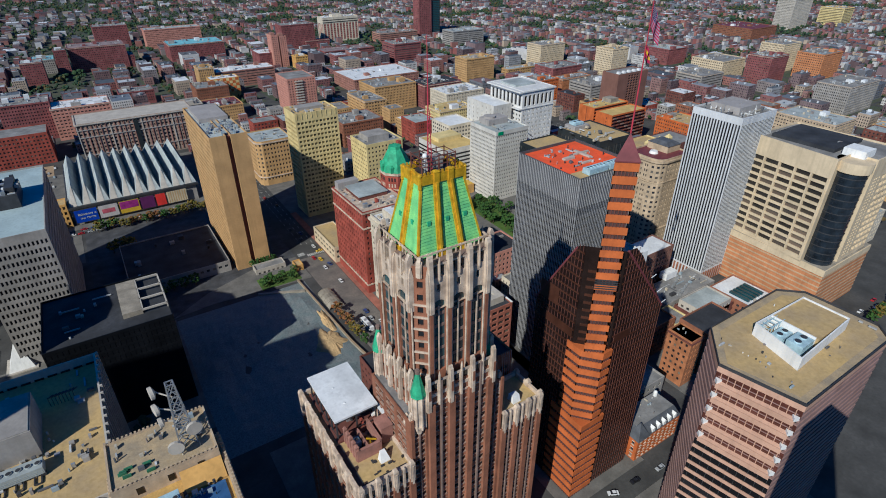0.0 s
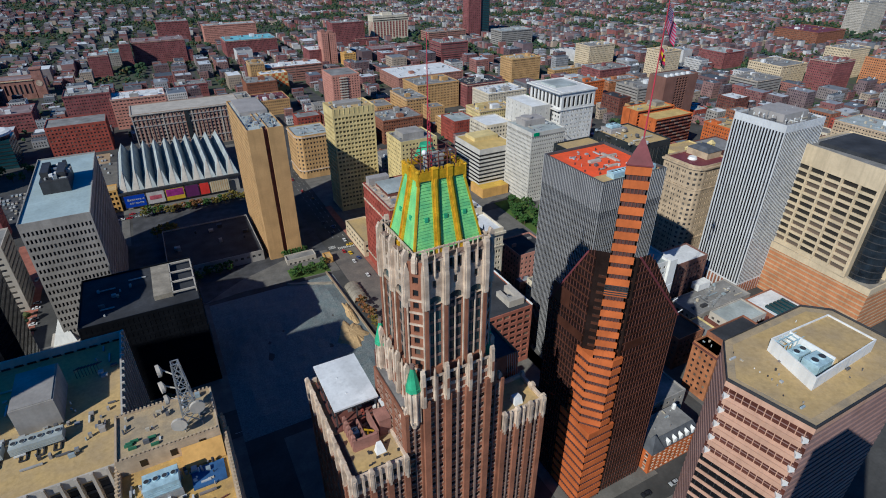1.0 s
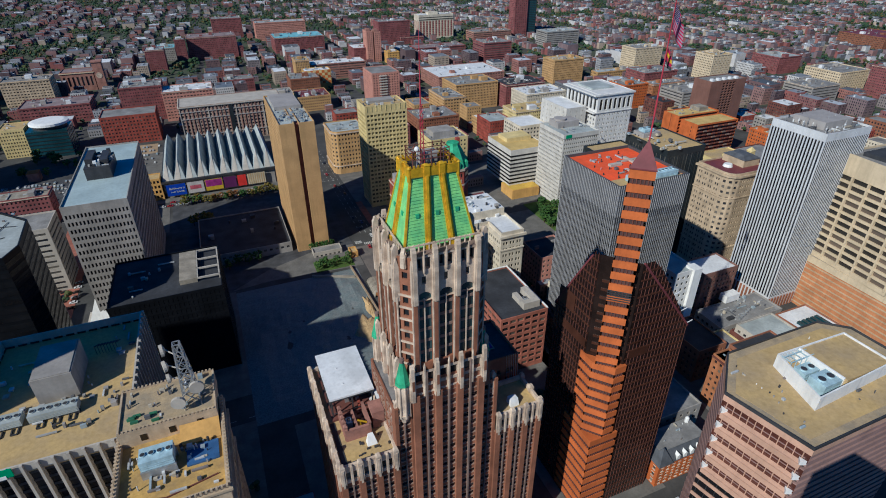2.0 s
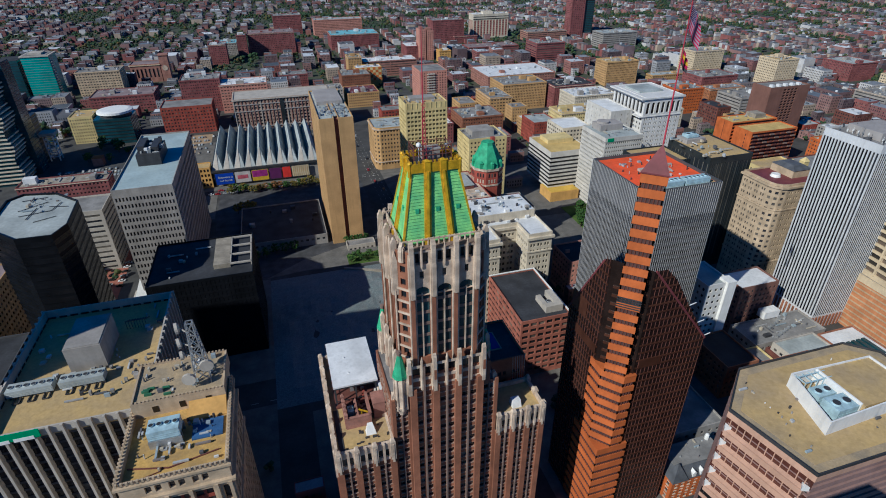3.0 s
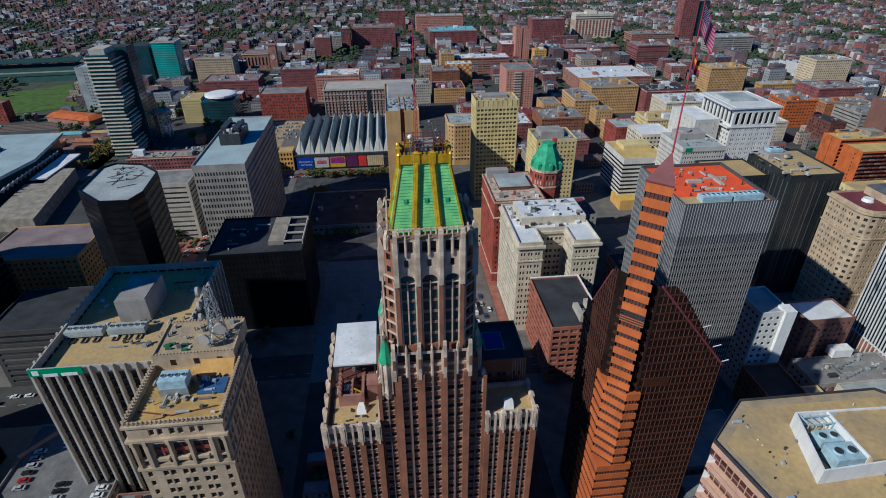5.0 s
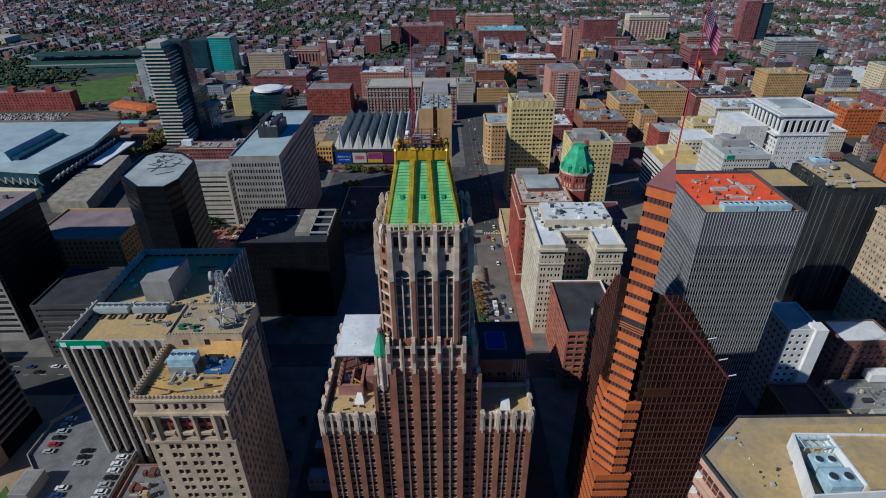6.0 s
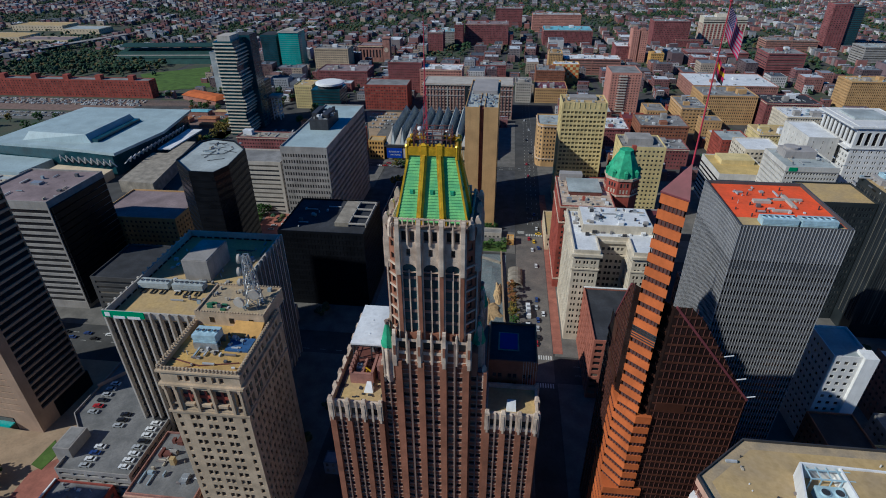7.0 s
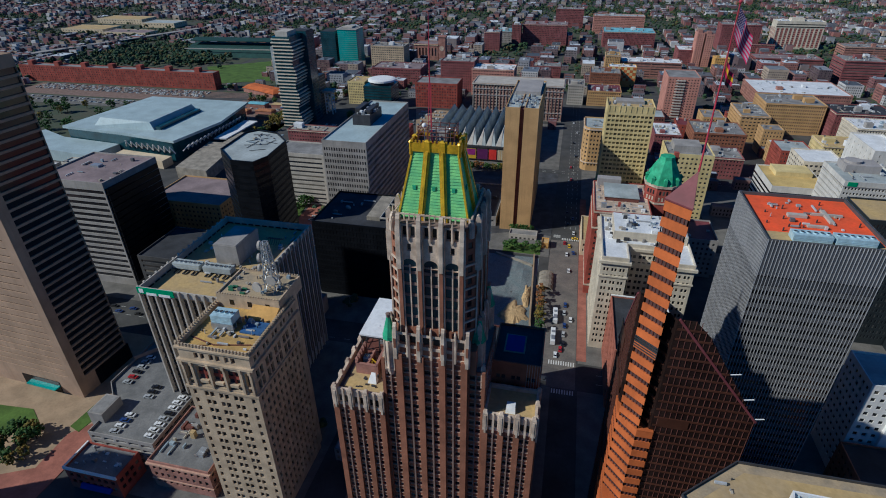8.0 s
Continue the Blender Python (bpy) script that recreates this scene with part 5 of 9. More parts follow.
part("crown_panel", Shape().box(LX0 - 0.04, LX1 + 0.04, LY0 - 0.04, LY1, 95.6, 107.6), CROWN_DARK, fin)
for k in range(35):
    piece("crown_fin", (0.2, 0.09, 13.2), GREY_FIN, fin, LX0 + 0.2 + (LX1 - LX0 - 0.4) * k / 34, LY0 - 0.1, 95.4)
for k in range(37):
    piece("crown_fin", (0.2, 0.09, 13.2), GREY_FIN, fin, LX0 - 0.1, LY0 + 0.2 + (LY1 - LY0 - 0.4) * k / 36, 95.4, -math.pi / 2)
part("gravel_strip", Shape().box(LX0 + 1, LX1 - 1, LY0 + 0.8, LY0 + 8.5, 107.8, 107.95), ROOF_TAN, fin)
for x in (168.0, 180.4):
    unit(fin, x, x + 11.4, LY0 + 2.2, LY0 + 6.4, 107.9, 2.6, BLUE_UNIT, 6, "cooling_unit")
for x0, x1, y0, y1, h in ((172, 178, 163, 165, 1.0), (180, 190, 166, 167, 0.7), (184, 185.4, 160, 170, 0.8), (176, 182, 156, 157.2, 0.7)):
    part("roof_duct", Shape().box(x0, x1, y0, y1, 107.9, 107.9 + h), CONCRETE_PALE, fin)
for k in range(12):
    x, y = random.uniform(163, 194), random.uniform(152, 178)
    part("roof_vent", Shape().cyl(x, y, 107.8, 108.4 + random.random(), 0.25, n=8), STEEL_DARK, fin)

clutter(fin, LX0 + 6, LX1 - 6, LY0 + 12, LY1 - 5, 107.9, 22, 21, 0.6)

# ---------- white ribbed tower ----------
ribbed = thing("white_ribbed_tower", "tall office tower with white vertical ribs and dark glass", "skyscraper", 310, 170)
MX0, MX1, MY0, MY1, MH = 298.0, 332.0, 155.0, 186.0, 108.5
shell(ribbed, rect(MX0, MX1, MY0, MY1), 0, MH, WHITE_FIN, ROOF_GREY, [(spans(MX1 - MX0, 24, 0.62, 0.3), [(9, 104.4)], 0.1), (spans(MY1 - MY0, 17, 0.56, 0.3), [(9, 104.4)], 0.22)], 1.0, 0.5, glass=GLASS_BLACK, keep=80)
for k in range(25):
    piece("rib", (0.4, 0.07, MH - 8), WHITE_FIN, ribbed, MX0 + 0.3 + (MX1 - MX0 - 0.6) * k / 24, MY0 + 0.02, 8)
for k in range(18):
    piece("rib", (0.55, 0.16, MH - 8), WHITE_FIN, ribbed, MX0 + 0.02, MY0 + 0.3 + (MY1 - MY0 - 0.6) * k / 17, 8, -math.pi / 2)
for k in range(14):
    piece("arcade_pier", (1.1, 0.5, 8), BRICK, ribbed, MX0 + 0.6 + k * 2.5, MY0 - 0.02, 0)
    piece("arcade_pier", (1.1, 0.5, 8), BRICK, ribbed, MX0 - 0.02, MY0 + 0.6 + k * 2.3, 0, -math.pi / 2)
part("penthouse", Shape().box(MX0 + 7, MX1 - 6, MY0 + 7, MY1 - 6, 107.5, 111.5), GREY_PANEL, ribbed)
for k in range(40):
    x, y = random.uniform(MX0 + 1, MX1 - 1), random.uniform(MY0 + 1, MY1 - 1)
    part("roof_mast", Shape().cyl(x, y, 107.4, 109.5 + random.random() * 3.5, 0.12, 0.06, 6).box(x - 0.4, x + 0.4, y - 0.2, y + 0.2, 109, 109.8), random.choice((STEEL, WHITE, STEEL_DARK)), ribbed)

clutter(ribbed, MX0 + 1.5, MX1 - 3, MY0 + 1.5, MY1 - 3, 107.6, 50, 22)

# ---------- cream grid tower on an orange brick podium ----------
grid = thing("cream_grid_tower", "cream concrete grid hotel tower on a striped orange brick podium", "building", 340, 128)
podium = [(321.2, 164), (317.2, 97.2), (372, 97.2), (372, 166)]
part("podium", Shape().prism(podium, 0, 29.6), PODIUM_BRICK, grid)
for k in range(10):
    part("podium_line", Shape().prism(inset(podium, -0.14), 1.4 + k * 2.95, 2.25 + k * 2.95), PODIUM_LINE, grid, "pale stone line between brick bands")
part("podium_fascia", Shape().prism(inset(podium, -0.35), 29.6, 33.4), CREAM_WALL, grid)
part("podium_deck", Shape().prism(inset(podium, 0.3), 33.4, 33.6), CONCRETE_STAINED, grid)
rows_g = floors(35.6, 12, 4.07, 0.6, 3.35)
holes = [v for k in range(12) for v in ((36.1 + k * 4.07, 37.3 + k * 4.07), (38.0 + k * 4.07, 39.2 + k * 4.07))]
BODY = [(322.5, 159.2), (316.7, 110.6), (333, 110.6), (333, 98.6), (346, 98.6), (366, 98.6), (366, 157)]
shell(grid, BODY, 33.5, 95.0, CREAM_WALL, ROOF_GREY, [(spans(48.9, 5, 0.9, 1.2), rows_g, 1.1), None, None, ([(3.6, 5.2), (6.0, 7.6), (9.6, 11.0)], holes, 0.5), (spans(20, 4, 0.86, 0.6), rows_g, 1.2), None, None], 1.0, 0.6, glass=GLASS_HOTEL, keep=100)
part("stair_drum", Shape().cyl(327.0, 106.4, 33.6, 88.5, 7.6, n=24), DRUM_GLASS, grid, "dark glazed stair tower")
for k in range(13):
    part("stair_landing", Shape().cyl(327.0, 106.4, 36.4 + k * 4.07, 36.9 + k * 4.07, 7.75, n=24), STEEL_DARK, grid)
part("stair_crown", Shape().cyl(327.0, 106.4, 88.5, 94.0, 8.6, n=24), CREAM_WALL, grid, "round cream parapet over the stair tower")
part("penthouse", Shape().box(328, 360, 118, 152, 94.0, 96.0), ROOF_DARK, grid)
part("roof_shed", Shape().box(330, 341, 104, 115, 94.0, 98.0), WHITE, grid)
gdir = (Vector(BODY[1]) - Vector(BODY[0])).normalized()
for k in range(6):
    w = Vector(BODY[0]) + gdir * (1.2 + k * 46.5 / 5)
    piece("vertical_rib", (0.9, 0.35, 49), CREAM_WALL, grid, w.x, w.y, 35.4, math.atan2(gdir.y, gdir.x))
clutter(grid, 326, 362, 116, 154, 94.1, 30, 24)
clutter(stone, -20, 1, 88, 104, 74.0, 40, 25, 0.6)
clutter(stone, -19, 0, 112, 124, 78.4, 26, 26, 0.6)
stone.scale = (1.0, 1.0, 1.065)
clutter(pink, 132, 178, 36, 60, 93.48, 26, 27, 0.35)
# ---------- black glass block with an open roof frame ----------
black = thing("black_glass_block", "black glass office block with pale slab and roof frames", "office building", -19, 250)
shell(black, rect(-44, 5.5, 229, 272), 0, 50, BLACK_WALL, ROOF_DARK, [(spans(49.5, 24, 0.8, 0.3), floors(2, 13, 3.6, 0.8, 3.2), 0.12), (spans(43, 20, 0.8, 0.3), floors(2, 13, 3.6, 0.8, 3.2), 0.12)], 0.8, keep=0, far=BLACK_WALL)
part("roof_slab", Shape().box(-13.4, -5.4, 238, 267, 49.0, 51.6), CONCRETE_STAINED, black, "pale stained roof slab")
s = Shape()
for y in (238.2, 247.6, 257, 266.6):
    s.box(-5.4, 5.0, y - 0.35, y + 0.35, 50.8, 51.6)
for x in (-5.2, 4.8):
    s.box(x - 0.3, x + 0.3, 238.2, 266.6, 50.8, 51.6)
s.box(4.5, 5.1, 237.8, 238.4, 49, 51).box(4.5, 5.1, 266.4, 267, 49, 51)
part("open_frame", s, CONCRETE_PALE, black, "open pale frame over the roof well")

# ---------- grey office slab with rows of small windows ----------
grey = thing("grey_office_slab", "grey concrete office slab with rows of small windows and a pale roof", "office building", -52, 355)
GROWS = [(5.0 + k * 4.35, 7.4 + k * 4.35) for k in range(15)]
shell(grey, rect(-66.2, -34.4, 300, 402), 0, 73.2, CONCRETE, ROOF_PALE, [(spans(31.8, 17, 0.52, 0.6), GROWS, 0.5), (spans(102, 44, 0.72, 0.6), GROWS, 0.5)], 0.9, keep=238, prefer=lambda p: p[1] < 301)
s = Shape().box(-58, -44.5, 338, 364, 72, 79.5).box(-57, -53, 342, 360, 79.5, 83.5).box(-49.5, -45.5, 342, 360, 79.5, 82.5)
part("penthouse", s, STEEL_DARK, grey, "dark louvred plant room")
for k in range(12):
    x, y = random.uniform(-57, -47), random.uniform(339, 361)
    part("roof_unit", Shape().box(x, x + 1.8, y, y + 2.2, 79.4, 81 + random.random() * 2), random.choice((STEEL, STEEL_DARK, WHITE)), grey)

clutter(grey, -58, -46, 339, 362, 79.5, 26, 9, 1.4)

# ---------- black octagonal tower ----------
octo = thing("black_octagonal_tower", "black glass octagonal office tower with a pale flat roof", "office building", -74, 232)
OC = [(-82, 219.3), (-68, 218.9), (-64.6, 229.0), (-66.7, 254.7), (-79, 267.6), (-94, 270.6), (-99.2, 264.5), (-97.3, 234.3)]
shell(octo, OC, 0, 88, BLACK_WALL, ROOF_BLUEGREY, [([], [], 0.2)], 0.9, 0.6)
for k in range(21):
    part("glass_band", Shape().prism(inset(OC, -0.12), 3 + k * 4, 5.4 + k * 4), GLASS_DARKBAND, octo)
for x0, y0, x1, y1 in ((-88, 244, -76, 247), (-76, 247, -74, 256), (-84, 240, -83, 252), (-90, 250, -80, 258), (-92, 262, -82, 264), (-80, 236, -72, 240), (-78, 252, -70, 250)):
    part("roof_pipe", Shape().beam((x0, y0, 87.4), (x1, y1, 87.4), 0.24), STEEL_DARK, octo)
clutter(octo, -90, -74, 246, 264, 87.2, 14, 10, 0.6)

# ---------- tan brick slab tower with a dark central slot ----------
slab = thing("tan_slab_tower", "tall tan brick slab tower with a dark vertical slot", "skyscraper", 64.5, 375)
IROWS = floors(3, 25, 3.5, 1.0, 2.8)
shell(slab, rect(53.4, 63.2, 335, 413), 0, 92.4, BRICK_TAN, ROOF_BLUEGREY, [None, None, None, (spans(78, 24, 0.5, 1.5), IROWS, 0.6)], 1.0, keep=170)
shell(slab, rect(66.0, 75.8, 335, 413), 0, 92.4, BRICK_TAN, ROOF_BLUEGREY, [None, (spans(78, 24, 0.5, 1.5), IROWS, 0.6), None, None], 1.0, keep=0, wall_name="wall")
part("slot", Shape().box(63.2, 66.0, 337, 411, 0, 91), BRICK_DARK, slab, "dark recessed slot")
part("roof_slot", Shape().box(63.2, 66.0, 342, 411, 91, 91.7), ROOF_BLUEGREY, slab)
part("penthouse", Shape().box(56, 74, 372, 408, 91.4, 94.0), GREY_PANEL, slab)
for k in range(9):
    part("roof_unit", Shape().box(55 + k * 2.1, 56.4 + k * 2.1, 346 + (k % 3) * 6, 349 + (k % 3) * 6, 91.4, 93), STEEL, slab)

clutter(slab, 55, 62, 338, 376, 91.5, 22, 6)
clutter(slab, 67, 74, 338, 376, 91.5, 22, 7)

# ---------- arena with a folded roof and billboards ----------
arena = thing("arena", "low sports arena with a zigzag folded concrete roof", "arena", 12, 525)
part("arena_wall", Shape().box(-34, 57, 472, 580, 0, 13.5), CONCRETE, arena)
part("roof_edge", Shape().box(-36, 59, 470, 582, 13.5, 15.2), STEEL_DARK, arena)
for k in range(10):
    x0, w = -35.0 + k * 9.3, 9.3
    s = Shape()
    ridge0, ridge1 = (x0 + w * 0.55, 488, 27.5), (x0 + w * 0.55, 568, 27.5)
    s.poly((x0, 472, 15.3), (x0 + w * 0.55, 472, 15.3), ridge0)
    s.poly((x0 + w * 0.55, 472, 15.3), (x0 + w, 472, 15.3), ridge0)
    s.poly((x0, 472, 15.3), ridge0, ridge1, (x0, 580, 15.3))
    s.poly((x0 + w, 472, 15.3), (x0 + w, 580, 15.3), ridge1, ridge0)
    s.poly((x0, 580, 15.3), ridge1, (x0 + w, 580, 15.3))
    part("folded_plate", s, ROOF_BLUEGREY, arena)
    part("gable", Shape().poly((x0 + w * 0.05, 471.8, 15.4), (x0 + w * 0.6, 471.8, 15.4), (x0 + w * 0.55, 487.8, 28.2)).poly((x0 + w * 0.6, 471.8, 15.4), (x0 + w * 0.05, 471.8, 15.4), (x0 + w * 0.55, 487.9, 28.0)), CONCRETE_PALE, arena)
shell(arena, rect(-51, -36, 470, 484), 0, 19.5, PLASTER_ORANGE, ROOF_TAN, [(spans(15, 5, 0.6, 0.5), floors(1.2, 4, 4.4, 0.9, 3.4), 0.5), None, None, (spans(14, 4, 0.6, 0.5), floors(1.2, 4, 4.4, 0.9, 3.4), 0.5)], 0.8, keep=20, glass=GLASS_BLACK, wall_name="side_block")
BOARDS = [((0.01, 0.05, 0.42), 16), ((0.50, 0.47, 0.46), 14), ((0.55, 0.36, 0.02), 15), ((0.10, 0.02, 0.10), 11), ((0.62, 0.04, 0.03), 8), ((0.55, 0.48, 0.33), 16)]
x = -33.0
for k, (c, w) in enumerate(BOARDS):
    b = thing("billboard", "large billboard on the arena front", "billboard", x + w / 2, 469)
    part("panel", Shape().box(x, x + w - 0.8, 469.2, 469.8, 2.6, 12.6), surface("board_ink", c, 0.5, 0.12, 4), b)
    for z in (2.2, 12.6):
        part("frame_rail", Shape().box(x - 0.2, x + w - 0.6, 469.3, 470.0, z, z + 0.4), STEEL_DARK, b)
    if k == 1:
        part("print", Shape().box(x + 2, x + 11, 469.12, 469.2, 6, 9.5), surface("faded_pink_print", (0.45, 0.10, 0.14), 0.6, 0.3, 3), b)
    if k == 2:
        part("print", Shape().box(x + 0.4, x + 13.6, 469.12, 469.2, 6.2, 12.2), surface("purple_print", (0.30, 0.03, 0.22), 0.6, 0.3, 3), b)
    if k == 5:
        for j in range(8):
            part("slat", Shape().box(x + 1 + j * 1.8, x + 1.5 + j * 1.8, 469.1, 469.2, 3, 12.4), BRICK_TAN, b)
    x += w + 0.4


def words(text, x, y, z, height, material, name="lettering"):
    """Raised lettering that faces the street."""
    c = bpy.data.curves.new(name, "FONT")
    c.body, c.size, c.extrude, c.align_x = text, height, 0.03, "LEFT"
    ob = new(name, c)
    ob.matrix_world = pose(x, y, z, 90, 0, 0)
    bpy.context.view_layer.update()
    me = bpy.data.meshes.new_from_object(ob)
    bpy.data.objects.remove(ob)
    me.materials.clear()
    me.materials.append(material)
    out = new(name, me)
    out.matrix_world = pose(x, y, z, 90, 0, 0)
    return out


for ob in (words("Baltimore is", -31.0, 469.1, 8.2, 2.6, PAINT_WHITE), words("our home.", -30.0, 469.1, 5.2, 2.6, PAINT_WHITE)):
    tagged(ob, "white lettering on the blue billboard", "lettering")
    ob.name = "lettering"

# ---------- white U-shaped building with a deep court ----------
court = thing("white_court_building", "white glazed brick office building round a deep light court", "building", 138, 235)
KP = [(118, 211), (131, 211), (131, 226), (147, 226), (147, 210.8), (161, 210.8), (161, 258), (118, 258)]
krow = floors(3, 13, 3.75, 1.0, 2.9)


def kside(length, n):
    return (pairs(length, n, 1.3, 0.6, 0.8), krow, 0.4)


shell(court, KP, 0, 57, WHITE_BRICK, ROOF_WHITE, [kside(13, 3), kside(15, 3), kside(16, 3), kside(15.2, 3), kside(14, 3), kside(47.2, 8), kside(43, 8), kside(47, 9)], 1.2, 0.6, keep=200, prefer=lambda p: p[1] < 212 or p[0] < 119)
part("cornice", Shape().prism(inset(KP, -1.1), 53.6, 55.0), WHITE_BRICK, court)
part("cornice", Shape().prism(inset(KP, -0.5), 45.6, 46.4), WHITE_BRICK, court)
part("attic_block", Shape().box(124, 160, 232, 254, 55.8, 60.5), WHITE_BRICK, court)
part("attic_roof", Shape().box(124.4, 159.6, 232.4, 253.6, 60.5, 60.7), ROOF_WHITE, court)
for k in range(26):
    x, y = random.uniform(120, 160), random.uniform(228, 254)
    z = 60.6 if 124 < x < 158 and 232 < y < 252 else 55.8
    part("roof_unit", Shape().box(x, x + random.uniform(0.8, 3), y, y + random.uniform(0.8, 2.5), z, z + random.uniform(0.5, 2.2)), random.choice((STEEL, STEEL_DARK, WHITE, CONCRETE)), court)

# ---------- low red-brown office block ----------
low_block = thing("red_brown_block", "low red-brown brick office block with a dark roof and white edge", "building", 136, 188)
lrow = floors(2, 9, 3.6, 0.9, 2.9)
shell(low_block, rect(125.2, 151.3, 168, 210.4), 0, 35.5, BRICK_ROSE, ROOF_DARK, [(spans(26.1, 6, 0.78, 0.5), lrow, 0.5), (spans(42.4, 9, 0.86, 0.5), lrow, 0.5)], 0.9, keep=140, prefer=lambda p: p[0] < 126 or p[1] < 169)
part("coping", Shape().box(125.0, 151.5, 209.8, 210.5, 35.5, 36.0).box(150.8, 151.5, 168, 209.8, 35.5, 36.0), WHITE, low_block)
s = Shape().box(140, 149, 172, 175, 34.6, 38.4).box(146, 149.5, 175, 186, 34.6, 38.0).box(140, 142.5, 175, 184, 34.6, 37.4)
part("plant_screen", s, CONCRETE_PALE, low_block)
unit(low_block, 143, 145.5, 177, 180, 34.6, 2, STEEL, 1)

clutter(court, 120, 160, 228, 256, 55.8, 34, 3)
clutter(court, 126, 157, 234, 251, 60.7, 22, 4)

# ---------- red brick hotel with a green domed cupola ----------
hotel = thing("red_brick_hotel", "red brick hotel with stone trim and a green domed cupola", "hotel", 132, 285)
hrow = floors(5, 14, 3.6, 1.0, 2.8)
HP = [(115, 262), (146, 262), (146, 306), (115, 306)]
shell(hotel, HP, 0, 57, BRICK_RED, ROOF_GREY, [(spans(31, 10, 0.42, 1), hrow, 0.4), (spans(44, 14, 0.42, 1), hrow, 0.4)], 1.0, keep=140, prefer=lambda p: p[0] < 116)
for z in (6.0, 45.5, 55.5):
    part("stone_course", Shape().prism(inset(HP, -0.35), z, z + 0.9), CREAM, hotel)
part("attic", Shape().box(121, 140, 278, 298, 56, 58.8), BRICK_DARK, hotel)
part("attic_roof", Shape().box(120.6, 140.4, 277.6, 298.4, 58.8, 59.2), ROOF_BLUEGREY, hotel)
for k in range(14):
    x, y = random.uniform(117, 142), random.uniform(265, 300)
    part("roof_unit", Shape().box(x, x + random.uniform(0.8, 3), y, y + random.uniform(0.8, 3), 56, 57 + random.random() * 2.5), random.choice((WHITE, STEEL, CONCRETE, BRICK_RED)), hotel)
part("glass_house", Shape().box(117, 131, 300, 305.5, 56, 61), GREY_PANEL, hotel)
CX, CY, R = 153.0, 289.5, 10.2
s = Shape().cyl(CX, CY, 0, 66.0, R, n=8, turn=math.pi / 8)
part("cupola_wall", s, BRICK_RED, hotel)
for k in range(8):
    a = math.pi / 4 * k
    for j in (-1, 0, 1):
        for z in (57.5, 61.5):
            x, y = CX + math.cos(a) * (R * 0.924 + 0.03) - math.sin(a) * j * 1.9, CY + math.sin(a) * (R * 0.924 + 0.03) + math.cos(a) * j * 1.9
            piece("cupola_window", (0.9, 0.1, 2.4), CREAM if z < 60 else GLASS, hotel, x, y, z, a + math.pi / 2)
for z0, z1, r0, r1 in ((65.6, 67.0, R + 0.7, R + 0.7), (55.6, 56.6, R + 0.4, R + 0.4)):
    part("cupola_cornice", Shape().cyl(CX, CY, z0, z1, r0, r1, 8, math.pi / 8), CREAM, hotel)
s = Shape()
for (z0, r0), (z1, r1) in zip(((67, R - 0.1), (72, R * 0.86), (77, R * 0.62), (80.5, R * 0.42)), ((72, R * 0.86), (77, R * 0.62), (80.5, R * 0.42), (82.2, R * 0.4))):
    s.cyl(CX, CY, z0, z1, r0, r1, 8, math.pi / 8)
part("dome", s, COPPER_OLD, hotel, "green copper dome")
for k in range(8):
    a = math.pi / 4 * k
    x, y = CX + math.cos(a) * R * 0.9, CY + math.sin(a) * R * 0.9
    part("dormer", Shape().prism([(x - 0.9, y - 0.9), (x + 0.9, y - 0.9), (x + 0.9, y + 0.9), (x - 0.9, y + 0.9)], 67, 70.6).prism([(x - 1.1, y - 1.1), (x + 1.1, y - 1.1), (x + 1.1, y + 1.1), (x - 1.1, y + 1.1)], 70.6, 72, [(x - 0.1, y - 0.1), (x + 0.1, y - 0.1), (x + 0.1, y + 0.1), (x - 0.1, y + 0.1)]), COPPER_OLD, hotel)
part("chimney", Shape().box(157, 159.5, 293, 295.5, 66, 83), BRICK_RED, hotel)

clutter(hotel, 117, 143, 264, 303, 56, 50, 5)

# ---------- cream office tower with yellow blinds, and its neighbours ----------
yellow = block("yellow_office_tower", "cream yellow office tower with close rows of windows", "office building", 122.6, 156, 385, 409, 83.5, PLASTER, ROOF_TAN, 2.8, 0.74, 3.4, 0.12, 0.66, 0.6, 5.5, keep=240, prefer=lambda p: p[1] < 386, glass=GLASS_OLIVE)
part("crown", Shape().box(122.8, 155.8, 385.2, 385.5, 79.6, 83.1), PLASTER, yellow)
part("penthouse", Shape().box(129, 149, 395, 405, 82.5, 84.6), CONCRETE, yellow)
for k in range(9):
    piece("crown_fin", (0.45, 0.5, 4.4), PLASTER, yellow, 123.9 + k * 3.8, 385.2, 79.2)
cream = block("cream_office_block", "cream office block with window rows and a brown roof", "office building", 165, 196, 358, 386, 60, PLASTER, ROOF_GREY, 2.9, 0.5, 3.4, 0.3, 0.75, keep=0)
part("penthouse", Shape().box(170, 188, 365, 380, 59, 63.5), CONCRETE, cream)
rounded = thing("round_cornered_building", "tan brick building with a rounded corner and a pale roof", "building", 127, 482)
RP = [(116, 466), (143, 466), (143, 500), (111, 500), (111, 472), (112.6, 468.2)]
rr = floors(4, 9, 3.9, 1.0, 2.9)
shell(rounded, RP, 0, 41, BRICK_TAN, ROOF_BLUEGREY, [(spans(27, 9, 0.5, 0.5), rr, 0.4), (spans(34, 10, 0.5, 0.5), rr, 0.4), None, (spans(28, 9, 0.5, 0.5), rr, 0.4), ([(1.2, 3.0)], rr, 0.4), ([(1.2, 2.8)], rr, 0.4)], 1.0, keep=0)
part("cornice", Shape().prism(inset(RP, -0.7), 38.6, 39.6), CREAM, rounded)
part("ground_cornice", Shape().prism(inset(RP, -0.5), 7.4, 8.2), CREAM, rounded)

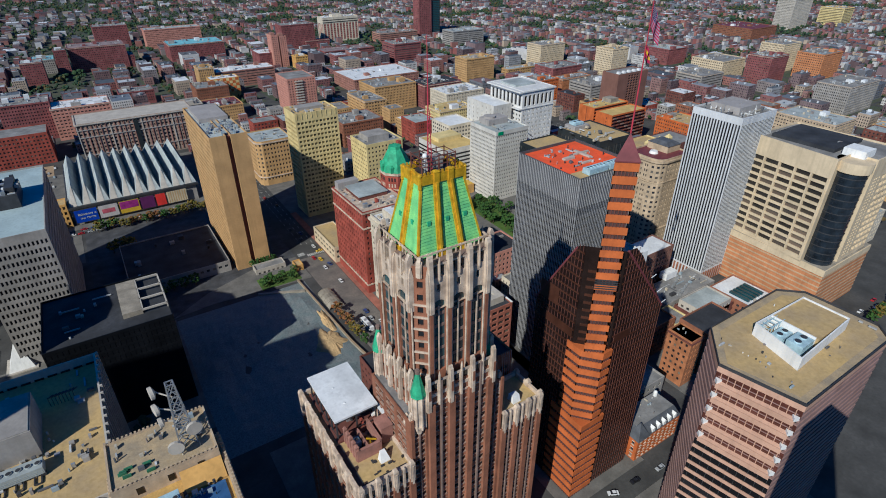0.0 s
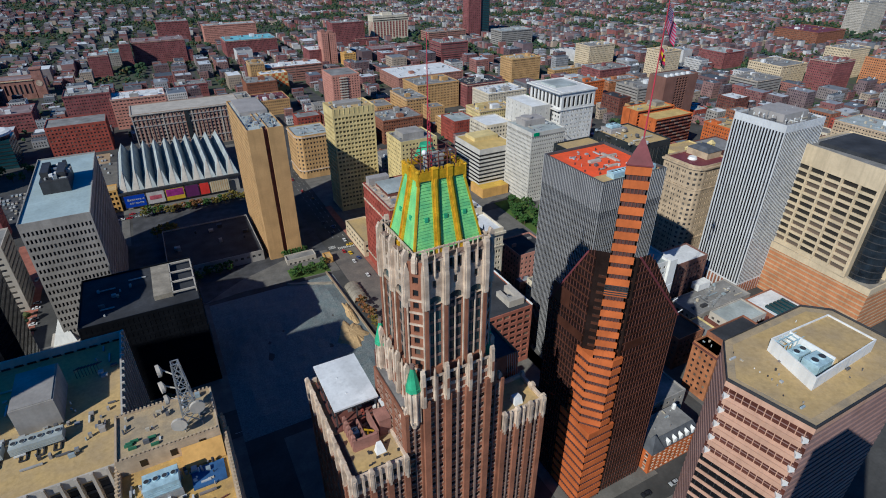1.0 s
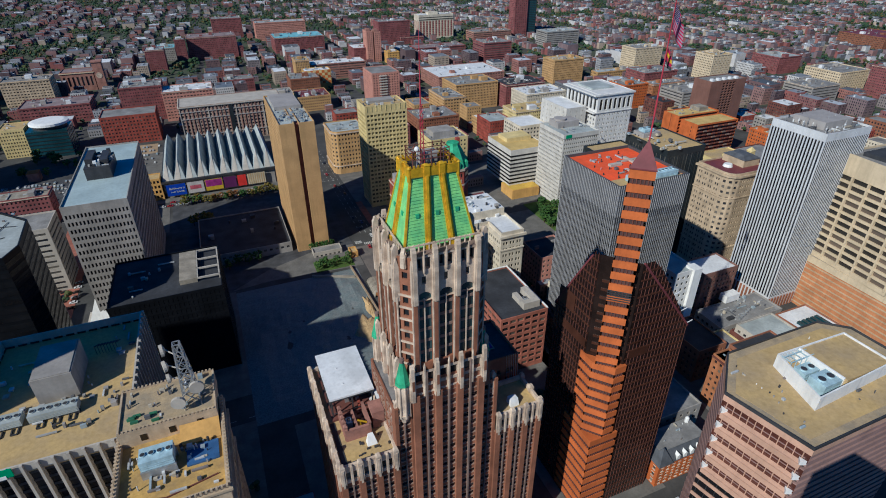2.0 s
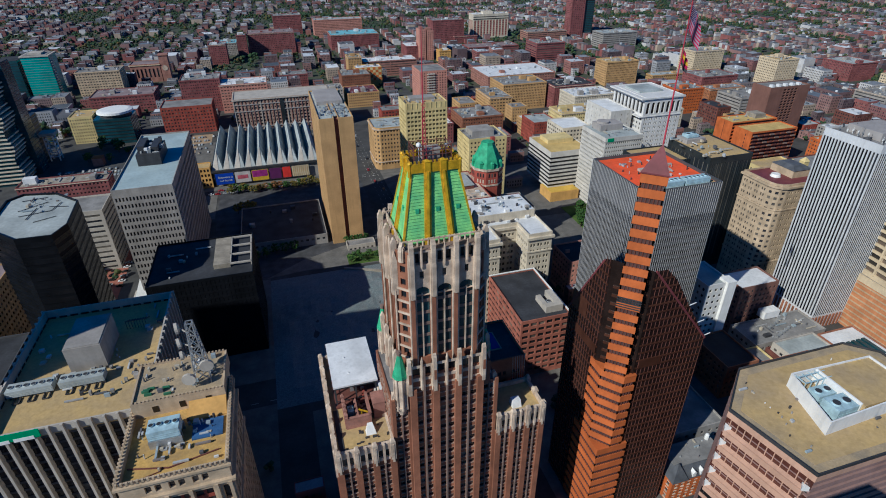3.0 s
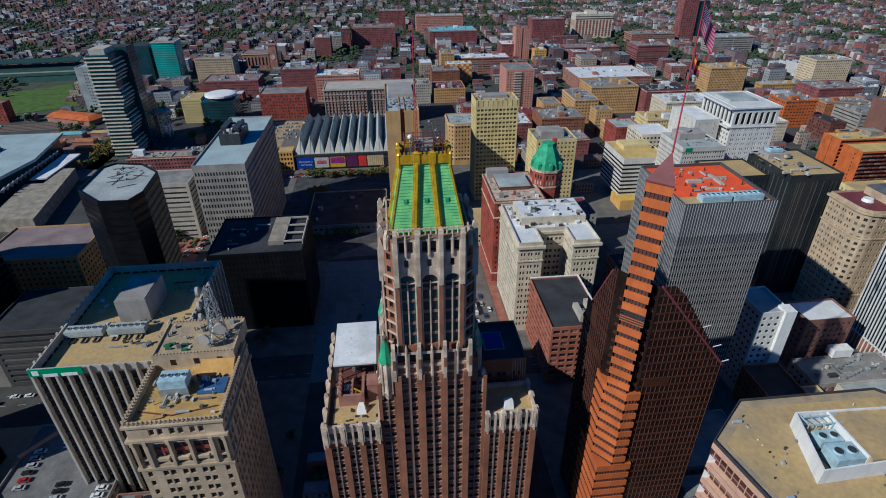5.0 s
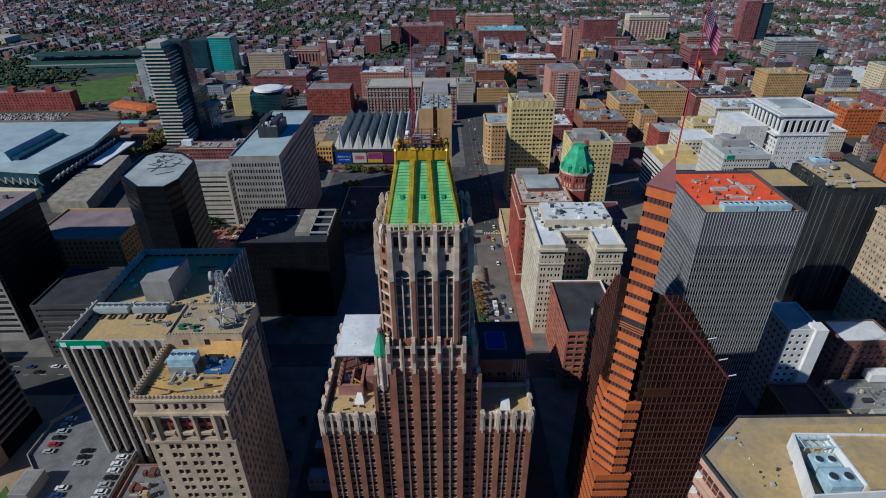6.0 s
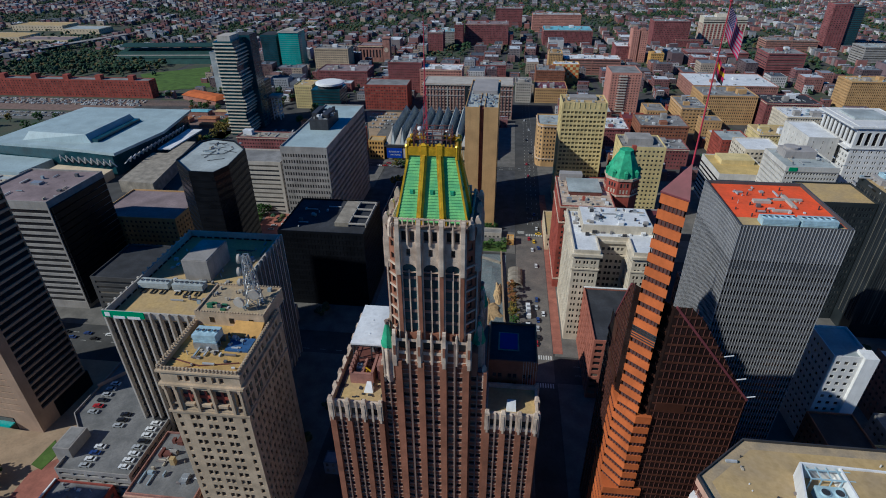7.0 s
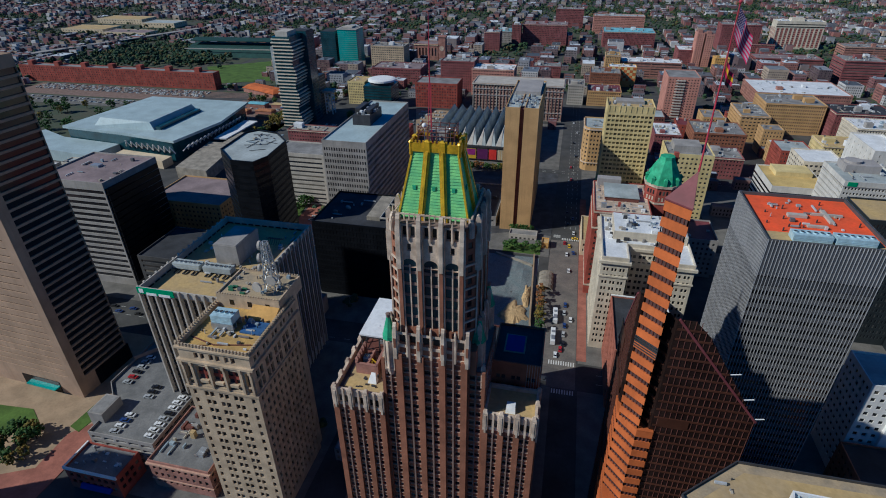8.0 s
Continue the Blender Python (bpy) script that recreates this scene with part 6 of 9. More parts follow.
# ---------- office blocks behind the orange-roofed tower ----------
striped = thing("striped_office_block", "white and dark striped office block on a yellow podium", "office building", 256, 378)
shell(striped, rect(238, 274, 362, 404), 8, 40, WHITE_STONE, PLASTER_ROOF, [([], [], 0.3)], 0.8, keep=0)
for k in range(8):
    part("window_band", Shape().box(237.85, 274.15, 361.85, 404.15, 10.2 + k * 3.4, 11.6 + k * 3.4), GLASS_BLACK, striped)
part("tan_attic", Shape().box(246, 270, 384, 400, 39, 42.5), PLASTER, striped)
part("yellow_podium", Shape().box(236, 262, 352, 372, 0, 8.4), PLASTER_ORANGE, striped)
part("podium_roof", Shape().box(236.4, 261.6, 352.4, 371.6, 8.4, 8.7), GOLD_ROOF, striped)
pale = block("pale_grid_block", "pale concrete office block with a tight window grid", "office building", 264, 297, 327, 362, 60.5, WHITE_STONE, ROOF_BLUEGREY, 1.9, 0.6, 3.3, 0.25, 0.7, 0.5, 3.0, keep=160, prefer=lambda p: p[1] < 330)
part("penthouse", Shape().box(270, 290, 345, 358, 59.6, 64.5), GREY_PANEL, pale)
part("penthouse", Shape().cyl(276, 352, 64.5, 66, 5, n=16), GREY_PANEL, pale)
part("green_sign", Shape().box(266, 271, 326.7, 327.0, 57.4, 60.0), SIGN_GREEN, pale, "plain green sign panel")
part("attic_band", Shape().box(263.8, 297.2, 326.8, 362.2, 56.8, 57.4), CONCRETE, pale)
arch = thing("white_arched_building", "white terracotta bank building with tall arched windows under its cornice", "building", 338, 384)
qrow = floors(3, 15, 3.9, 1.0, 3.0)
shell(arch, rect(320, 357, 362, 408), 0, 62, WHITE_TERRA, ROOF_GREY, [(pairs(37, 7, 2.4, 0.7, 1.0), qrow, 0.5), (spans(46, 11, 0.45, 0.8), qrow, 0.5)], 0.2, keep=100, prefer=lambda p: p[1] < 363)
shell(arch, rect(320, 357, 362, 408), 62, 78, WHITE_TERRA, ROOF_BLUEGREY, [(spans(37, 7, 0.6, 1.4), [(64, 73.5)], 0.9), (spans(46, 8, 0.6, 1.4), [(64, 73.5)], 0.9)], 1.0, keep=40, glass=GLASS_BLACK, wall_name="arcade")
for k in range(7):
    c = 320 + 1.4 + (37 - 2.8) * (k + 0.5) / 7
    s = Shape()
    for j in range(8):
        t0, t1 = math.pi * j / 8, math.pi * (j + 1) / 8
        s.poly((c + 1.62 * math.cos(t0), 361.98, 71.7 + 1.7 * math.sin(t0)), (c + 1.62 * math.cos(t1), 361.98, 71.7 + 1.7 * math.sin(t1)), (c + 1.62 * math.cos(t1), 361.98, 73.6), (c + 1.62 * math.cos(t0), 361.98, 73.6))
    part("arch_head", s, WHITE_TERRA, arch)
part("cornice", Shape().prism(rect(315.8, 358.2, 360.8, 409), 76.4, 77.6), WHITE_TERRA, arch)
part("string_course", Shape().prism(rect(316.4, 357.6, 361.4, 409), 61.6, 62.4), WHITE_TERRA, arch)
part("penthouse", Shape().box(325, 348, 378, 400, 77, 79), ROOF_BLUEGREY, arch)
block("white_side_block", "white plain-walled building beside the arched bank", "building", 296, 316.5, 372, 412, 66, WHITE_STONE, ROOF_WHITE, 6, 0.1, 4)
block("white_low_block", "low white office block with a white roof", "building", 268, 296, 400, 430, 46, WHITE_BRICK, ROOF_WHITE, 3.4, 0.6, 3.6)
dark = block("dark_office_block", "dark grey office block in two tiers with tan roofs", "office building", 272, 303, 229, 268, 79, SLATE_GLASS, ROOF_TAN, 1.3, 0.5, 70, 0.03, 0.97, 0.2, 2.0, keep=0, glass=BLACK_WALL)
part("penthouse", Shape().box(276, 290, 256, 266, 78, 81), GREY_PANEL, dark)
unit(dark, 278, 286, 258, 264, 81, 2, BLUE_UNIT, 2)
block("dark_side_block", "dark grey lower office block with a tan roof", "office building", 241, 271.5, 245, 272, 73, SLATE_GLASS, ROOF_TAN, 1.6, 0.5, 3.4, 0.2, 0.8, 0.3)
old = thing("beige_old_tower", "beige brick old office tower with rounded corner and maroon roof", "office building", 309, 210)
OLD = [(301.5, 197.5), (326, 197.5), (326, 224), (294.5, 224), (294.5, 204.5), (295.4, 201.0), (297.9, 198.5)]
orow = floors(4, 19, 3.5, 1.0, 2.7)
shell(old, OLD, 0, 71, LIMESTONE, ROOF_MAROON, [(pairs(24.5, 5, 1.9, 0.7, 0.6), orow, 0.4), None, None, (pairs(19.5, 4, 1.9, 0.7, 0.6), orow, 0.4), ([(0.9, 2.6)], orow, 0.4), ([(0.9, 2.6)], orow, 0.4), ([(0.9, 2.8)], orow, 0.4)], 1.0, keep=160)
part("cornice", Shape().prism(inset(OLD, -1.1), 68.4, 69.6), LIMESTONE, old)
part("string_course", Shape().prism(inset(OLD, -0.4), 54.4, 55.2), LIMESTONE, old)
part("string_course", Shape().prism(inset(OLD, -0.4), 18.6, 19.4), LIMESTONE, old)
part("green_house", Shape().box(312, 325, 206, 222, 70, 74.5), LIMESTONE, old)
part("green_house_roof", Shape().prism(rect(311.6, 325.4, 205.6, 222.4), 74.5, 76.5, rect(315, 322, 210, 219)), SLATE, old)
part("roof_canopy", Shape().cyl(306, 212, 70.0, 71.6, 3.0, 2.4, 14), WHITE, old)
yhouse = block("yellow_turreted_house", "yellow rendered building with small roof turrets", "building", 335, 365, 235, 262, 58, PLASTER, ROOF_TAN, 3, 0.4, 3.6)
for x in (338, 350, 361):
    part("turret", Shape().box(x - 2, x + 2, 238, 242, 57, 63).prism(rect(x - 2.3, x + 2.3, 237.7, 242.3), 63, 65.5, rect(x - 0.2, x + 0.2, 239.8, 240.2)), PLASTER, yhouse)
orange = thing("orange_brick_block", "orange brick block with blank end walls and dark balcony fronts", "apartment building", 464, 382)
shell(orange, rect(438, 490, 383, 404), 0, 40, BRICK_ORANGE, PLASTER_ROOF, [(spans(52, 1, 0.98), floors(2, 11, 3.4, 0.4, 2.9), 1.4), None, None, ([(10, 10.9)], [(0.5, 39)], 0.6)], 1.0, keep=0, far=SPANDREL)
shell(orange, rect(441, 493, 361, 382.9), 0, 37, BRICK_ORANGE, PLASTER_ROOF, [(spans(52, 1, 0.98), floors(1, 10, 3.5, 0.4, 3.0), 1.6), None, None, ([(14, 15.2)], floors(2, 9, 3.6, 0.6, 2.6), 0.5)], 1.0, keep=0, far=SPANDREL, wall_name="front_wall")
for j in range(10):
    for i in range(8):
        piece("balcony", (4.6, 1.3, 1.0), BRICK_DARK if (i + j) % 3 else MULLION, orange, 445 + i * 6.3, 361.1, 1.2 + j * 3.5)
part("roof_house", Shape().box(470, 482, 390, 402, 39, 43), CONCRETE_STAINED, orange)
clutter(orange, 442, 488, 386, 401, 39.1, 14, 46)
brslab = thing("brown_slab", "brown brick apartment slab with a strip of balconies between blank walls", "apartment building", 528, 426)
shell(brslab, rect(506, 556, 414, 438), 0, 60, BRICK_BROWN, ROOF_GREY, [([(17, 20.6), (21.6, 25.2), (26.2, 29.8), (30.8, 34.4)], floors(1, 19, 3.0, 0.5, 2.5), 1.2), (spans(24, 4, 0.4, 2), floors(1, 19, 3.0, 0.8, 2.3), 0.4), None, None], 1.0, keep=0)
for k in range(5):
    part("roof_house", Shape().box(511 + k * 8.5, 514 + k * 8.5, 418, 422, 59, 61.4), ROOF_WHITE, brslab)
block("brown_slab", "brown brick apartment slab with ribbed sides", "apartment building", 400, 436, 262, 290, 42, BRICK_DARK, ROOF_GREY, 3, 0.45, 3)

# ---------- long hotel behind the arena, towers further off ----------
longb = block("long_hotel", "long tan and grey hotel with a window grid behind the arena", "hotel", -17, 88, 612, 652, 41, HOTEL_BROWN, ROOF_TAN, 3.4, 0.66, 3.6, 0.3, 0.8, 0.5, 1.6)
for k in range(27):
    part("pilaster", Shape().box(-17 + k * 4.0, -16.2 + k * 4.0, 611.3, 612, 2, 38), BRICK_PINK if k % 7 else CONCRETE_PALE, longb)
for z in (9.5, 27.2, 34.4):
    part("string_course", Shape().box(-17.2, 88.2, 611.2, 612, z, z + 0.8), GREY_PANEL, longb)
part("centre_recess", Shape().box(32, 36, 611.0, 612, 2, 38), SLATE_GLASS, longb)
part("cornice", Shape().prism(rect(-18, 89, 611, 653), 39.6, 40.4), CONCRETE_PALE, longb)
pinkt = block("pink_apartment_tower", "pink brick apartment tower with white balconies", "apartment building", 203, 238, 648, 690, 49, PINK_BRICK, ROOF_GREY, 3.4, 0.45, 3)
for k in range(14):
    part("balcony", Shape().box(212, 222, 646.4, 648, 3 + k * 3.2, 4.2 + k * 3.2), CONCRETE_PALE, pinkt)
block("red_brick_mill", "long red brick mill building with close windows", "building", -96, -42, 642, 676, 31, BRICK_RED, ROOF_GREY, 3.2, 0.5, 3.6)
curved = thing("banded_glass_tower", "tall glass hotel tower with pale wavy bands", "hotel", -207, 560)
for k in range(27):
    z = k * 3.6
    w = 23 + 1.6 * math.sin(k * 0.9)
    pts = rect(-222 + 0.8 * math.sin(k * 1.7), -222 + w, 528, 556)
    part("band", Shape().prism(pts, z + 2.5, z + 3.6), WHITE_BRICK, curved)
part("core", Shape().box(-221, -200.5, 529, 555.5, 0, 99), TEAL_DARK, curved)
part("crown", Shape().box(-218, -204, 532, 553, 97, 104), CONCRETE_PALE, curved)
part("wing", Shape().box(-216, -198, 575, 600, 0, 47), SLATE_GLASS, curved)
for k in range(12):
    part("wing_band", Shape().box(-216.2, -197.8, 574.8, 600.2, 2 + k * 3.8, 3.0 + k * 3.8), HOTEL_BROWN, curved)
part("wing", Shape().box(-214, -194, 556, 574.6, 0, 101), TEAL_DARK, curved)
for k in range(26):
    part("wing_band", Shape().box(-214.1, -193.9, 555.9, 574.5, 3 + k * 3.8, 3.5 + k * 3.8), SLATE_GLASS, curved)
part("wing_roof", Shape().box(-213.6, -194.4, 556.4, 574.2, 101, 101.5), ROOF_DARK, curved)
teal = thing("teal_glass_tower", "bright teal glass apartment tower with pale floor lines", "apartment building", -272, 880)
part("body", Shape().box(-290, -257, 865, 897, 0, 56), TEAL, teal)
for k in range(17):
    part("floor_line", Shape().box(-290.2, -256.8, 864.8, 897.2, 1.2 + k * 3.2, 1.55 + k * 3.2), GREY_PANEL, teal)
for k in range(15):
    part("balcony", Shape().box(-256.8, -254.6, 866, 874, 4 + k * 3.4, 5.2 + k * 3.4), CONCRETE_PALE, teal)
part("crown", Shape().box(-291, -256, 864, 898, 56, 57.4).box(-282, -266, 872, 890, 57.4, 60), CONCRETE_PALE, teal)
part("roof", Shape().box(-288, -259, 867, 895, 57.4, 57.7), ROOF_GREY, teal)
dark_teal = thing("dark_blue_glass_tower", "dark blue glass tower beside the teal one", "office building", -312, 890)
part("body", Shape().box(-322, -296, 868, 905, 0, 52), TEAL_DARK, dark_teal)
for k in range(15):
    part("floor_line", Shape().box(-322.2, -295.8, 867.8, 905.2, 2 + k * 3.3, 2.5 + k * 3.3), SLATE_GLASS, dark_teal)

part("roof", Shape().box(-321.6, -296.4, 868.4, 904.6, 52, 52.4), ROOF_DARK, dark_teal)

# ---------- grey office tower and dark tower by the plaza ----------
slab2 = thing("grey_bank_tower", "grey office tower with dark window bands and a flat mauve roof", "office building", -184, 232)
BP = [(-209, 210), (-162, 210), (-160.5, 254), (-207, 254)]
shell(slab2, BP, 0, 71, CONCRETE, ROOF_MAUVE, [(spans(47, 1, 0.96), floors(4, 16, 3.9, 1.2, 3.4), 0.5), None], 0.9, keep=0, far=GLASS_BLACK)
for k in range(16):
    part("side_band", Shape().box(-161.9, -160.2, 210.6, 253.6, 3.6 + k * 4.0, 7.0 + k * 4.0), BLACK_WALL, slab2)
part("roof_unit", Shape().box(-190, -184, 232, 236, 70, 71.4), STEEL, slab2)
s = Shape().beam((-207, 209.8, 68.2), (-201, 209.8, 69.4), 0.9, 0.4).beam((-201, 209.8, 69.4), (-198, 209.8, 68.0), 0.9, 0.4)
part("sign", s, FLAG_RED, slab2, "red abstract sign")
big = thing("dark_office_tower", "tall tan and dark banded office tower over a plaza", "skyscraper", -150, 130)
TP = [(-179.5, 124.0), (-119.7, 120.3), (-117.9, 150), (-177.7, 153.7)]
shell(big, TP, 8, 155, TOWER_TAN, ROOF_GREY, [(spans(59.9, 1, 0.9, 2), floors(10, 38, 3.7, 2.3, 3.1), 0.5), (spans(33.9, 1, 0.74), floors(10, 38, 3.7, 0.5, 3.1), 0.8), None, None], 1.0, keep=0, far=GLASS_BLACK)
part("base_wall", Shape().prism(inset(TP, 0.15), 0, 8), TOWER_TAN, big)
ta, tb = Vector(TP[0]), Vector(TP[1])
td = (tb - ta).normalized()
to = Vector((td.y, -td.x))
q0, q1 = ta + td * 24, ta + td * 47
part("entrance", Shape().prism([tuple(p) for p in (q0 + to * 0.1, q1 + to * 0.1, q1 - to * 1, q0 - to * 1)], 0, 7.2), BLACK_WALL, big, "dark recessed entrance")
part("entrance_canopy", Shape().prism([tuple(p) for p in (q0 + td * 5 + to * 3, q1 + to * 3, q1 - to * 0.2, q0 + td * 5 - to * 0.2)], 4.0, 4.7), TEAL, big, "teal glass entrance canopy")
ta, tb = Vector(TP[1]), Vector(TP[2])
td = (tb - ta).normalized()
to = Vector((td.y, -td.x))
q0, q1 = ta + td * 10, ta + td * 31
part("side_entrance", Shape().prism([tuple(p) for p in (q0 + to * 0.1, q1 + to * 0.1, q1 - to * 1, q0 - to * 1)], 0, 9.5), BLACK_WALL, big)
block("banded_office", "white banded office block by the green square", "office building", -132, -88, 345, 372, 44, CONCRETE_PALE, ROOF_GREY, 40, 0.94, 3.8, 0.3, 0.7)
block("tan_low_hotel", "tan hotel with a stepped side and pink roof", "hotel", -180, -125, 258, 300, 38, BRICK_TAN, ROOF_MAUVE, 3.2, 0.5, 3.4)
# the dark roof colour here replaces shade that the towers don't cast on it
block("dark_parking_structure", "dark concrete parking structure with open decks, roof darkened for shade", "parking garage", -140, -98, 196, 232, 34, FIN_DARK, ROOF_DARK, 36, 0.94, 3.4, 0.3, 0.75)

# ---------- convention centre and the long brick warehouse ----------
hall = thing("convention_centre", "large convention hall with white roofs and a blue-green glazed edge", "convention centre", -330, 460)
part("hall_body", Shape().prism([(-412, 424), (-276, 407), (-266, 470), (-276, 540), (-400, 540)], 0, 20), TEAL_DARK, hall)
part("hall_roof", Shape().prism([(-418, 424), (-341, 417), (-272, 405), (-262, 470), (-274, 546), (-404, 546)], 20, 22.5), ROOF_PALE, hall)
part("upper_roof", Shape().prism([(-385, 432), (-312, 430), (-312, 503), (-375, 520)], 22.5, 30, [(-380, 437), (-317, 432), (-316, 500), (-370, 515)]), ROOF_PALE, hall)
part("clerestory", Shape().box(-312, -306, 432, 500, 22.5, 25.5), TEAL_DARK, hall)
part("podium_roof", Shape().prism([(-470, 396), (-350, 380), (-345, 415), (-419, 423), (-460, 440)], 0, 11), ROOF_PALE, hall, "pale low roof along the front")
for k in range(15):
    y = 410 + k * 6.6
    part("truss", Shape().beam((-268, y, 11), (-260, y + 1, 18), 0.8).beam((-260, y + 1, 18), (-266, y + 5.5, 11), 0.8), WHITE, hall)
for k in range(9):
    x = -335 + k * 7.0
    part("truss", Shape().beam((x, 413 - k * 1.0, 10), (x + 3.5, 410 - k * 1.0, 17), 0.8).beam((x + 3.5, 410 - k * 1.0, 17), (x + 7.0, 412 - k * 1.0, 10), 0.8), WHITE, hall)
part("canopy", Shape().prism([(-258, 447), (-245, 449), (-244, 510), (-260, 510)], 11, 12.2), ROOF_WHITE, hall, "white flat canopy")
part("front_terrace", Shape().prism([(-336, 398), (-276, 388), (-276, 402), (-336, 409)], 0, 8), CREAM_WALL, hall, "tan terrace wall")
part("link_roof", Shape().prism([(-249, 372), (-215, 368), (-233, 474), (-243, 474), (-243.6, 440), (-258.6, 440)], 0, 11), CONCRETE_STAINED, hall, "grey-brown flat link roof")
ware = block("brick_warehouse", "very long red brick warehouse", "warehouse", -735, -400, 668, 684, 24, BRICK_RED, ROOF_GREY, 4.4, 0.35, 3.4)
for k in range(7):
    part("roof_house", Shape().box(-720 + k * 48, -712 + k * 48, 672, 680, 23, 29), BRICK_RED, ware)

# plain office tower behind the flight line, whose shade lies on the street
block("stone_office_tower", "plain stone office tower with even windows", "skyscraper", 74, 89, -30, 2, 131.5, LIMESTONE, ROOF_GREY, 4.4, 0.5, 3.8)
clutter(yellow, 124, 153, 387, 406, 82.6, 26, 11)
clutter(cream, 166, 193, 360, 384, 59.2, 22, 12)
clutter(rounded, 114, 140, 469, 497, 40.1, 20, 13)
clutter(pale, 266, 302, 331, 360, 60.2, 22, 15)
clutter(dark, 268, 294, 226, 264, 79.2, 26, 16)
clutter(slab2, -206, -164, 213, 250, 70.2, 14, 17)
clutter(black, -42, -15, 231, 270, 49.3, 10, 18)
# block out of view, added only to throw shade over the parking deck
block("brick_office_tower", "unseen plain brick tower added to shade the parking deck", "skyscraper", -165, -146, 25, 45.2, 82, BRICK, ROOF_GREY, 4.0, 0.5, 3.7)
# ---------- pavements, plazas and the empty building lot ----------
def slab_of(name, label, pts, z, material, category="pavement"):
    return tagged(part(name, Shape().prism(pts, 0.0, z), material), label, category, kind="structure")


for x0, x1, y0, y1 in (
    (24, 100, 80, 176), (113, 158, 84, 176), (113, 160, 196, 320), (113, 200, 336, 520), (152, 206, 136, 190), (206, 300, 84, 192), (-72, 8, 80, 186), (-215, -100, 196, 310), (-100, 8, 204, 300),
    (-80, -32, 404, 452), (-60, 92, 462, 600), (205, 320, 206, 330), (205, 330, 340, 440), (172, 205, 300, 330), (120, 200, 24, 74),
):
    slab_of("pavement", "pale concrete pavement round a city block", rect(x0, x1, y0, y1), 0.16, PAVING)
slab_of("pavement", "brick pavement strip along the hotel front", rect(112.2, 117.2, 198, 400), 0.22, PAVING_BRICK)
slab_of("road", "worn street with bus stops, made paler for sunlight", rect(92.6, 111.9, 176.5, 326), 0.012, STREET_SUNLIT, "road")
# shadow painted as dark paving, the sunlit wedge as a paler strip over it
slab_of("plaza", "paved plaza, coloured dark for shade", [(-30, 314), (8, 303), (60, 306), (92, 300), (92, 452), (-30, 452)], 0.18, PLAZA_SHADED, "plaza")
slab_of("plaza", "sunlit strip across the plaza, paved paler", [(6, 301), (30, 304), (92, 300), (92, 331), (62, 331), (30, 318)], 0.22, PAVING, "plaza")
slab_of("plaza", "tan stone plaza at the foot of the dark tower", rect(-215, -100, 62, 168), 0.16, PLAZA_TAN, "plaza")
slab_of("plaza", "red brick walk beside the plaza", [(-140, 60), (-97, 60), (-96, 104.5), (-103.5, 108), (-110, 100), (-109, 82), (-121, 76)], 0.24, PAVING_BRICK, "plaza")
lot = Shape()
GX, GY = 34, 44
for j in range(GY + 1):
    for i in range(GX + 1):
        x, y = 8 + 78 * i / GX, 182 + 116 * j / GY
        edge = min(i, GX - i, j, GY - j) / 4
        lot.v.append((x, y, 0.12 + min(edge, 1) * 1.5 * (noise.noise(Vector((x * 0.05, y * 0.05, 3))) + 0.35 * noise.noise(Vector((x * 0.2, y * 0.2, 1))) + 0.55)))
for j in range(GY):
    for i in range(GX):
        k = j * (GX + 1) + i
        lot.f.append((k, k + 1, k + GX + 2, k + GX + 1))
tagged(part("building_lot", lot, LOT_SHADED), "empty building lot of bare soil, coloured dark and teal for shade", "ground", kind="structure")
s = Shape()
HEAP = 36
for cx, cy, rx, ry, top in ((75.5, 231, 7.5, 13, 2.7), (81.4, 250, 2.6, 12, 2.2)):
    rings = []
    for level, (k, z) in enumerate(((1.0, 0.3), (0.8, 0.6 * top), (0.5, 0.86 * top), (0.2, top))):
        ring = []
        for i in range(HEAP):
            a = 2 * math.pi * i / HEAP
            r = k * (1 + 0.5 * noise.noise(Vector((2.2 * math.cos(a) + cx, 2.2 * math.sin(a) + cy, level * 0.35))))
            ring.append((cx + rx * r * math.cos(a), cy + ry * r * math.sin(a), z + 0.5 * noise.noise(Vector((cx + 3 * math.cos(a), cy + 3 * math.sin(a), level + 5.0)))))
        rings.append(ring)
    for lower, upper in zip(rings, rings[1:]):
        for i in range(HEAP):
            n = (i + 1) % HEAP
            s.poly(lower[i], lower[n], upper[n], upper[i])
    s.poly(*rings[-1])
tagged(part("sand_heap", s, SOIL), "pale sandy soil at the edge of the lot", "ground", kind="structure")
wall = thing("retaining_wall", "pale concrete retaining wall round the empty lot", "wall", 85, 240)
part("wall", Shape().beam((82.2, 300, 0.9), (85.6, 224, 0.9), 0.7, 1.8).beam((85.6, 224, 0.9), (90, 186, 0.9), 0.7, 1.8), CONCRETE_STAINED, wall)
part("wall", Shape().beam((56, 298, 0.8), (82.2, 286, 0.8), 1.6, 1.6), CONCRETE_STAINED, wall)
part("coping", Shape().beam((82.2, 300, 1.9), (85.6, 224, 1.9), 1.0, 0.25).beam((85.6, 224, 1.9), (90, 186, 1.9), 1.0, 0.25), PLAZA_TAN, wall)
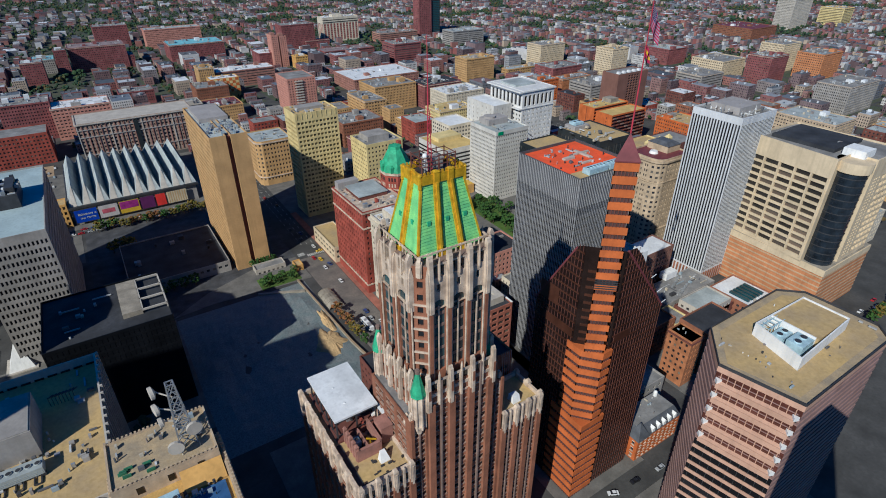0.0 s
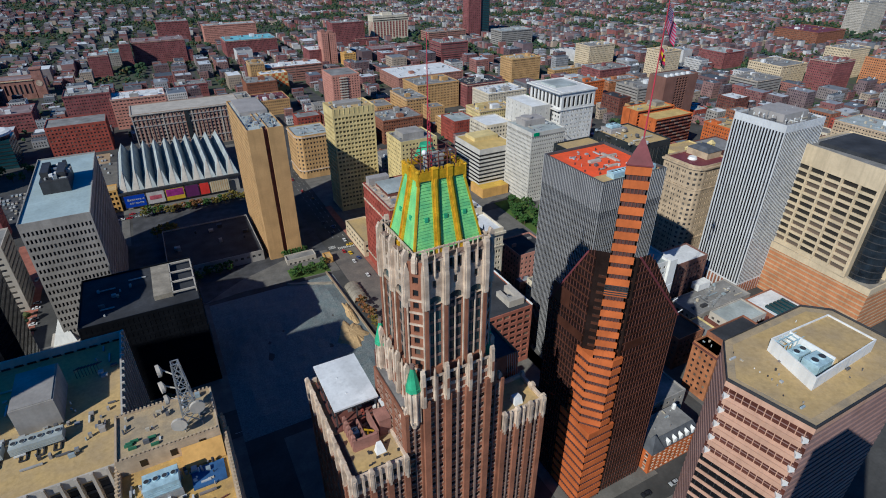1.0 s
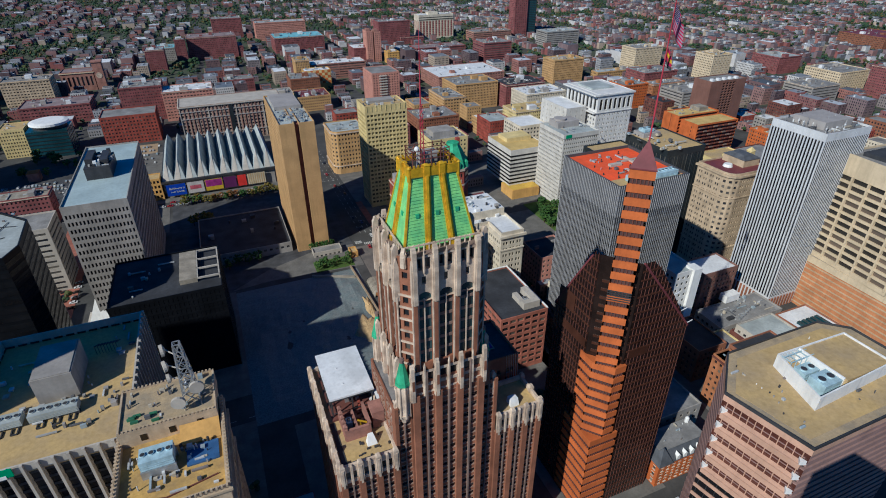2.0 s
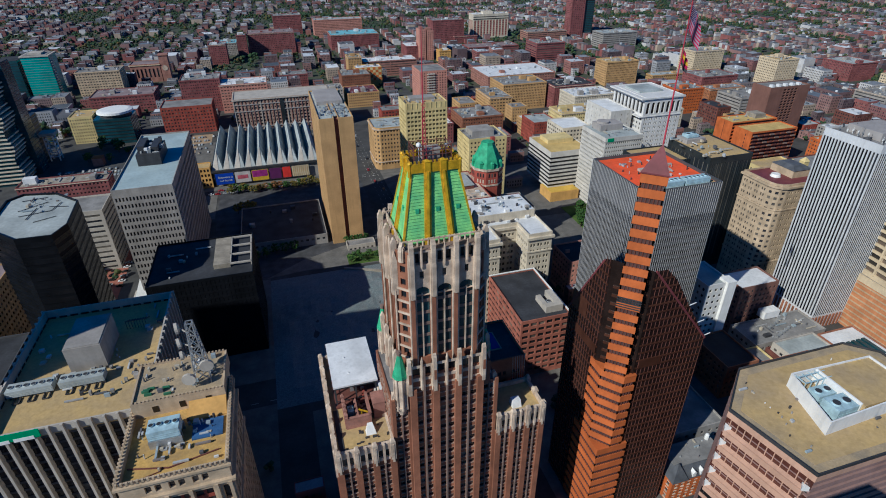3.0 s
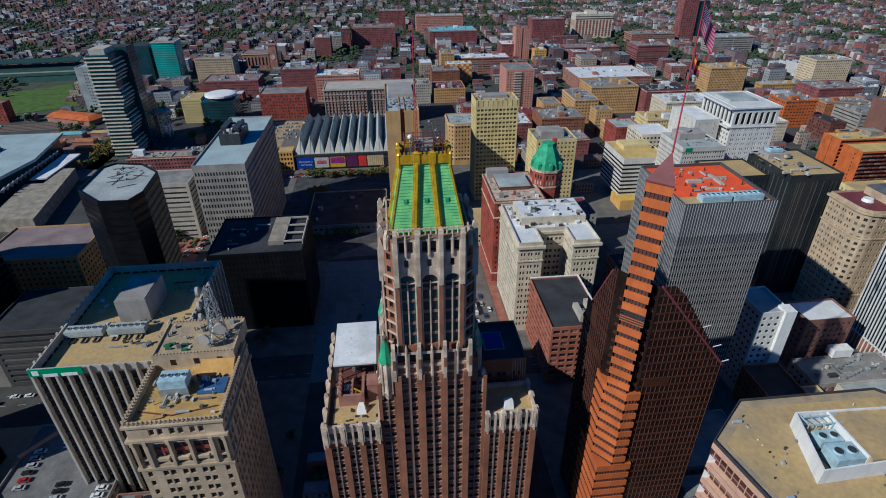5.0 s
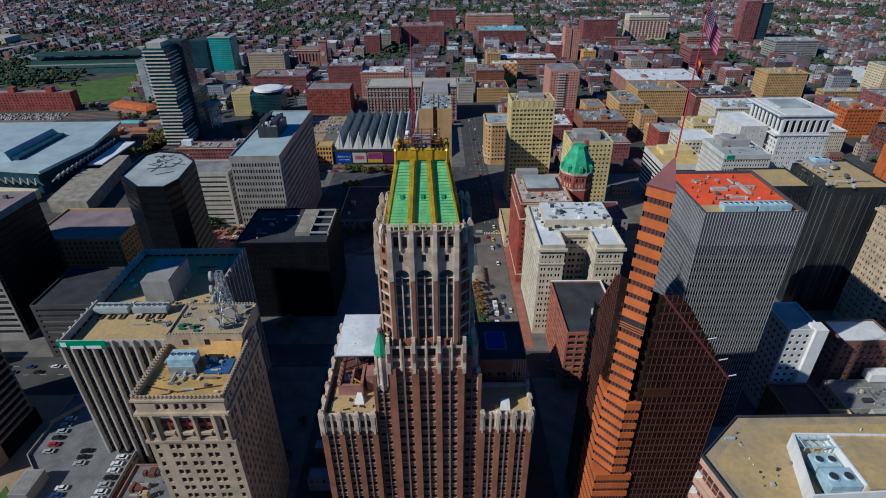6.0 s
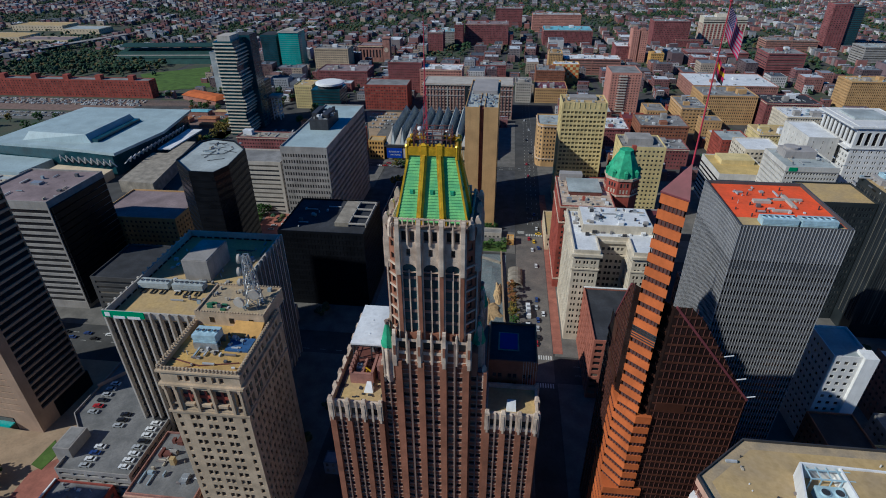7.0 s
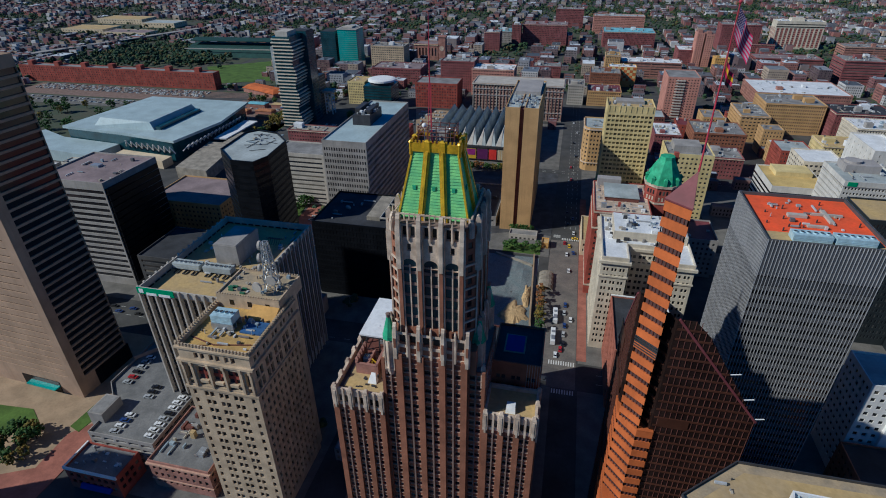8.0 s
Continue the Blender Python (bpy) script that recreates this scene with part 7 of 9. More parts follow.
for pts, lab in (([(-182, 88), (-145, 90), (-124, 100), (-138, 109), (-182, 106)], "lawn on the plaza"), ([(-112.4, 104), (-106, 102), (-104.8, 111), (-111.5, 117)], "strip of lawn by the brick walk"), ([(238, 268), (262, 268), (264, 340), (240, 340)], "green city square"), ([(-132, 322), (-104, 322), (-108, 344), (-132, 344)], "small lawn"), ([(60, 302), (86, 302), (86, 316), (60, 316)], "planted bed")):
    tagged(part("lawn", Shape().prism(pts, 0.0, 0.34), LAWN), lab, "lawn", kind="structure")

# road markings
markings = Shape()
for y0, y1 in ((172.5, 175.5), (193, 196.2)):
    for k in range(11):
        markings.box(98 + k * 1.25, 98.6 + k * 1.25, y0, y1, 0.0, 0.02)
for y in range(345, 690, 9):
    for x in (101.6, 105.6, 109.6):
        markings.box(x - 0.08, x + 0.08, y, y + 3.4, 0.0, 0.02)
for x in range(-400, 560, 9):
    for y in (182.5, 189):
        if not 94 < x < 116:
            markings.box(x, x + 3.4, y - 0.08, y + 0.08, 0.0, 0.02)
    for y in (455, 459):
        markings.box(x, x + 3.4, y - 0.08, y + 0.08, 0.0, 0.02)
for k in range(10):
    markings.box(94 + k * 0.5, 94.25 + k * 0.5, 330, 334, 0.0, 0.02)
    markings.box(100 + k * 1.25, 100.6 + k * 1.25, 327, 330, 0.0, 0.02)
tagged(part("road_markings", markings, PAINT_WHITE), "white crosswalks and lane lines on the asphalt", "road marking", kind="stuff")

# vaulted glass entrance canopy by the lot
metro = thing("vaulted_canopy", "vaulted pale glass entrance canopy beside the street", "canopy", 92, 268)
s = Shape()
for k in range(8):
    t0, t1 = math.pi * k / 8, math.pi * (k + 1) / 8
    s.poly((92 - 4.6 * math.cos(t0), 259, 3.2 * math.sin(t0) + 0.3), (92 - 4.6 * math.cos(t0), 278, 3.2 * math.sin(t0) + 0.3), (92 - 4.6 * math.cos(t1), 278, 3.2 * math.sin(t1) + 0.3), (92 - 4.6 * math.cos(t1), 259, 3.2 * math.sin(t1) + 0.3))
part("vault", s, CONCRETE_STAINED, metro)
for j in range(5):
    s = Shape()
    for k in range(8):
        t0, t1 = math.pi * k / 8, math.pi * (k + 1) / 8
        s.beam((92 - 4.7 * math.cos(t0), 259.2 + j * 4.65, 3.3 * math.sin(t0) + 0.3), (92 - 4.7 * math.cos(t1), 259.2 + j * 4.65, 3.3 * math.sin(t1) + 0.3), 0.35)
    part("rib", s, CONCRETE_STAINED, metro)

# ---------- vehicles ----------
CAR_PAINTS = [surface(n, c, 0.3, 0.04, 2, spec=0.6, bump=0.0) for n, c in (("silver_paint", (0.40, 0.41, 0.42)), ("white_car_paint", (0.72, 0.72, 0.72)), ("black_paint", (0.02, 0.02, 0.022)), ("red_paint", (0.38, 0.02, 0.025)), ("blue_paint", (0.03, 0.06, 0.20)), ("yellow_paint", (0.75, 0.48, 0.01)))]
CAR_WORDS = ["silver", "white", "black", "red", "dark blue", "yellow"]
RUBBER = surface("tyre_rubber", (0.015, 0.015, 0.015), 0.9, 0.1, 1)


def make_car(k):
    c = thing("car", CAR_WORDS[k] + " saloon car parked or waiting on the asphalt", "car", group="cars")
    body = [(-0.9, -2.25, 0.35), (0.9, -2.25, 0.35), (0.9, 2.25, 0.35), (-0.9, 2.25, 0.35)]
    part("body", Shape().solid(body, [(x * 0.96, y * 0.98, 0.88) for x, y, _ in body]), CAR_PAINTS[k], c)
    part("cabin", Shape().solid([(-0.82, -1.5, 0.88), (0.82, -1.5, 0.88), (0.82, 1.1, 0.88), (-0.82, 1.1, 0.88)], [(-0.66, -1.0, 1.38), (0.66, -1.0, 1.38), (0.66, 0.45, 1.38), (-0.66, 0.45, 1.38)]), GLASS_BLACK, c)
    part("roof", Shape().box(-0.66, 0.66, -0.98, 0.44, 1.38, 1.45), CAR_PAINTS[k], c)
    for x in (-0.85, 0.85):
        for y in (-1.4, 1.4):
            w = Shape()
            ring = [(y + 0.33 * math.cos(t), 0.33 + 0.33 * math.sin(t)) for t in [2 * math.pi * i / 10 for i in range(10)]]
            w.solid([(x - 0.1, a, b) for a, b in ring], [(x + 0.1, a, b) for a, b in ring])
            part("wheel", w, RUBBER, c)
    return c


CARS = [make_car(k) for k in range(6)]
used = set()


def park(k, x, y, z, turn):
    m = pose(x, y, z, 0, 0, turn)
    if k not in used:
        used.add(k)
        CARS[k].matrix_world = m
        return CARS[k]
    return copy_thing(CARS[k], m)


rc = random.Random(3)


def some():
    return rc.choice((0, 0, 1, 1, 1, 2, 2, 2, 3, 4))


park(5, 105.4, 318, 0.0, 4)
park(5, 109.0, 330, 0.0, 90)
for x, y, t in ((104, 306, 0), (108.5, 309, 12), (102, 322, 0), (108, 338, 0), (103.5, 352, 0), (107, 362, 0), (102.4, 372, 0), (105, 246, 0), (104.6, 238, 0), (105.2, 226, 3), (104.8, 218, 0), (105, 210, 0), (108.4, 232, 0), (103.6, 205, 0), (101.2, 200, 0), (106, 285, 0), (108, 420, 0), (104, 440, 0), (103, 470, 0), (107, 500, 0), (104, 540, 0), (107.5, 575, 0), (103, 610, 0)):
    park(some(), x, y, 0, t)
for k in range(16):
    park(some(), -38 + k * 6.2 + rc.uniform(-0.6, 0.6), 453.5, 0.0, 90)
for k in range(10):
    park(some(), -30 + k * 8 + rc.uniform(-1.5, 1.5), 460.5, 0.0, 90)
for k in range(13):
    park(some(), -92 + (k % 2) * 7, 318 + k * 3.0, 0.0, 90 + rc.uniform(-4, 4))
for k in range(14):
    park(some(), -200 + k * 6.6, 186 + rc.choice((-2, 2)), 0, 90)
for k in range(10):
    park(some(), 140 + k * 12 + rc.uniform(-3, 3), rc.choice((183, 188)), 0, 90)
for x, y, t in ((134, 80, 62), (146, 79, 85), (160, 77.5, 90), (120, 82, 40), (340, 78, 90), (352, 83, 90), (365, 80, 90), (372, 84, 90)):
    park(some(), x, y, 0, t)


def bus(x, y, turn):
    b = thing("bus", "white city bus with dark windows waiting at the kerb", "bus", group="buses")
    part("body", Shape().box(-1.25, 1.25, -6, 6, 0.4, 3.0), CAR_PAINTS[1], b)
    part("window_band", Shape().box(-1.28, 1.28, -5.6, 5.9, 1.5, 2.4), GLASS_BLACK, b)
    part("roof_unit", Shape().box(-0.9, 0.9, -4.5, -1.0, 3.0, 3.3).box(-0.8, 0.8, 1.5, 3.4, 3.0, 3.25), STEEL, b)
    for wx in (-1.15, 1.15):
        for wy in (-3.6, 3.6):
            w = Shape()
            ring = [(wy + 0.5 * math.cos(t), 0.5 + 0.5 * math.sin(t)) for t in [2 * math.pi * i / 12 for i in range(12)]]
            w.solid([(wx - 0.15, p, q) for p, q in ring], [(wx + 0.15, p, q) for p, q in ring])
            part("wheel", w, RUBBER, b)
    b.matrix_world = pose(x, y, 0, 0, 0, turn)


bus(99.6, 233, 2)
bus(99.2, 214, 1)

# ---------- trees ----------
BARK = surface("bark", (0.10, 0.07, 0.045), 0.95, 0.3, 1)
TONES = {"green": [(0.03, 0.075, 0.012), (0.045, 0.10, 0.015), (0.06, 0.11, 0.02), (0.035, 0.08, 0.02)], "golden": [(0.16, 0.12, 0.015), (0.12, 0.10, 0.02), (0.20, 0.13, 0.02), (0.09, 0.10, 0.02)], "rusty": [(0.22, 0.09, 0.03), (0.16, 0.07, 0.025), (0.13, 0.09, 0.03), (0.20, 0.11, 0.03)]}
LEAVES = {k: surface(k + "_leaves", v[0], 0.85, 0.2, 2, bump=0.0, tones=v) for k, v in TONES.items()}
rt = random.Random(11)
ICO = bmesh.new()
bmesh.ops.create_icosphere(ICO, subdivisions=1, radius=1.0)
ICO_V, ICO_F = [v.co.copy() for v in ICO.verts], [tuple(v.index for v in f.verts) for f in ICO.faces]
ICO.free()


def clump(s, x, y, z, r, rg, squash=0.8):
    """A ragged tuft of leaves."""
    i = len(s.v)
    a = rg.uniform(0, 6.28)
    for v in ICO_V:
        q = r * rg.uniform(0.65, 1.25)
        s.v.append((x + q * (v.x * math.cos(a) - v.y * math.sin(a)), y + q * (v.x * math.sin(a) + v.y * math.cos(a)), z + q * v.z * squash))
    s.f += [tuple(i + k for k in f) for f in ICO_F]


def make_tree(kind, height, spread, rg):
    t = thing("tree", kind + " leaved street tree with an uneven crown", "tree", group="street trees")
    s = Shape().cyl(0, 0, 0, height * 0.45, 0.22, 0.15, 7)
    for k in range(5):
        a = rg.uniform(0, 6.28)
        s.beam((0, 0, height * (0.3 + 0.05 * k)), (spread * 0.55 * math.cos(a), spread * 0.55 * math.sin(a), height * rg.uniform(0.6, 0.8)), 0.12)
    part("trunk", s, BARK, t)
    s = Shape()
    for k in range(46):
        a, u, w = rg.uniform(0, 6.28), math.sqrt(rg.random()), rg.uniform(-1, 1)
        rr = spread * u * math.sqrt(max(1 - w * w * 0.8, 0.1))
        clump(s, rr * math.cos(a), rr * math.sin(a), height * 0.66 + w * height * 0.32, rg.uniform(0.35, 0.85), rg)
    part("crown", s, LEAVES[kind], t)
    return t


PROTO = {}


def plant(kind, x, y, height=7.0, z=0.15):
    n = rt.randint(0, 2)
    if (kind, n) not in PROTO:
        PROTO[kind, n] = make_tree(kind, 7.0, 2.9, rt)
        PROTO[kind, n].matrix_world = pose(x, y, z, 0, 0, rt.uniform(0, 360))
        return
    f = height / 7.0
    copy_thing(PROTO[kind, n], pose(x, y, z, 0, 0, rt.uniform(0, 360)) @ Matrix.Diagonal((f, f, f, 1)))


for x, y, k in ((89.5, 246, "rusty"), (90.5, 239, "rusty"), (90, 233, "golden"), (91, 226, "golden"), (91.5, 219, "green"), (89.6, 253, "rusty")):
    plant(k, x, y, 8.5)
for x, y in ((62, 305), (66, 308), (70, 304), (75, 309), (80, 305), (63, 332.6), (66.5, 332.4), (70, 332.8), (73.5, 332.4), (77, 333), (68, 310), (84, 311)):
    plant("green", x, y, 6)
for k in range(26):
    plant(rt.choice(("golden", "golden", "rusty", "green")), -20 + k * 3.2 + rt.uniform(-1, 1), 449 + rt.uniform(-2.5, 2), rt.uniform(6, 9))
for k in range(9):
    plant("green", -26 + k * 6.5, 322 + k * 1.5 + rt.uniform(-2, 2), 8)
for k in range(4):
    plant("golden", -14 + k * 4, 408 + rt.uniform(-2, 2), 9)
for k in range(24):
    plant("green", rt.uniform(238, 264), rt.uniform(268, 340), rt.uniform(7, 11))
for k in range(18):
    plant(rt.choice(("green", "green", "golden")), rt.uniform(-134, -116), rt.uniform(80, 98), rt.uniform(6, 9))
for k in range(14):
    plant("green", rt.uniform(-132, -104), rt.uniform(318, 345), rt.uniform(7, 11))
for k in range(12):
    plant(rt.choice(("green", "golden")), 345 + k * 4, 74 + rt.uniform(-1, 1), rt.uniform(6, 9))
for k in range(20):
    plant(rt.choice(("green", "golden")), rt.uniform(170, 205), rt.uniform(330, 350), rt.uniform(6, 9))

# ---------- low buildings round the towers ----------
garage = thing("parking_deck", "concrete parking deck with parked cars on its open roof", "parking garage", -77, 122)
GP = [(-87, 93), (-56, 93), (-56, 130), (-84, 153), (-99, 153), (-99, 120), (-87, 108)]
shell(garage, GP, 0, 15.6, CONCRETE, DECK_GREY, [(spans(31, 5, 0.8, 0.6), floors(1.5, 4, 3.2, 1.2, 2.6), 0.6), (spans(37, 6, 0.8, 0.6), floors(1.5, 4, 3.2, 1.2, 2.6), 0.6), None, None, None, None, None], 1.1, 0.35, keep=0, far=GLASS_BLACK, roof_label="stained concrete parking roof")
part("stair_tower", Shape().box(-91, -84, 99, 110, 0, 19.5), CONCRETE, garage)
part("stair_roof", Shape().box(-90.4, -84.6, 99.6, 109.4, 19.5, 19.6), ROOF_GREY, garage)
part("pink_edge", Shape().beam((-99, 136, 15.9), (-86, 152, 15.9), 0.5, 1.8), PINK_STONE, garage)
for k in range(9):
    park(some(), -60.5 + rc.uniform(-0.3, 0.3), 97 + k * 3.1, 14.5, 88)
for k in range(7):
    park(some(), -76 + rc.uniform(-0.4, 0.4), 96 + k * 3.0 + (8 if k > 3 else 0), 14.5, 92)
for k in range(8):
    park(some(), -84 + k * 2.9, 142 - k * 1.2 + rc.uniform(-1, 1), 14.5, 20 + rc.uniform(-6, 6))
for k in range(6):
    park(some(), -92 + rc.uniform(-0.6, 0.6), 122 + k * 3.4, 14.5, 90)
shop = block("corner_shop_building", "low brick shop building with a white parapet and blue awning", "building", -86, -62, 78, 91, 12, BRICK_RED, DECK_GREY, 3, 0.6, 3.8, 0.25, 0.8, keep=30)
part("white_parapet", Shape().box(-86.3, -61.7, 77.7, 78.3, 11.2, 12.5).box(-86.3, -85.7, 78.3, 91, 11.2, 12.5), WHITE, shop)
part("awning", Shape().solid([(-80, 76.2, 3.4), (-66, 76.2, 3.4), (-66, 78, 3.4), (-80, 78, 3.4)], [(-80, 77.6, 4.8), (-66, 77.6, 4.8), (-66, 78, 4.8), (-80, 78, 4.8)]), BLUE_COVER, shop, "bright blue awning")
redlow = block("red_stone_building", "low red brick and stone building with a cluttered roof", "building", -53, -26, 86, 115, 15.5, BRICK_PINK, DECK_GREY, 2.8, 0.5, 3.8, 0.25, 0.78, keep=60, prefer=lambda p: p[1] < 87)
part("cornice", Shape().prism(rect(-53.7, -25.3, 85.3, 115), 13.6, 14.4), PINK_STONE, redlow)
part("string_course", Shape().prism(rect(-53.3, -25.7, 85.7, 115), 5.0, 5.6), PINK_STONE, redlow)
for k in range(9):
    x, y = rc.uniform(-50, -32), rc.uniform(92, 112)
    part("roof_unit", Shape().box(x, x + rc.uniform(1, 4), y, y + rc.uniform(1, 4), 14.6, 15.5 + rc.uniform(0.6, 2.5)), rc.choice((CONCRETE, BRICK_DARK, STEEL, ROOF_TAN)), redlow)

clutter(shop, -84, -64, 80, 89, 11.2, 16, 31, 0.7)
clutter(redlow, -51, -30, 90, 112, 14.7, 26, 32, 0.9)

# red brick terrace with a slate mansard beside the striped tower
mans = thing("mansard_house", "orange-red brick corner house with a slate mansard and white dormers", "building", 168, 92)
mrow = floors(0.5, 3, 3.6, 0.9, 2.7)
shell(mans, rect(153.5, 181, 86, 100), 0, 12, BRICK_ORANGE, ROOF_GREY, [(spans(27.5, 9, 0.42, 0.6), mrow, 0.3), (spans(14, 4, 0.42, 0.6), mrow, 0.3)], 0.2, keep=60, sills=CREAM)
part("mansard", Shape().prism(rect(153.3, 181.2, 85.8, 100.2), 12.0, 16.6, rect(155.6, 179, 88.6, 98.8)), SLATE, mans)
part("flat_roof", Shape().box(155.8, 178.8, 88.8, 98.6, 16.6, 16.8), ROOF_GREY, mans)
part("turret_roof", Shape().prism(rect(153, 160.4, 85.4, 92), 12.0, 18.6, rect(156.4, 157, 88.4, 89)), SLATE, mans)
for k in range(5):
    x = 163 + k * 3.6
    part("dormer", Shape().box(x - 0.8, x + 0.8, 85.9, 88.4, 12.4, 14.4).solid([(x - 0.9, 85.8, 14.4), (x + 0.9, 85.8, 14.4), (x + 0.9, 88.6, 14.4), (x - 0.9, 88.6, 14.4)], [(x - 0.05, 85.8, 15.4), (x + 0.05, 85.8, 15.4), (x + 0.05, 88.6, 15.4), (x - 0.05, 88.6, 15.4)]), WHITE, mans, "white dormer")
part("lantern", Shape().cyl(176.6, 97, 16.6, 18.4, 0.9, n=8).ball(176.6, 97, 18.8, 0.9), WHITE, mans)
clutter(mans, 158, 177, 90, 97, 16.8, 8, 33, 0.5)
block("grey_roof_hall", "plain hall with a flat grey roof behind the mansard house", "building", 153.5, 190, 102, 128, 17.5, CONCRETE, ROOF_GREY, 4, 0.4, 3.8)

# cluster of low buildings between the towers
ob = block("orange_brick_tenement", "orange brick tenement with a dark roof", "building", 208, 217.5, 103, 116, 28.5, BRICK_OCHRE, ROOF_GREY, 2.8, 0.45, 3.5, keep=80, prefer=lambda p: p[0] < 209 or p[1] < 104)
part("cornice", Shape().prism(rect(207.4, 218.1, 102.4, 116), 26.8, 27.6), BRICK_DARK, ob)
block("dark_roof_house", "brick building with a dark felt roof and brick edges", "building", 223, 250, 104, 120, 26, BRICK, ROOF_DARK, 2.8, 0.45, 3.5)
wt = block("white_blue_building", "white painted building with rows of dark windows", "building", 214.4, 228.6, 152, 172, 48.5, WHITE_TERRA, ROOF_BLUEGREY, 3.0, 0.5, 3.6, keep=90, prefer=lambda p: p[1] < 153 or p[0] < 215)
part("white_pier", Shape().box(225.0, 230.2, 150.6, 156.5, 0, 49.0), WHITE, wt)
block("white_roof_building", "brown brick building with a white cluttered roof", "building", 252, 277, 165, 181, 31, BRICK_BROWN, ROOF_WHITE, 2.8, 0.5, 3.4)
gr = block("grey_roof_building", "low building with a wide grey roof", "building", 246, 292, 142, 160, 12, CONCRETE, ROOF_GREY, 3.4, 0.5, 3.6)
part("roof_hatch", Shape().box(256, 260, 146, 148, 11.2, 12.6), STEEL_DARK, gr)
part("cream_shed", Shape().box(266, 276, 158, 163, 12, 16.4), WHITE, gr)
block("maroon_roof_building", "low building with a dark maroon roof", "building", 252, 300, 124, 141, 10, BRICK_DARK, ROOF_MAROON, 3.4, 0.5, 3.4)
wr = block("white_skylight_building", "low brick building with a white roof and skylights", "building", 284, 308, 106, 140, 12, BRICK, ROOF_WHITE, 3.4, 0.5, 3.4)
for k in range(5):
    part("skylight", Shape().box(288 + k * 3.4, 290 + k * 3.4, 118, 130, 11.2, 12.6), TEAL_DARK, wr)
block("white_edged_building", "low building with a white roof edge", "building", 254, 280, 124, 140, 14, CONCRETE_PALE, ROOF_BLUEGREY, 3.4, 0.5, 3.4)
for k in range(10):
    part("roof_unit", Shape().box(262 + k * 1.4, 263 + k * 1.4, 144 + (k * 7) % 13, 145.4 + (k * 7) % 13, 11.1, 12.6), STEEL, gr)
clutter(gr, 248, 288, 144, 158, 11.2, 22, 34, 0.9)
clutter(wr, 286, 305, 108, 117, 11.2, 14, 35, 0.8)
clutter(ob, 210, 215, 105, 113, 27.7, 3, 36, 0.6)
block("small_plaster_house", "small cream plastered house", "building", 232, 244, 126, 140, 14, PLASTER, ROOF_GREY, 2.8, 0.45, 3.4)
block("brown_flat_block", "brown brick block with a flat roof", "building", 212, 230, 126, 150, 20, BRICK, ROOF_DARK, 2.8, 0.45, 3.4)
# glass-roofed pavilion and tan podium by the crossing
block("tan_pavilion", "low tan modern building with a raked roof by the crossing", "building", 112.5, 128, 308, 346, 12, CREAM_WALL, ROOF_TAN, 5, 0.7, 4)
block("plaza_kiosk", "low pale kiosk among trees", "building", 62, 82, 322, 330, 4, CONCRETE_PALE, ROOF_GREY, 3, 0.5, 3)
block("yellow_kiosk", "small yellow plastered kiosk", "building", 86, 91, 312, 320, 4.5, PLASTER_ORANGE, ROOF_TAN, 3, 0.5, 3)
pyr = thing("white_pyramid", "white pyramid skylight beside the grey slab", "skylight", -67, 303)
part("pyramid", Shape().prism(rect(-73, -61, 297, 310), 0, 15, rect(-66.6, -66.2, 304, 304.4)), WHITE, pyr)
part("base", Shape().prism(rect(-74, -60, 296, 311), 0, 0.8), CONCRETE_PALE, pyr)
shade_low = block("low_dark_roof", "low flat-roofed block in the shade of the slab tower", "building", -10, 50, 338, 400, 8, CONCRETE, ROOF_DARK, 4, 0.5, 3.6)
for k in range(9):
    x, y = rc.uniform(-6, 44), rc.uniform(342, 394)
    part("roof_unit", Shape().box(x, x + rc.uniform(1, 4), y, y + rc.uniform(1, 4), 7, 8 + rc.uniform(0.4, 2)), rc.choice((STEEL, CONCRETE, STEEL_DARK)), shade_low)
block("brick_wing", "red brick low wing behind the hotel", "building", 147, 165, 306, 330, 22, BRICK_RED, ROOF_GREY, 3, 0.45, 3.5)
# ---------- the city beyond: blocks of row houses, warehouses and trees ----------
rng = random.Random(7)
# far walls, roofs and leaves are greyed and blued: distance haze put into their colours
BRICKS_HAZED = [(0.22, 0.10, 0.10), (0.15, 0.095, 0.10), (0.27, 0.16, 0.15), (0.23, 0.20, 0.20), (0.11, 0.08, 0.09), (0.42, 0.34, 0.26), (0.33, 0.34, 0.36), (0.24, 0.09, 0.085), (0.55, 0.54, 0.53), (0.19, 0.14, 0.15), (0.15, 0.165, 0.19), (0.30, 0.14, 0.12)]
ROOFS_HAZED = [(0.09, 0.105, 0.13), (0.19, 0.205, 0.235), (0.46, 0.48, 0.52), (0.12, 0.12, 0.135), (0.32, 0.34, 0.37), (0.07, 0.085, 0.11), (0.70, 0.72, 0.75), (0.20, 0.12, 0.12), (0.26, 0.275, 0.31), (0.13, 0.155, 0.20), (0.55, 0.58, 0.62), (0.10, 0.12, 0.15)]
CITY_WALL = surface("row_house_walls", (0.3, 0.12, 0.08), 0.9, 0.15, 8, tones=BRICKS_HAZED)
CITY_ROOF = surface("row_house_roofs", (0.2, 0.2, 0.2), 0.95, 0.2, 8, tones=ROOFS_HAZED)
LEAF_HAZED = surface("hazed_autumn_foliage", (0.07, 0.10, 0.02), 0.9, 0.3, 6, bump=0.0, tones=[(0.025, 0.06, 0.03), (0.04, 0.08, 0.03), (0.04, 0.07, 0.04), (0.08, 0.09, 0.03), (0.022, 0.05, 0.03), (0.05, 0.09, 0.04), (0.12, 0.08, 0.03), (0.03, 0.065, 0.045)])
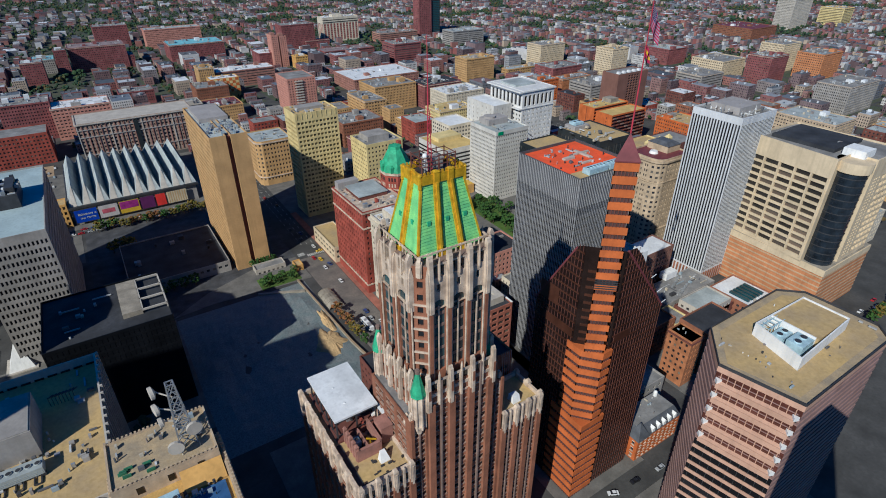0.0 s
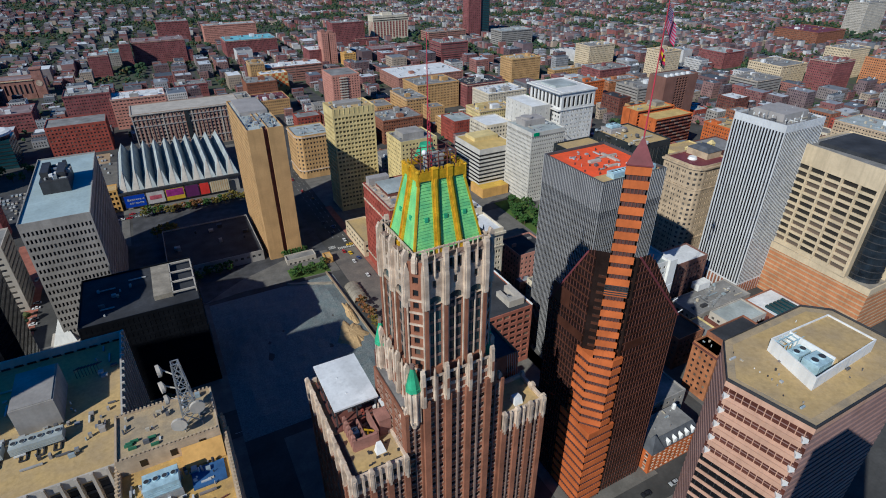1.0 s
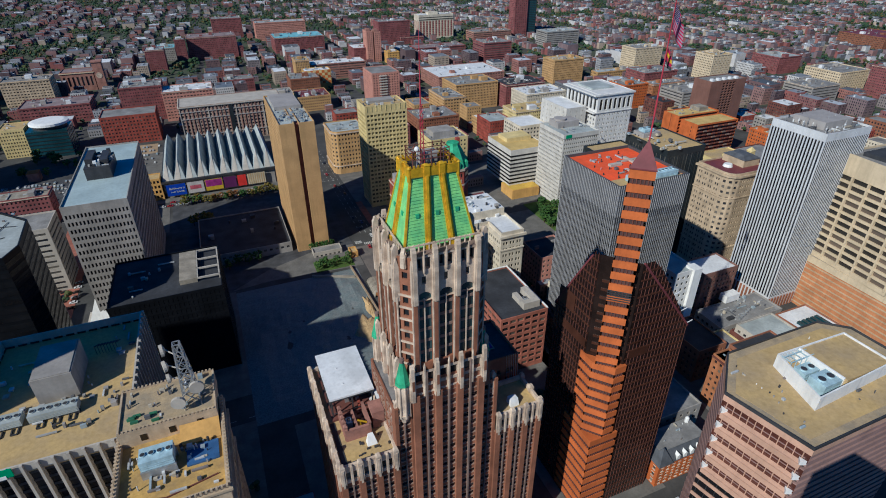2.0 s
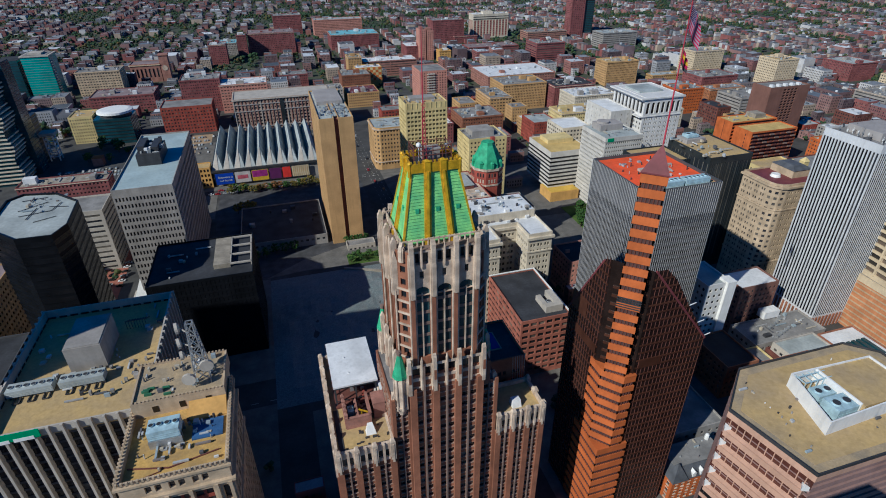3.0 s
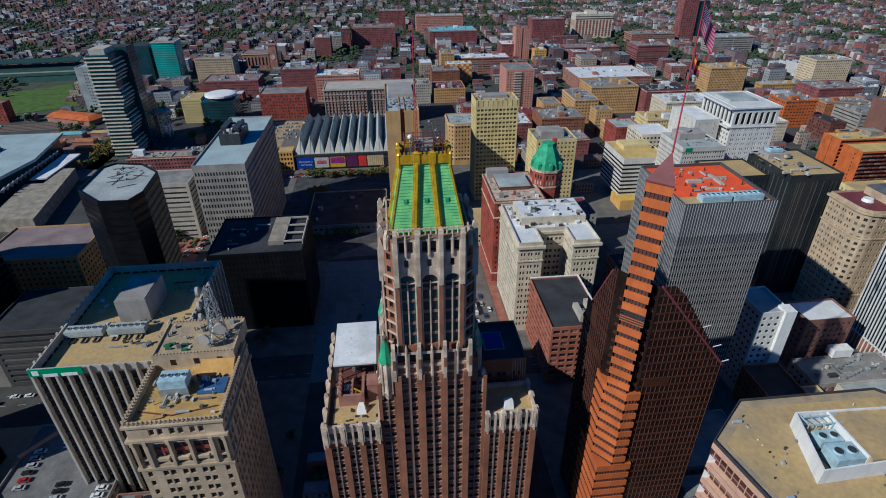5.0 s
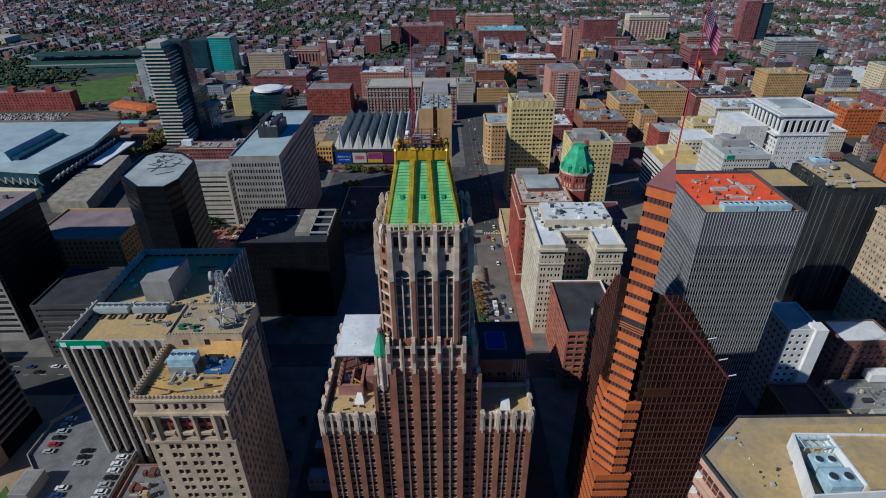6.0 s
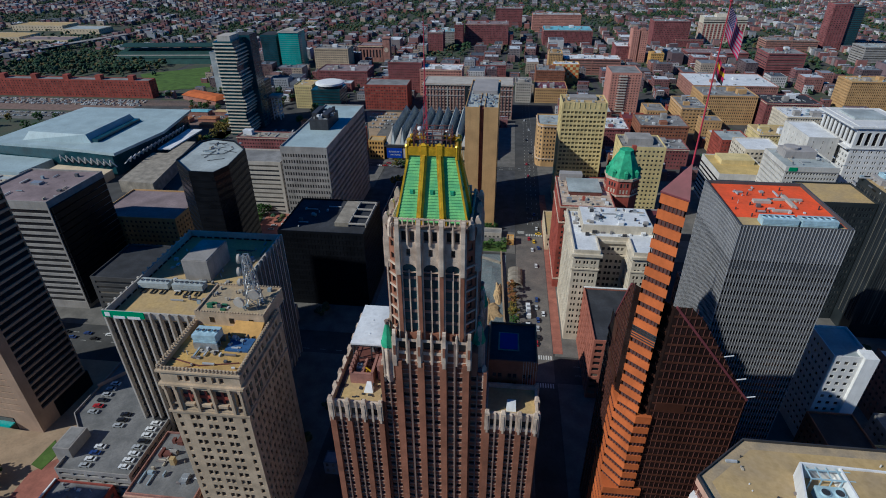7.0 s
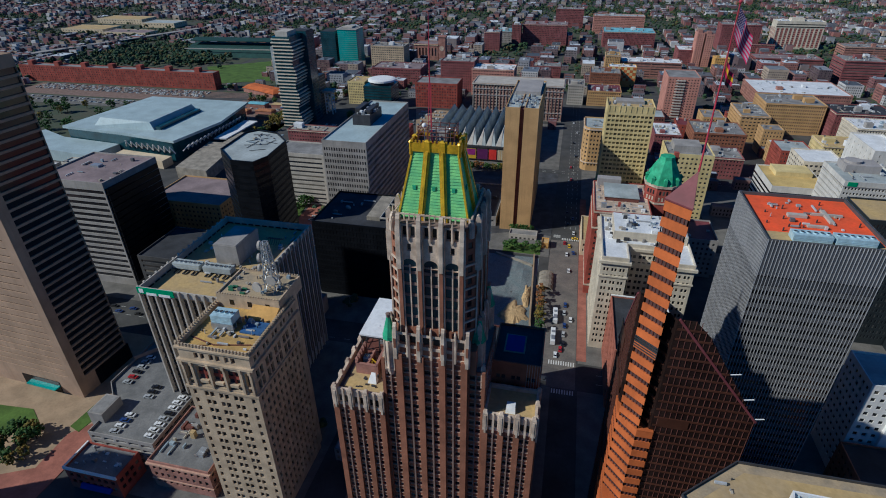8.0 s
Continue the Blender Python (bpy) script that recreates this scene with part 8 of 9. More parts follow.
TAKEN = [
    (28, 100, 84, 173), (110, 156, 80, 122), (120, 186, 28, 68), (-66, -15, 112, 182), (-24, 8, 82, 122), (156, 200, 138, 185), (290, 440, 60, 200), (-48, 10, 224, 276), (-74, -32, 306, 406),
    (-96, -50, 200, 262), (50, 80, 330, 418), (-50, 62, 460, 585), (112, 166, 160, 312), (119, 160, 380, 414), (160, 200, 352, 390), (106, 146, 460, 505), (232, 310, 320, 435), (290, 362, 355, 415),
    (230, 300, 218, 272), (295, 370, 198, 266), (428, 552, 365, 445), (395, 440, 258, 294), (-22, 92, 606, 660), (198, 244, 640, 695), (-100, -38, 636, 680), (-226, -176, 522, 610), (-326, -250, 860, 910),
    (-215, -155, 205, 260), (-185, -108, 112, 170), (-136, -84, 340, 376), (-184, -120, 254, 304), (-144, -94, 192, 236), (-420, -220, 340, 540), (-740, -396, 660, 690),
    (0, 110, 170, 385), (-60, 62, 400, 470), (200, 262, 280, 352), (-240, -60, 60, 170), (-250, -100, 300, 625), (-100, -44, 500, 632), (-330, -250, 545, 640), (-690, -420, 430, 662), (88, 116, 60, 700), (-170, 60, 276, 310), (200, 312, 84, 192), (150, 200, 80, 130), (-100, -24, 74, 156), (-20, 56, 330, 405), (140, 170, 300, 335), (-240, 100, -100, 80), (110, 320, 0, 80), (-470, -220, 560, 660), (-760, -380, 690, 980), (300, 480, 40, 110),
]


# open lots between the convention hall and the arena, with stalls, huts, trees and far parked cars
for lab, pts, m in (("tan gravel lot with parked trucks", [(-93, 632), (-46, 632), (-46, 522), (-63, 522)], PLAZA_TAN), ("asphalt parking lot, coloured dark for shade", rect(-186, -100, 486, 556), PLAZA_SHADED), ("worn parking lot by the hall", rect(-244, -226, 470, 640), DECK_GREY), ("brown gravel yard", rect(-332, -246, 548, 626), RAIL_BED), ("small lawn beside the tower", [(-240, 500), (-226, 496), (-225, 545), (-244, 540)], LAWN), ("rail yard and parking strip before the warehouse", rect(-690, -400, 604, 660), RAIL_BED), ("grey street along the rail yard", rect(-690, -340, 566, 598), PAVING), ("dark grass under trees", rect(-640, -432, 436, 562), LAWN_FAR), ("pale paved street side", rect(-104, -84, 306, 440), PAVING_BRICK)):
    slab_of("parking_lot" if "lot" in lab else "yard", lab, pts, 0.12, m, "lot")
STALLS = [(-320, -292, 566, 578, 4.5, PODIUM_BRICK), (-284, -262, 572, 584, 4.0, BRICK_OCHRE), (-272, -246, 552, 562, 4.0, PODIUM_BRICK), (-310, -284, 596, 608, 5.0, ROOF_AQUA), (-278, -254, 602, 612, 4.0, ROOF_TAN), (-258, -246, 588, 598, 4.5, BLUE_SHEET), (-152, -143, 560, 570, 8, BRICK_ORANGE)]
for x0, x1, y0, y1, h, m in STALLS:
    hut = thing("market_shed", "low shed with a shallow coloured roof", "shed", (x0 + x1) / 2, (y0 + y1) / 2)
    part("wall", Shape().prism(rect(x0, x1, y0, y1), 0, h), BRICK_PINK, hut)
    part("roof", Shape().prism(rect(x0 - 0.5, x1 + 0.5, y0 - 0.5, y1 + 0.5), h, h + 1.2, rect(x0 + 2, x1 - 2, (y0 + y1) / 2 - 0.2, (y0 + y1) / 2 + 0.2)), m, hut)
for k in range(16):
    plant(rt.choice(("green", "golden", "golden")), rt.uniform(-244, -228), rt.uniform(492, 560), rt.uniform(8, 12))
for k in range(14):
    plant(rt.choice(("green", "rusty", "green")), rt.uniform(-330, -250), rt.uniform(612, 640), rt.uniform(7, 10))
for k in range(12):
    plant("green", rt.uniform(-176, -110), rt.uniform(560, 622), rt.uniform(8, 12))
for k in range(44):
    plant(rt.choice(("green", "green", "green", "golden")), rt.uniform(-620, -440), rt.uniform(440, 560), rt.uniform(9, 14))
far_cars = Shape()
for x0, x1, y0, y1, rows in ((-182, -104, 490, 550, 7), (-86, -52, 560, 626, 5), (-242, -228, 565, 636, 3), (-326, -250, 586, 594, 1), (-98, -88, 330, 430, 1), (-680, -404, 626, 656, 4), (-680, -350, 570, 596, 2)):
    for r in range(rows):
        y = y0 + (y1 - y0) * (r + 0.5) / rows
        x = x0
        while x < x1:
            x += rt.choice((2.8, 2.8, 3.2, 5.6, 9.0))
            far_cars.box(x, x + 1.8, y, y + 4.4, 0.3, 0.95).box(x + 0.15, x + 1.65, y + 1.1, y + 3.4, 0.95, 1.45)
tagged(part("parked_cars", far_cars, CLUTTER), "rows of far parked cars on the open lots", "car", kind="stuff")


# larger buildings of the middle distance: kind of wall and roof, plan and height
MIDDLE = [
    ("hospital_block", "brick hospital with a pale blue roof", 146, 240, 1108, 1170, 28, BRICK_HAZED, ROOF_AQUA, 4),
    ("hospital_wing", "white and red striped hospital wing", 129, 234, 1270, 1305, 36, PINK_BRICK, ROOF_BLUEGREY, 2),
    ("brick_hall", "red brick hall with a grey roof", 46, 108, 1340, 1380, 40, BRICK_HAZED, ROOF_GREY, 0),
    ("brick_school", "broad plain red brick building with a flat roof", -6, 78, 1100, 1150, 39, BRICK_HAZED, ROOF_MAUVE, 5),
    ("brick_school_wing", "lower red brick wing beside the broad brick building", 78.6, 88, 1102, 1145, 20, BRICK_HAZED, ROOF_GREY, 0),
    ("narrow_brick_tower", "narrow red brick tower house", -25, -8, 1082, 1104, 40, BRICK_HAZED, ROOF_GREY, 0),
    ("small_brick_block", "small red brick block with a pale roof", -71, -42, 1035, 1070, 33, BRICK_HAZED, ROOF_BLUEGREY, 5),
    ("green_roof_hall", "low hall with a dull green roof", -60, -28, 1120, 1165, 22, CONCRETE, ROOF_AQUA, 0),
    ("red_brick_factory", "red brick factory with even windows", -83, -36, 728, 765, 41, BRICK_HAZED, ROOF_GREY, 0),
    ("orange_warehouse", "orange brick warehouse with a white cluttered roof", -37, 20, 715, 752, 35, PINK_BRICK, ROOF_WHITE, 3),
    ("red_brick_house", "red brick corner building with a flat roof", 36, 78, 830, 860, 18, BRICK_HAZED, ROOF_GREY, 0),
    ("tan_parking_deck", "long tan parking deck with open storeys", 166, 252, 856, 892, 24, BRICK_PINK, ROOF_WHITE, 1),
    ("tan_stair_block", "tan plastered stair block of the parking deck", 142, 163, 850, 880, 33, BRICK_TAN, ROOF_TAN, 4),
    ("tan_office_block", "tan brick office block with a grey roof", 301, 360, 615, 660, 33, BRICK_TAN, ROOF_GREY, 2),
    ("white_roof_hall", "wide hall with a white cluttered roof", 322, 428, 722, 795, 19, BRICK_PINK, ROOF_WHITE, 0),
    ("red_brick_block", "red brick block with stone courses", 364, 421, 600, 640, 30, BRICK_HAZED, ROOF_DARK, 4),
    ("red_apartment_block", "red brick apartment block with pale balcony bands", 468, 522, 870, 915, 33, BRICK_HAZED, ROOF_GREY, 1),
    ("brick_apartments", "red brick apartment block with a grey roof", 352, 419, 1112, 1150, 45, BRICK_HAZED, ROOF_GREY, 0),
    ("low_brick_wing", "low red brick wing with a flat roof", 396, 446, 1105, 1109, 14, BRICK_HAZED, ROOF_GREY, 0),
    ("ochre_house", "small bright ochre building", 312, 333, 930, 950, 20, PLASTER_ORANGE, GOLD_ROOF, 0),
    ("red_parking_deck", "long low red brick parking deck", 384, 484, 980, 1020, 13, BRICK_HAZED, ROOF_MAUVE, 1),
    ("low_brick_offices", "long low brick offices with window bands", 546, 636, 1075, 1112, 19, BRICK_PINK, ROOF_GREY, 1),
    ("banded_offices", "low blue-grey offices with window bands", 652, 728, 960, 1000, 28, CONCRETE, ROOF_BLUEGREY, 1),
    ("ochre_tower", "ochre plastered apartment tower", 494, 546, 690, 722, 34, BRICK_TAN, ROOF_TAN, 2),
    ("cream_block", "cream office block with a flat roof", 665, 720, 715, 750, 35, CREAM_WALL, ROOF_GREY, 5),
    ("tan_row", "long low tan row with two storeys of windows", 572, 664, 686, 704, 11, BRICK_TAN, ROOF_BLUEGREY, 3),
    ("orange_brick_corner", "orange-red brick corner block", 496, 534, 535, 565, 31, BRICK_ORANGE, ROOF_GREY, 3),
    ("orange_brick_row", "long orange brick building with a flat grey roof", 567, 622, 560, 582, 20, BRICK_OCHRE, ROOF_GREY, 4),
    ("peach_tower", "pale peach apartment tower", 694, 730, 586, 620, 44, CREAM_WALL, ROOF_TAN, 5),
    ("red_hall", "red brick hall with a flat roof", 852, 902, 600, 650, 26, BRICK_HAZED, ROOF_BLUEGREY, 4),
    ("dark_red_tower", "dark red brick apartment tower", 850, 896, 425, 462, 41, BRICK_HAZED, ROOF_GREY, 0),
    ("cream_tower", "cream apartment tower with a flat roof", 950, 1002, 462, 500, 44, CREAM_WALL, ROOF_GREY, 2),
    ("faded_brick_tower", "faded orange brick apartment tower", 950, 1008, 400, 440, 38, PODIUM_BRICK, ROOF_GREY, 5),
    ("banded_deck", "grey parking deck with dark open bands", 738, 790, 458, 500, 22, CONCRETE, ROOF_GREY, 1),
    ("dark_brick_works", "long dark brick works with a flat roof", 1205, 1300, 660, 750, 24, BRICK, ROOF_MAROON, 0),
    ("yellow_far_block", "yellow plastered block on the skyline", 1590, 1640, 660, 715, 40, PLASTER, ROOF_TAN, 1),
    ("grey_office_block", "grey office block with close windows", 775, 850, 285, 325, 36, CONCRETE, ROOF_GREY, 2),
    ("yellow_block", "yellow window-grid block with a flat roof", 830, 890, 486, 540, 27, CREAM_WALL, ROOF_GREY, 3),
    ("pale_tower", "pale grey tower on the skyline", 1430, 1510, 700, 740, 64, CONCRETE_PALE, ROOF_GREY, 2),
    ("domed_library", "pale stone building with a low round roof", 620, 665, 230, 290, 30, LIMESTONE, ROOF_BLUEGREY, 5),
    ("orange_brick_house", "orange brick building with a stepped roof", 512, 545, 320, 360, 26, BRICK_ORANGE, ROOF_TAN, 0),
    ("white_flat_block", "low white block with a white roof", 366, 422, 552, 590, 29, WHITE_BRICK, ROOF_WHITE, 4),
    ("tan_gabled_block", "tan plastered block with a pale gable", 316, 362, 490, 520, 30, PLASTER, ROOF_TAN, 0),
    ("tan_hotel", "cream and tan hotel with tall window rows", -231, -175, 858, 892, 34, LIMESTONE, ROOF_GREY, 3),
    ("long_red_block", "long brown-red block with a close window grid", -194, -120, 756, 800, 22, BRICK_HAZED, ROOF_MAUVE, 3),
    ("long_brick_offices", "long red-brown brick offices with a pale tan roof", -177, -112, 454, 472, 25, BRICK_HAZED, CONCRETE_STAINED, 0),
    ("brown_apartments", "brown apartment block with a flat roof", 120, 160, 762, 800, 26, BRICK, ROOF_GREY, 0),
    ("maroon_roof_hall", "tan hall with a wide maroon roof", 117, 158, 690, 730, 19, BRICK_TAN, ROOF_MAROON, 0),
    ("red_brick_low", "red brick low building with a parapet", 210, 250, 470, 500, 20, BRICK_HAZED, ROOF_GREY, 0),
    ("brown_brick_block", "brown brick block with a flat roof", 215, 262, 520, 560, 26, BRICK, ROOF_GREY, 5),
    ("red_gabled_row", "red brick building with roof clutter", 180, 205, 520, 560, 22, BRICK_HAZED, ROOF_WHITE, 0),
    ("tan_brick_block", "tan brick block with a parapet", 270, 298, 580, 630, 28, BRICK_TAN, ROOF_GREY, 3),
    ("grey_concrete_block", "grey concrete office block with a flat roof", 560, 620, 500, 540, 24, CONCRETE, ROOF_GREY, 1),
    ("red_brick_block", "red brick block with even windows", 590, 650, 605, 645, 24, BRICK_HAZED, ROOF_GREY, 0),
    ("white_office", "white office block with a flat roof", 424, 462, 480, 520, 26, WHITE_BRICK, ROOF_WHITE, 2),
    ("red_brick_block", "red brick block with even windows", 262, 300, 968, 1010, 24, BRICK_HAZED, ROOF_WHITE, 5),
    ("pale_block", "pale concrete block with a flat roof", 92, 112, 690, 720, 26, CONCRETE_PALE, ROOF_GREY, 0),
]
middle_roof = random.Random(5)
STYLES = [(2.7, 0.5, 3.4, 0.3, 0.76), (40, 0.97, 3.6, 0.38, 0.74), (2.1, 0.52, 3.3, 0.25, 0.8), (3.6, 0.62, 3.5, 0.32, 0.72), (2.4, 0.42, 3.5, 0.2, 0.85), (2.9, 0.55, 3.3, 0.3, 0.72)]
for i, (name, label, x0, x1, y0, y1, h, wall_m, roof_m, style) in enumerate(MIDDLE):
    b = block(name, label, "building", x0, x1, y0, y1, h, wall_m, roof_m, *STYLES[style], 0.45, 1.6)
    part("cornice", Shape().prism(rect(x0 - 0.5, x1 + 0.5, y0 - 0.5, y1 + 0.5), h - 1.5, h - 0.95), wall_m if i % 3 else CREAM, b)
    for k in range(2):
        if y1 - y0 < 14:
            continue
        ux, uy = middle_roof.uniform(x0 + 2, x1 - 12), middle_roof.uniform(y0 + 2, y1 - 10)
        part("penthouse", Shape().box(ux, ux + middle_roof.uniform(4, 10), uy, uy + middle_roof.uniform(4, 8), h - 0.9, h + middle_roof.uniform(1.5, 4)), middle_roof.choice((CONCRETE, wall_m, ROOF_WHITE)), b)
    if y1 - y0 > 8:
        clutter(b, x0 + 2, x1 - 3, y0 + 2, y1 - 3, h - 0.9, 26, i, 1.3)
    TAKEN.append((x0 - 4, x1 + 4, y0 - 4, y1 + 4))

# buildings of the middle distance with a form of their own
slab3 = thing("white_red_slab", "tall apartment slab with white frames and red panels", "apartment building", 493, 1165)
shell(slab3, rect(453, 533, 1150, 1180), 0, 48, WHITE_BRICK, ROOF_WHITE, [(spans(80, 11, 0.62, 0.8), [(3, 36)], 0.6), (spans(30, 4, 0.6, 0.8), [(3, 36)], 0.6)], 1.0, keep=0, far=BRICK_HAZED)
part("attic_band", Shape().box(452.8, 533.2, 1149.7, 1150, 37.5, 39).box(452.8, 533.2, 1149.7, 1150, 42.0, 43.2), GLASS_DARKBAND, slab3)
for k in range(9):
    part("floor_band", Shape().box(453.5, 532.5, 1150.1, 1150.4, 4.5 + k * 3.7, 5.6 + k * 3.7), PINK_BRICK, slab3)
part("penthouse", Shape().box(478, 500, 1158, 1174, 47, 52), WHITE_BRICK, slab3)
clutter(slab3, 456, 528, 1154, 1176, 47.1, 20, 41, 1.5)
twin = thing("twin_tower", "apartment tower, half red brick and half blue glass", "apartment building", 678, 1100)
shell(twin, rect(651, 682, 1090, 1116), 0, 78, BRICK_HAZED, ROOF_GREY, [(spans(31, 6, 0.4, 1), floors(2, 21, 3.5, 1.0, 2.6), 0.4), (spans(26, 5, 0.4, 1), floors(2, 21, 3.5, 1.0, 2.6), 0.4)], 1.0, keep=0)
shell(twin, rect(682, 706, 1093, 1116), 0, 74, SLATE_GLASS, ROOF_GREY, [(spans(24, 1, 0.9), floors(2, 20, 3.5, 0.8, 3.0), 0.3)], 1.0, keep=0, far=GLASS_TEAL, wall_name="glass_half")
for x0, x1, h in ((284, 295, 52), (297.5, 309, 50)):
    tower = block("mauve_apartment_tower", "slim mauve brick apartment tower, one of a pair", "apartment building", x0, x1, 957, 982, h, PINK_BRICK, ROOF_MAUVE, 3.2, 0.45, 3.2)
    part("penthouse", Shape().box(x0 + 2, x1 - 3, 963, 974, h - 1, h + 3), BRICK_PINK, tower)
check = thing("checkered_block", "parking block faced in orange and cream squares", "parking garage", 164, 805)
shell(check, rect(145, 183, 796, 818), 0, 28, PLASTER_ORANGE, ROOF_WHITE, [None], 1.0, keep=0)
for j in range(5):
    for i in range(9):
        piece("panel", (3.9, 0.25, 3.5), PLASTER if (i + j) % 2 else BRICK_ORANGE, check, 147.4 + i * 4.1, 796.02, 9.0 + j * 3.7)
clutter(check, 148, 178, 799, 814, 27.1, 10, 43, 1.4)
museum = thing("museum", "pale stone museum with tall arcaded windows", "museum", -156, 945)
shell(museum, rect(-177, -135, 930, 962), 0, 27, BRICK_PINK, ROOF_MAUVE, [(spans(42, 7, 0.5, 1.2), [(7, 20)], 1.0), (spans(32, 5, 0.5, 1.2), [(7, 20)], 1.0)], 1.0, keep=0)
part("cornice", Shape().prism(rect(-178, -134, 929, 963), 24.6, 25.6), CREAM_WALL, museum)
part("clock_tower", Shape().box(-134, -122, 930, 944, 0, 38).prism(rect(-135, -121, 929, 945), 38, 39.5), BRICK_PINK, museum, "brick clock tower with a round window")
ring = [(-128 + 4.0 * math.cos(2 * math.pi * k / 16), 20 + 4.0 * math.sin(2 * math.pi * k / 16)) for k in range(16)]
part("round_window", Shape().solid([(x, 929.6, z) for x, z in ring], [(x, 930.2, z) for x, z in ring]), CREAM, museum)
disc = thing("round_topped_block", "dark teal office block with a white disc-shaped roof hall", "office building", -140, 640)
part("body", Shape().box(-160, -124, 628, 660, 0, 27), TEAL_DARK, disc)
for k in range(7):
    part("storey_band", Shape().box(-160.2, -123.8, 627.8, 660.2, 3 + k * 3.5, 3.9 + k * 3.5), SLATE_GLASS, disc)
part("disc_wall", Shape().cyl(-141, 646, 27, 30.5, 15.5, n=28), STEEL_DARK, disc)
part("disc_roof", Shape().cyl(-141, 646, 30.5, 32.6, 18.0, 17.6, 28).cyl(-141, 646, 32.6, 33.6, 17.6, 14.0, 28), WHITE, disc, "white disc-shaped roof")
yside = block("yellow_side_block", "yellow plastered block with close windows", "building", -186, -163, 640, 668, 29, PLASTER, ROOF_TAN, 2.4, 0.5, 3.4)
clutter(yside, -184, -166, 643, 665, 28.1, 8, 44)
white_t = thing("white_gridded_tower", "white tower with pale teal windows behind the glass tower", "office building", -300, 720)
shell(white_t, rect(-326, -272, 706, 734), 0, 55, ROOF_BLUEGREY, ROOF_BLUEGREY, [(spans(54, 12, 0.5, 8.0), floors(3, 12, 4.0, 1.2, 2.6), 0.3), None], 1.0, keep=0, far=GLASS_TEAL)
steel_f = thing("steel_frame_tower", "white open steel stair frame with a flat top", "tower", -192, 594)
s = Shape()
for x in (-196, -188):
    for y in (590, 598):
        s.box(x - 0.5, x + 0.5, y - 0.5, y + 0.5, 0, 26)
for k in range(6):
    z = 4 + k * 4.4
    s.box(-196, -188, 589.6, 590.4, z, z + 0.7).box(-196, -188, 597.6, 598.4, z, z + 0.7).box(-196.4, -195.6, 590, 598, z, z + 0.7).box(-188.4, -187.6, 590, 598, z, z + 0.7)
part("frame", s, WHITE, steel_f)
part("cap", Shape().box(-199, -185, 587, 601, 26, 29), CONCRETE_PALE, steel_f)
shed = thing("red_roof_market", "low shed with a bright orange-red roof", "building", -325, 660)
part("wall", Shape().prism([(-356, 668), (-296, 642), (-288, 660), (-348, 688)], 0, 6), BRICK_PINK, shed)
part("roof", Shape().prism([(-358, 668), (-295, 640), (-286, 661), (-349, 690)], 6, 9.5, [(-351, 676), (-300, 652), (-295, 662), (-347, 684)]), BRICK_ORANGE, shed, "orange-red shallow roof")
for x0, x1, y0, y1, h, m in ((-1045, -935, 1062, 1120, 12, ROOF_TAN), (-925, -815, 1048, 1090, 10, ROOF_MAUVE), (-1090, -960, 1220, 1275, 12, ROOF_TAN), (-930, -840, 1180, 1230, 11, ROOF_BLUEGREY)):
    block("flat_warehouse", "low wide warehouse with a flat pale roof", "warehouse", x0, x1, y0, y1, h, CREAM_WALL, m, 8, 0.3, 5)
TAKEN += [(447, 538, 1144, 1186), (646, 712, 1086, 1120), (280, 314, 952, 986), (140, 188, 790, 822), (-182, -116, 924, 966), (-190, -118, 622, 672), (-332, -266, 700, 740), (-202, -182, 584, 604), (-360, -284, 636, 692), (-1095, -810, 1040, 1280)]


def free(x0, x1, y0, y1):
    return all(x1 < a or x0 > b or y1 < c or y0 > d for a, b, c, d in TAKEN)


near_houses, walls, roofs, holes, grass, trees = [], Shape(), Shape(), Shape(), Shape(), []


def house(a, b, c, e, h, lit):
    """A flat-roofed row house with a parapet; near ones have windows, pale sills and a chimney."""
    i = len(walls.v)
    t = 0.35
    walls.v += [(a, c, 0), (b, c, 0), (b, e, 0), (a, e, 0), (a, c, h), (b, c, h), (b, e, h), (a, e, h), (a + t, c + t, h), (b - t, c + t, h), (b - t, e - t, h), (a + t, e - t, h)]
    walls.f += [(i, i + 1, i + 5, i + 4), (i + 1, i + 2, i + 6, i + 5), (i + 2, i + 3, i + 7, i + 6), (i + 3, i, i + 4, i + 7), (i + 4, i + 5, i + 9, i + 8), (i + 5, i + 6, i + 10, i + 9), (i + 6, i + 7, i + 11, i + 10), (i + 7, i + 4, i + 8, i + 11)]
    j = len(roofs.v)
    roofs.v += [(a + t, c + t, h - 0.3), (b - t, c + t, h - 0.3), (b - t, e - t, h - 0.3), (a + t, e - t, h - 0.3)]
    roofs.f.append((j, j + 1, j + 2, j + 3))
    if lit:
        for z in np.arange(1.4, h - 2.2, 3.3):
            for x in np.arange(a + 1.0, b - 1.6, 2.5):
                holes.poly((x, c - 0.05, z), (x + 1.1, c - 0.05, z), (x + 1.1, c - 0.05, z + 1.8), (x, c - 0.05, z + 1.8))
            for y in np.arange(c + 1.0, e - 1.6, 2.5):
                holes.poly((a - 0.05, y + 1.1, z), (a - 0.05, y, z), (a - 0.05, y, z + 1.8), (a - 0.05, y + 1.1, z + 1.8))
        if rng.random() < 0.5:
            x, y = rng.uniform(a + 0.6, b - 1.6), rng.uniform(c + 0.6, e - 1.2)
            walls.box(x, x + 0.9, y, y + 0.6, h - 0.5, h + 1.5)


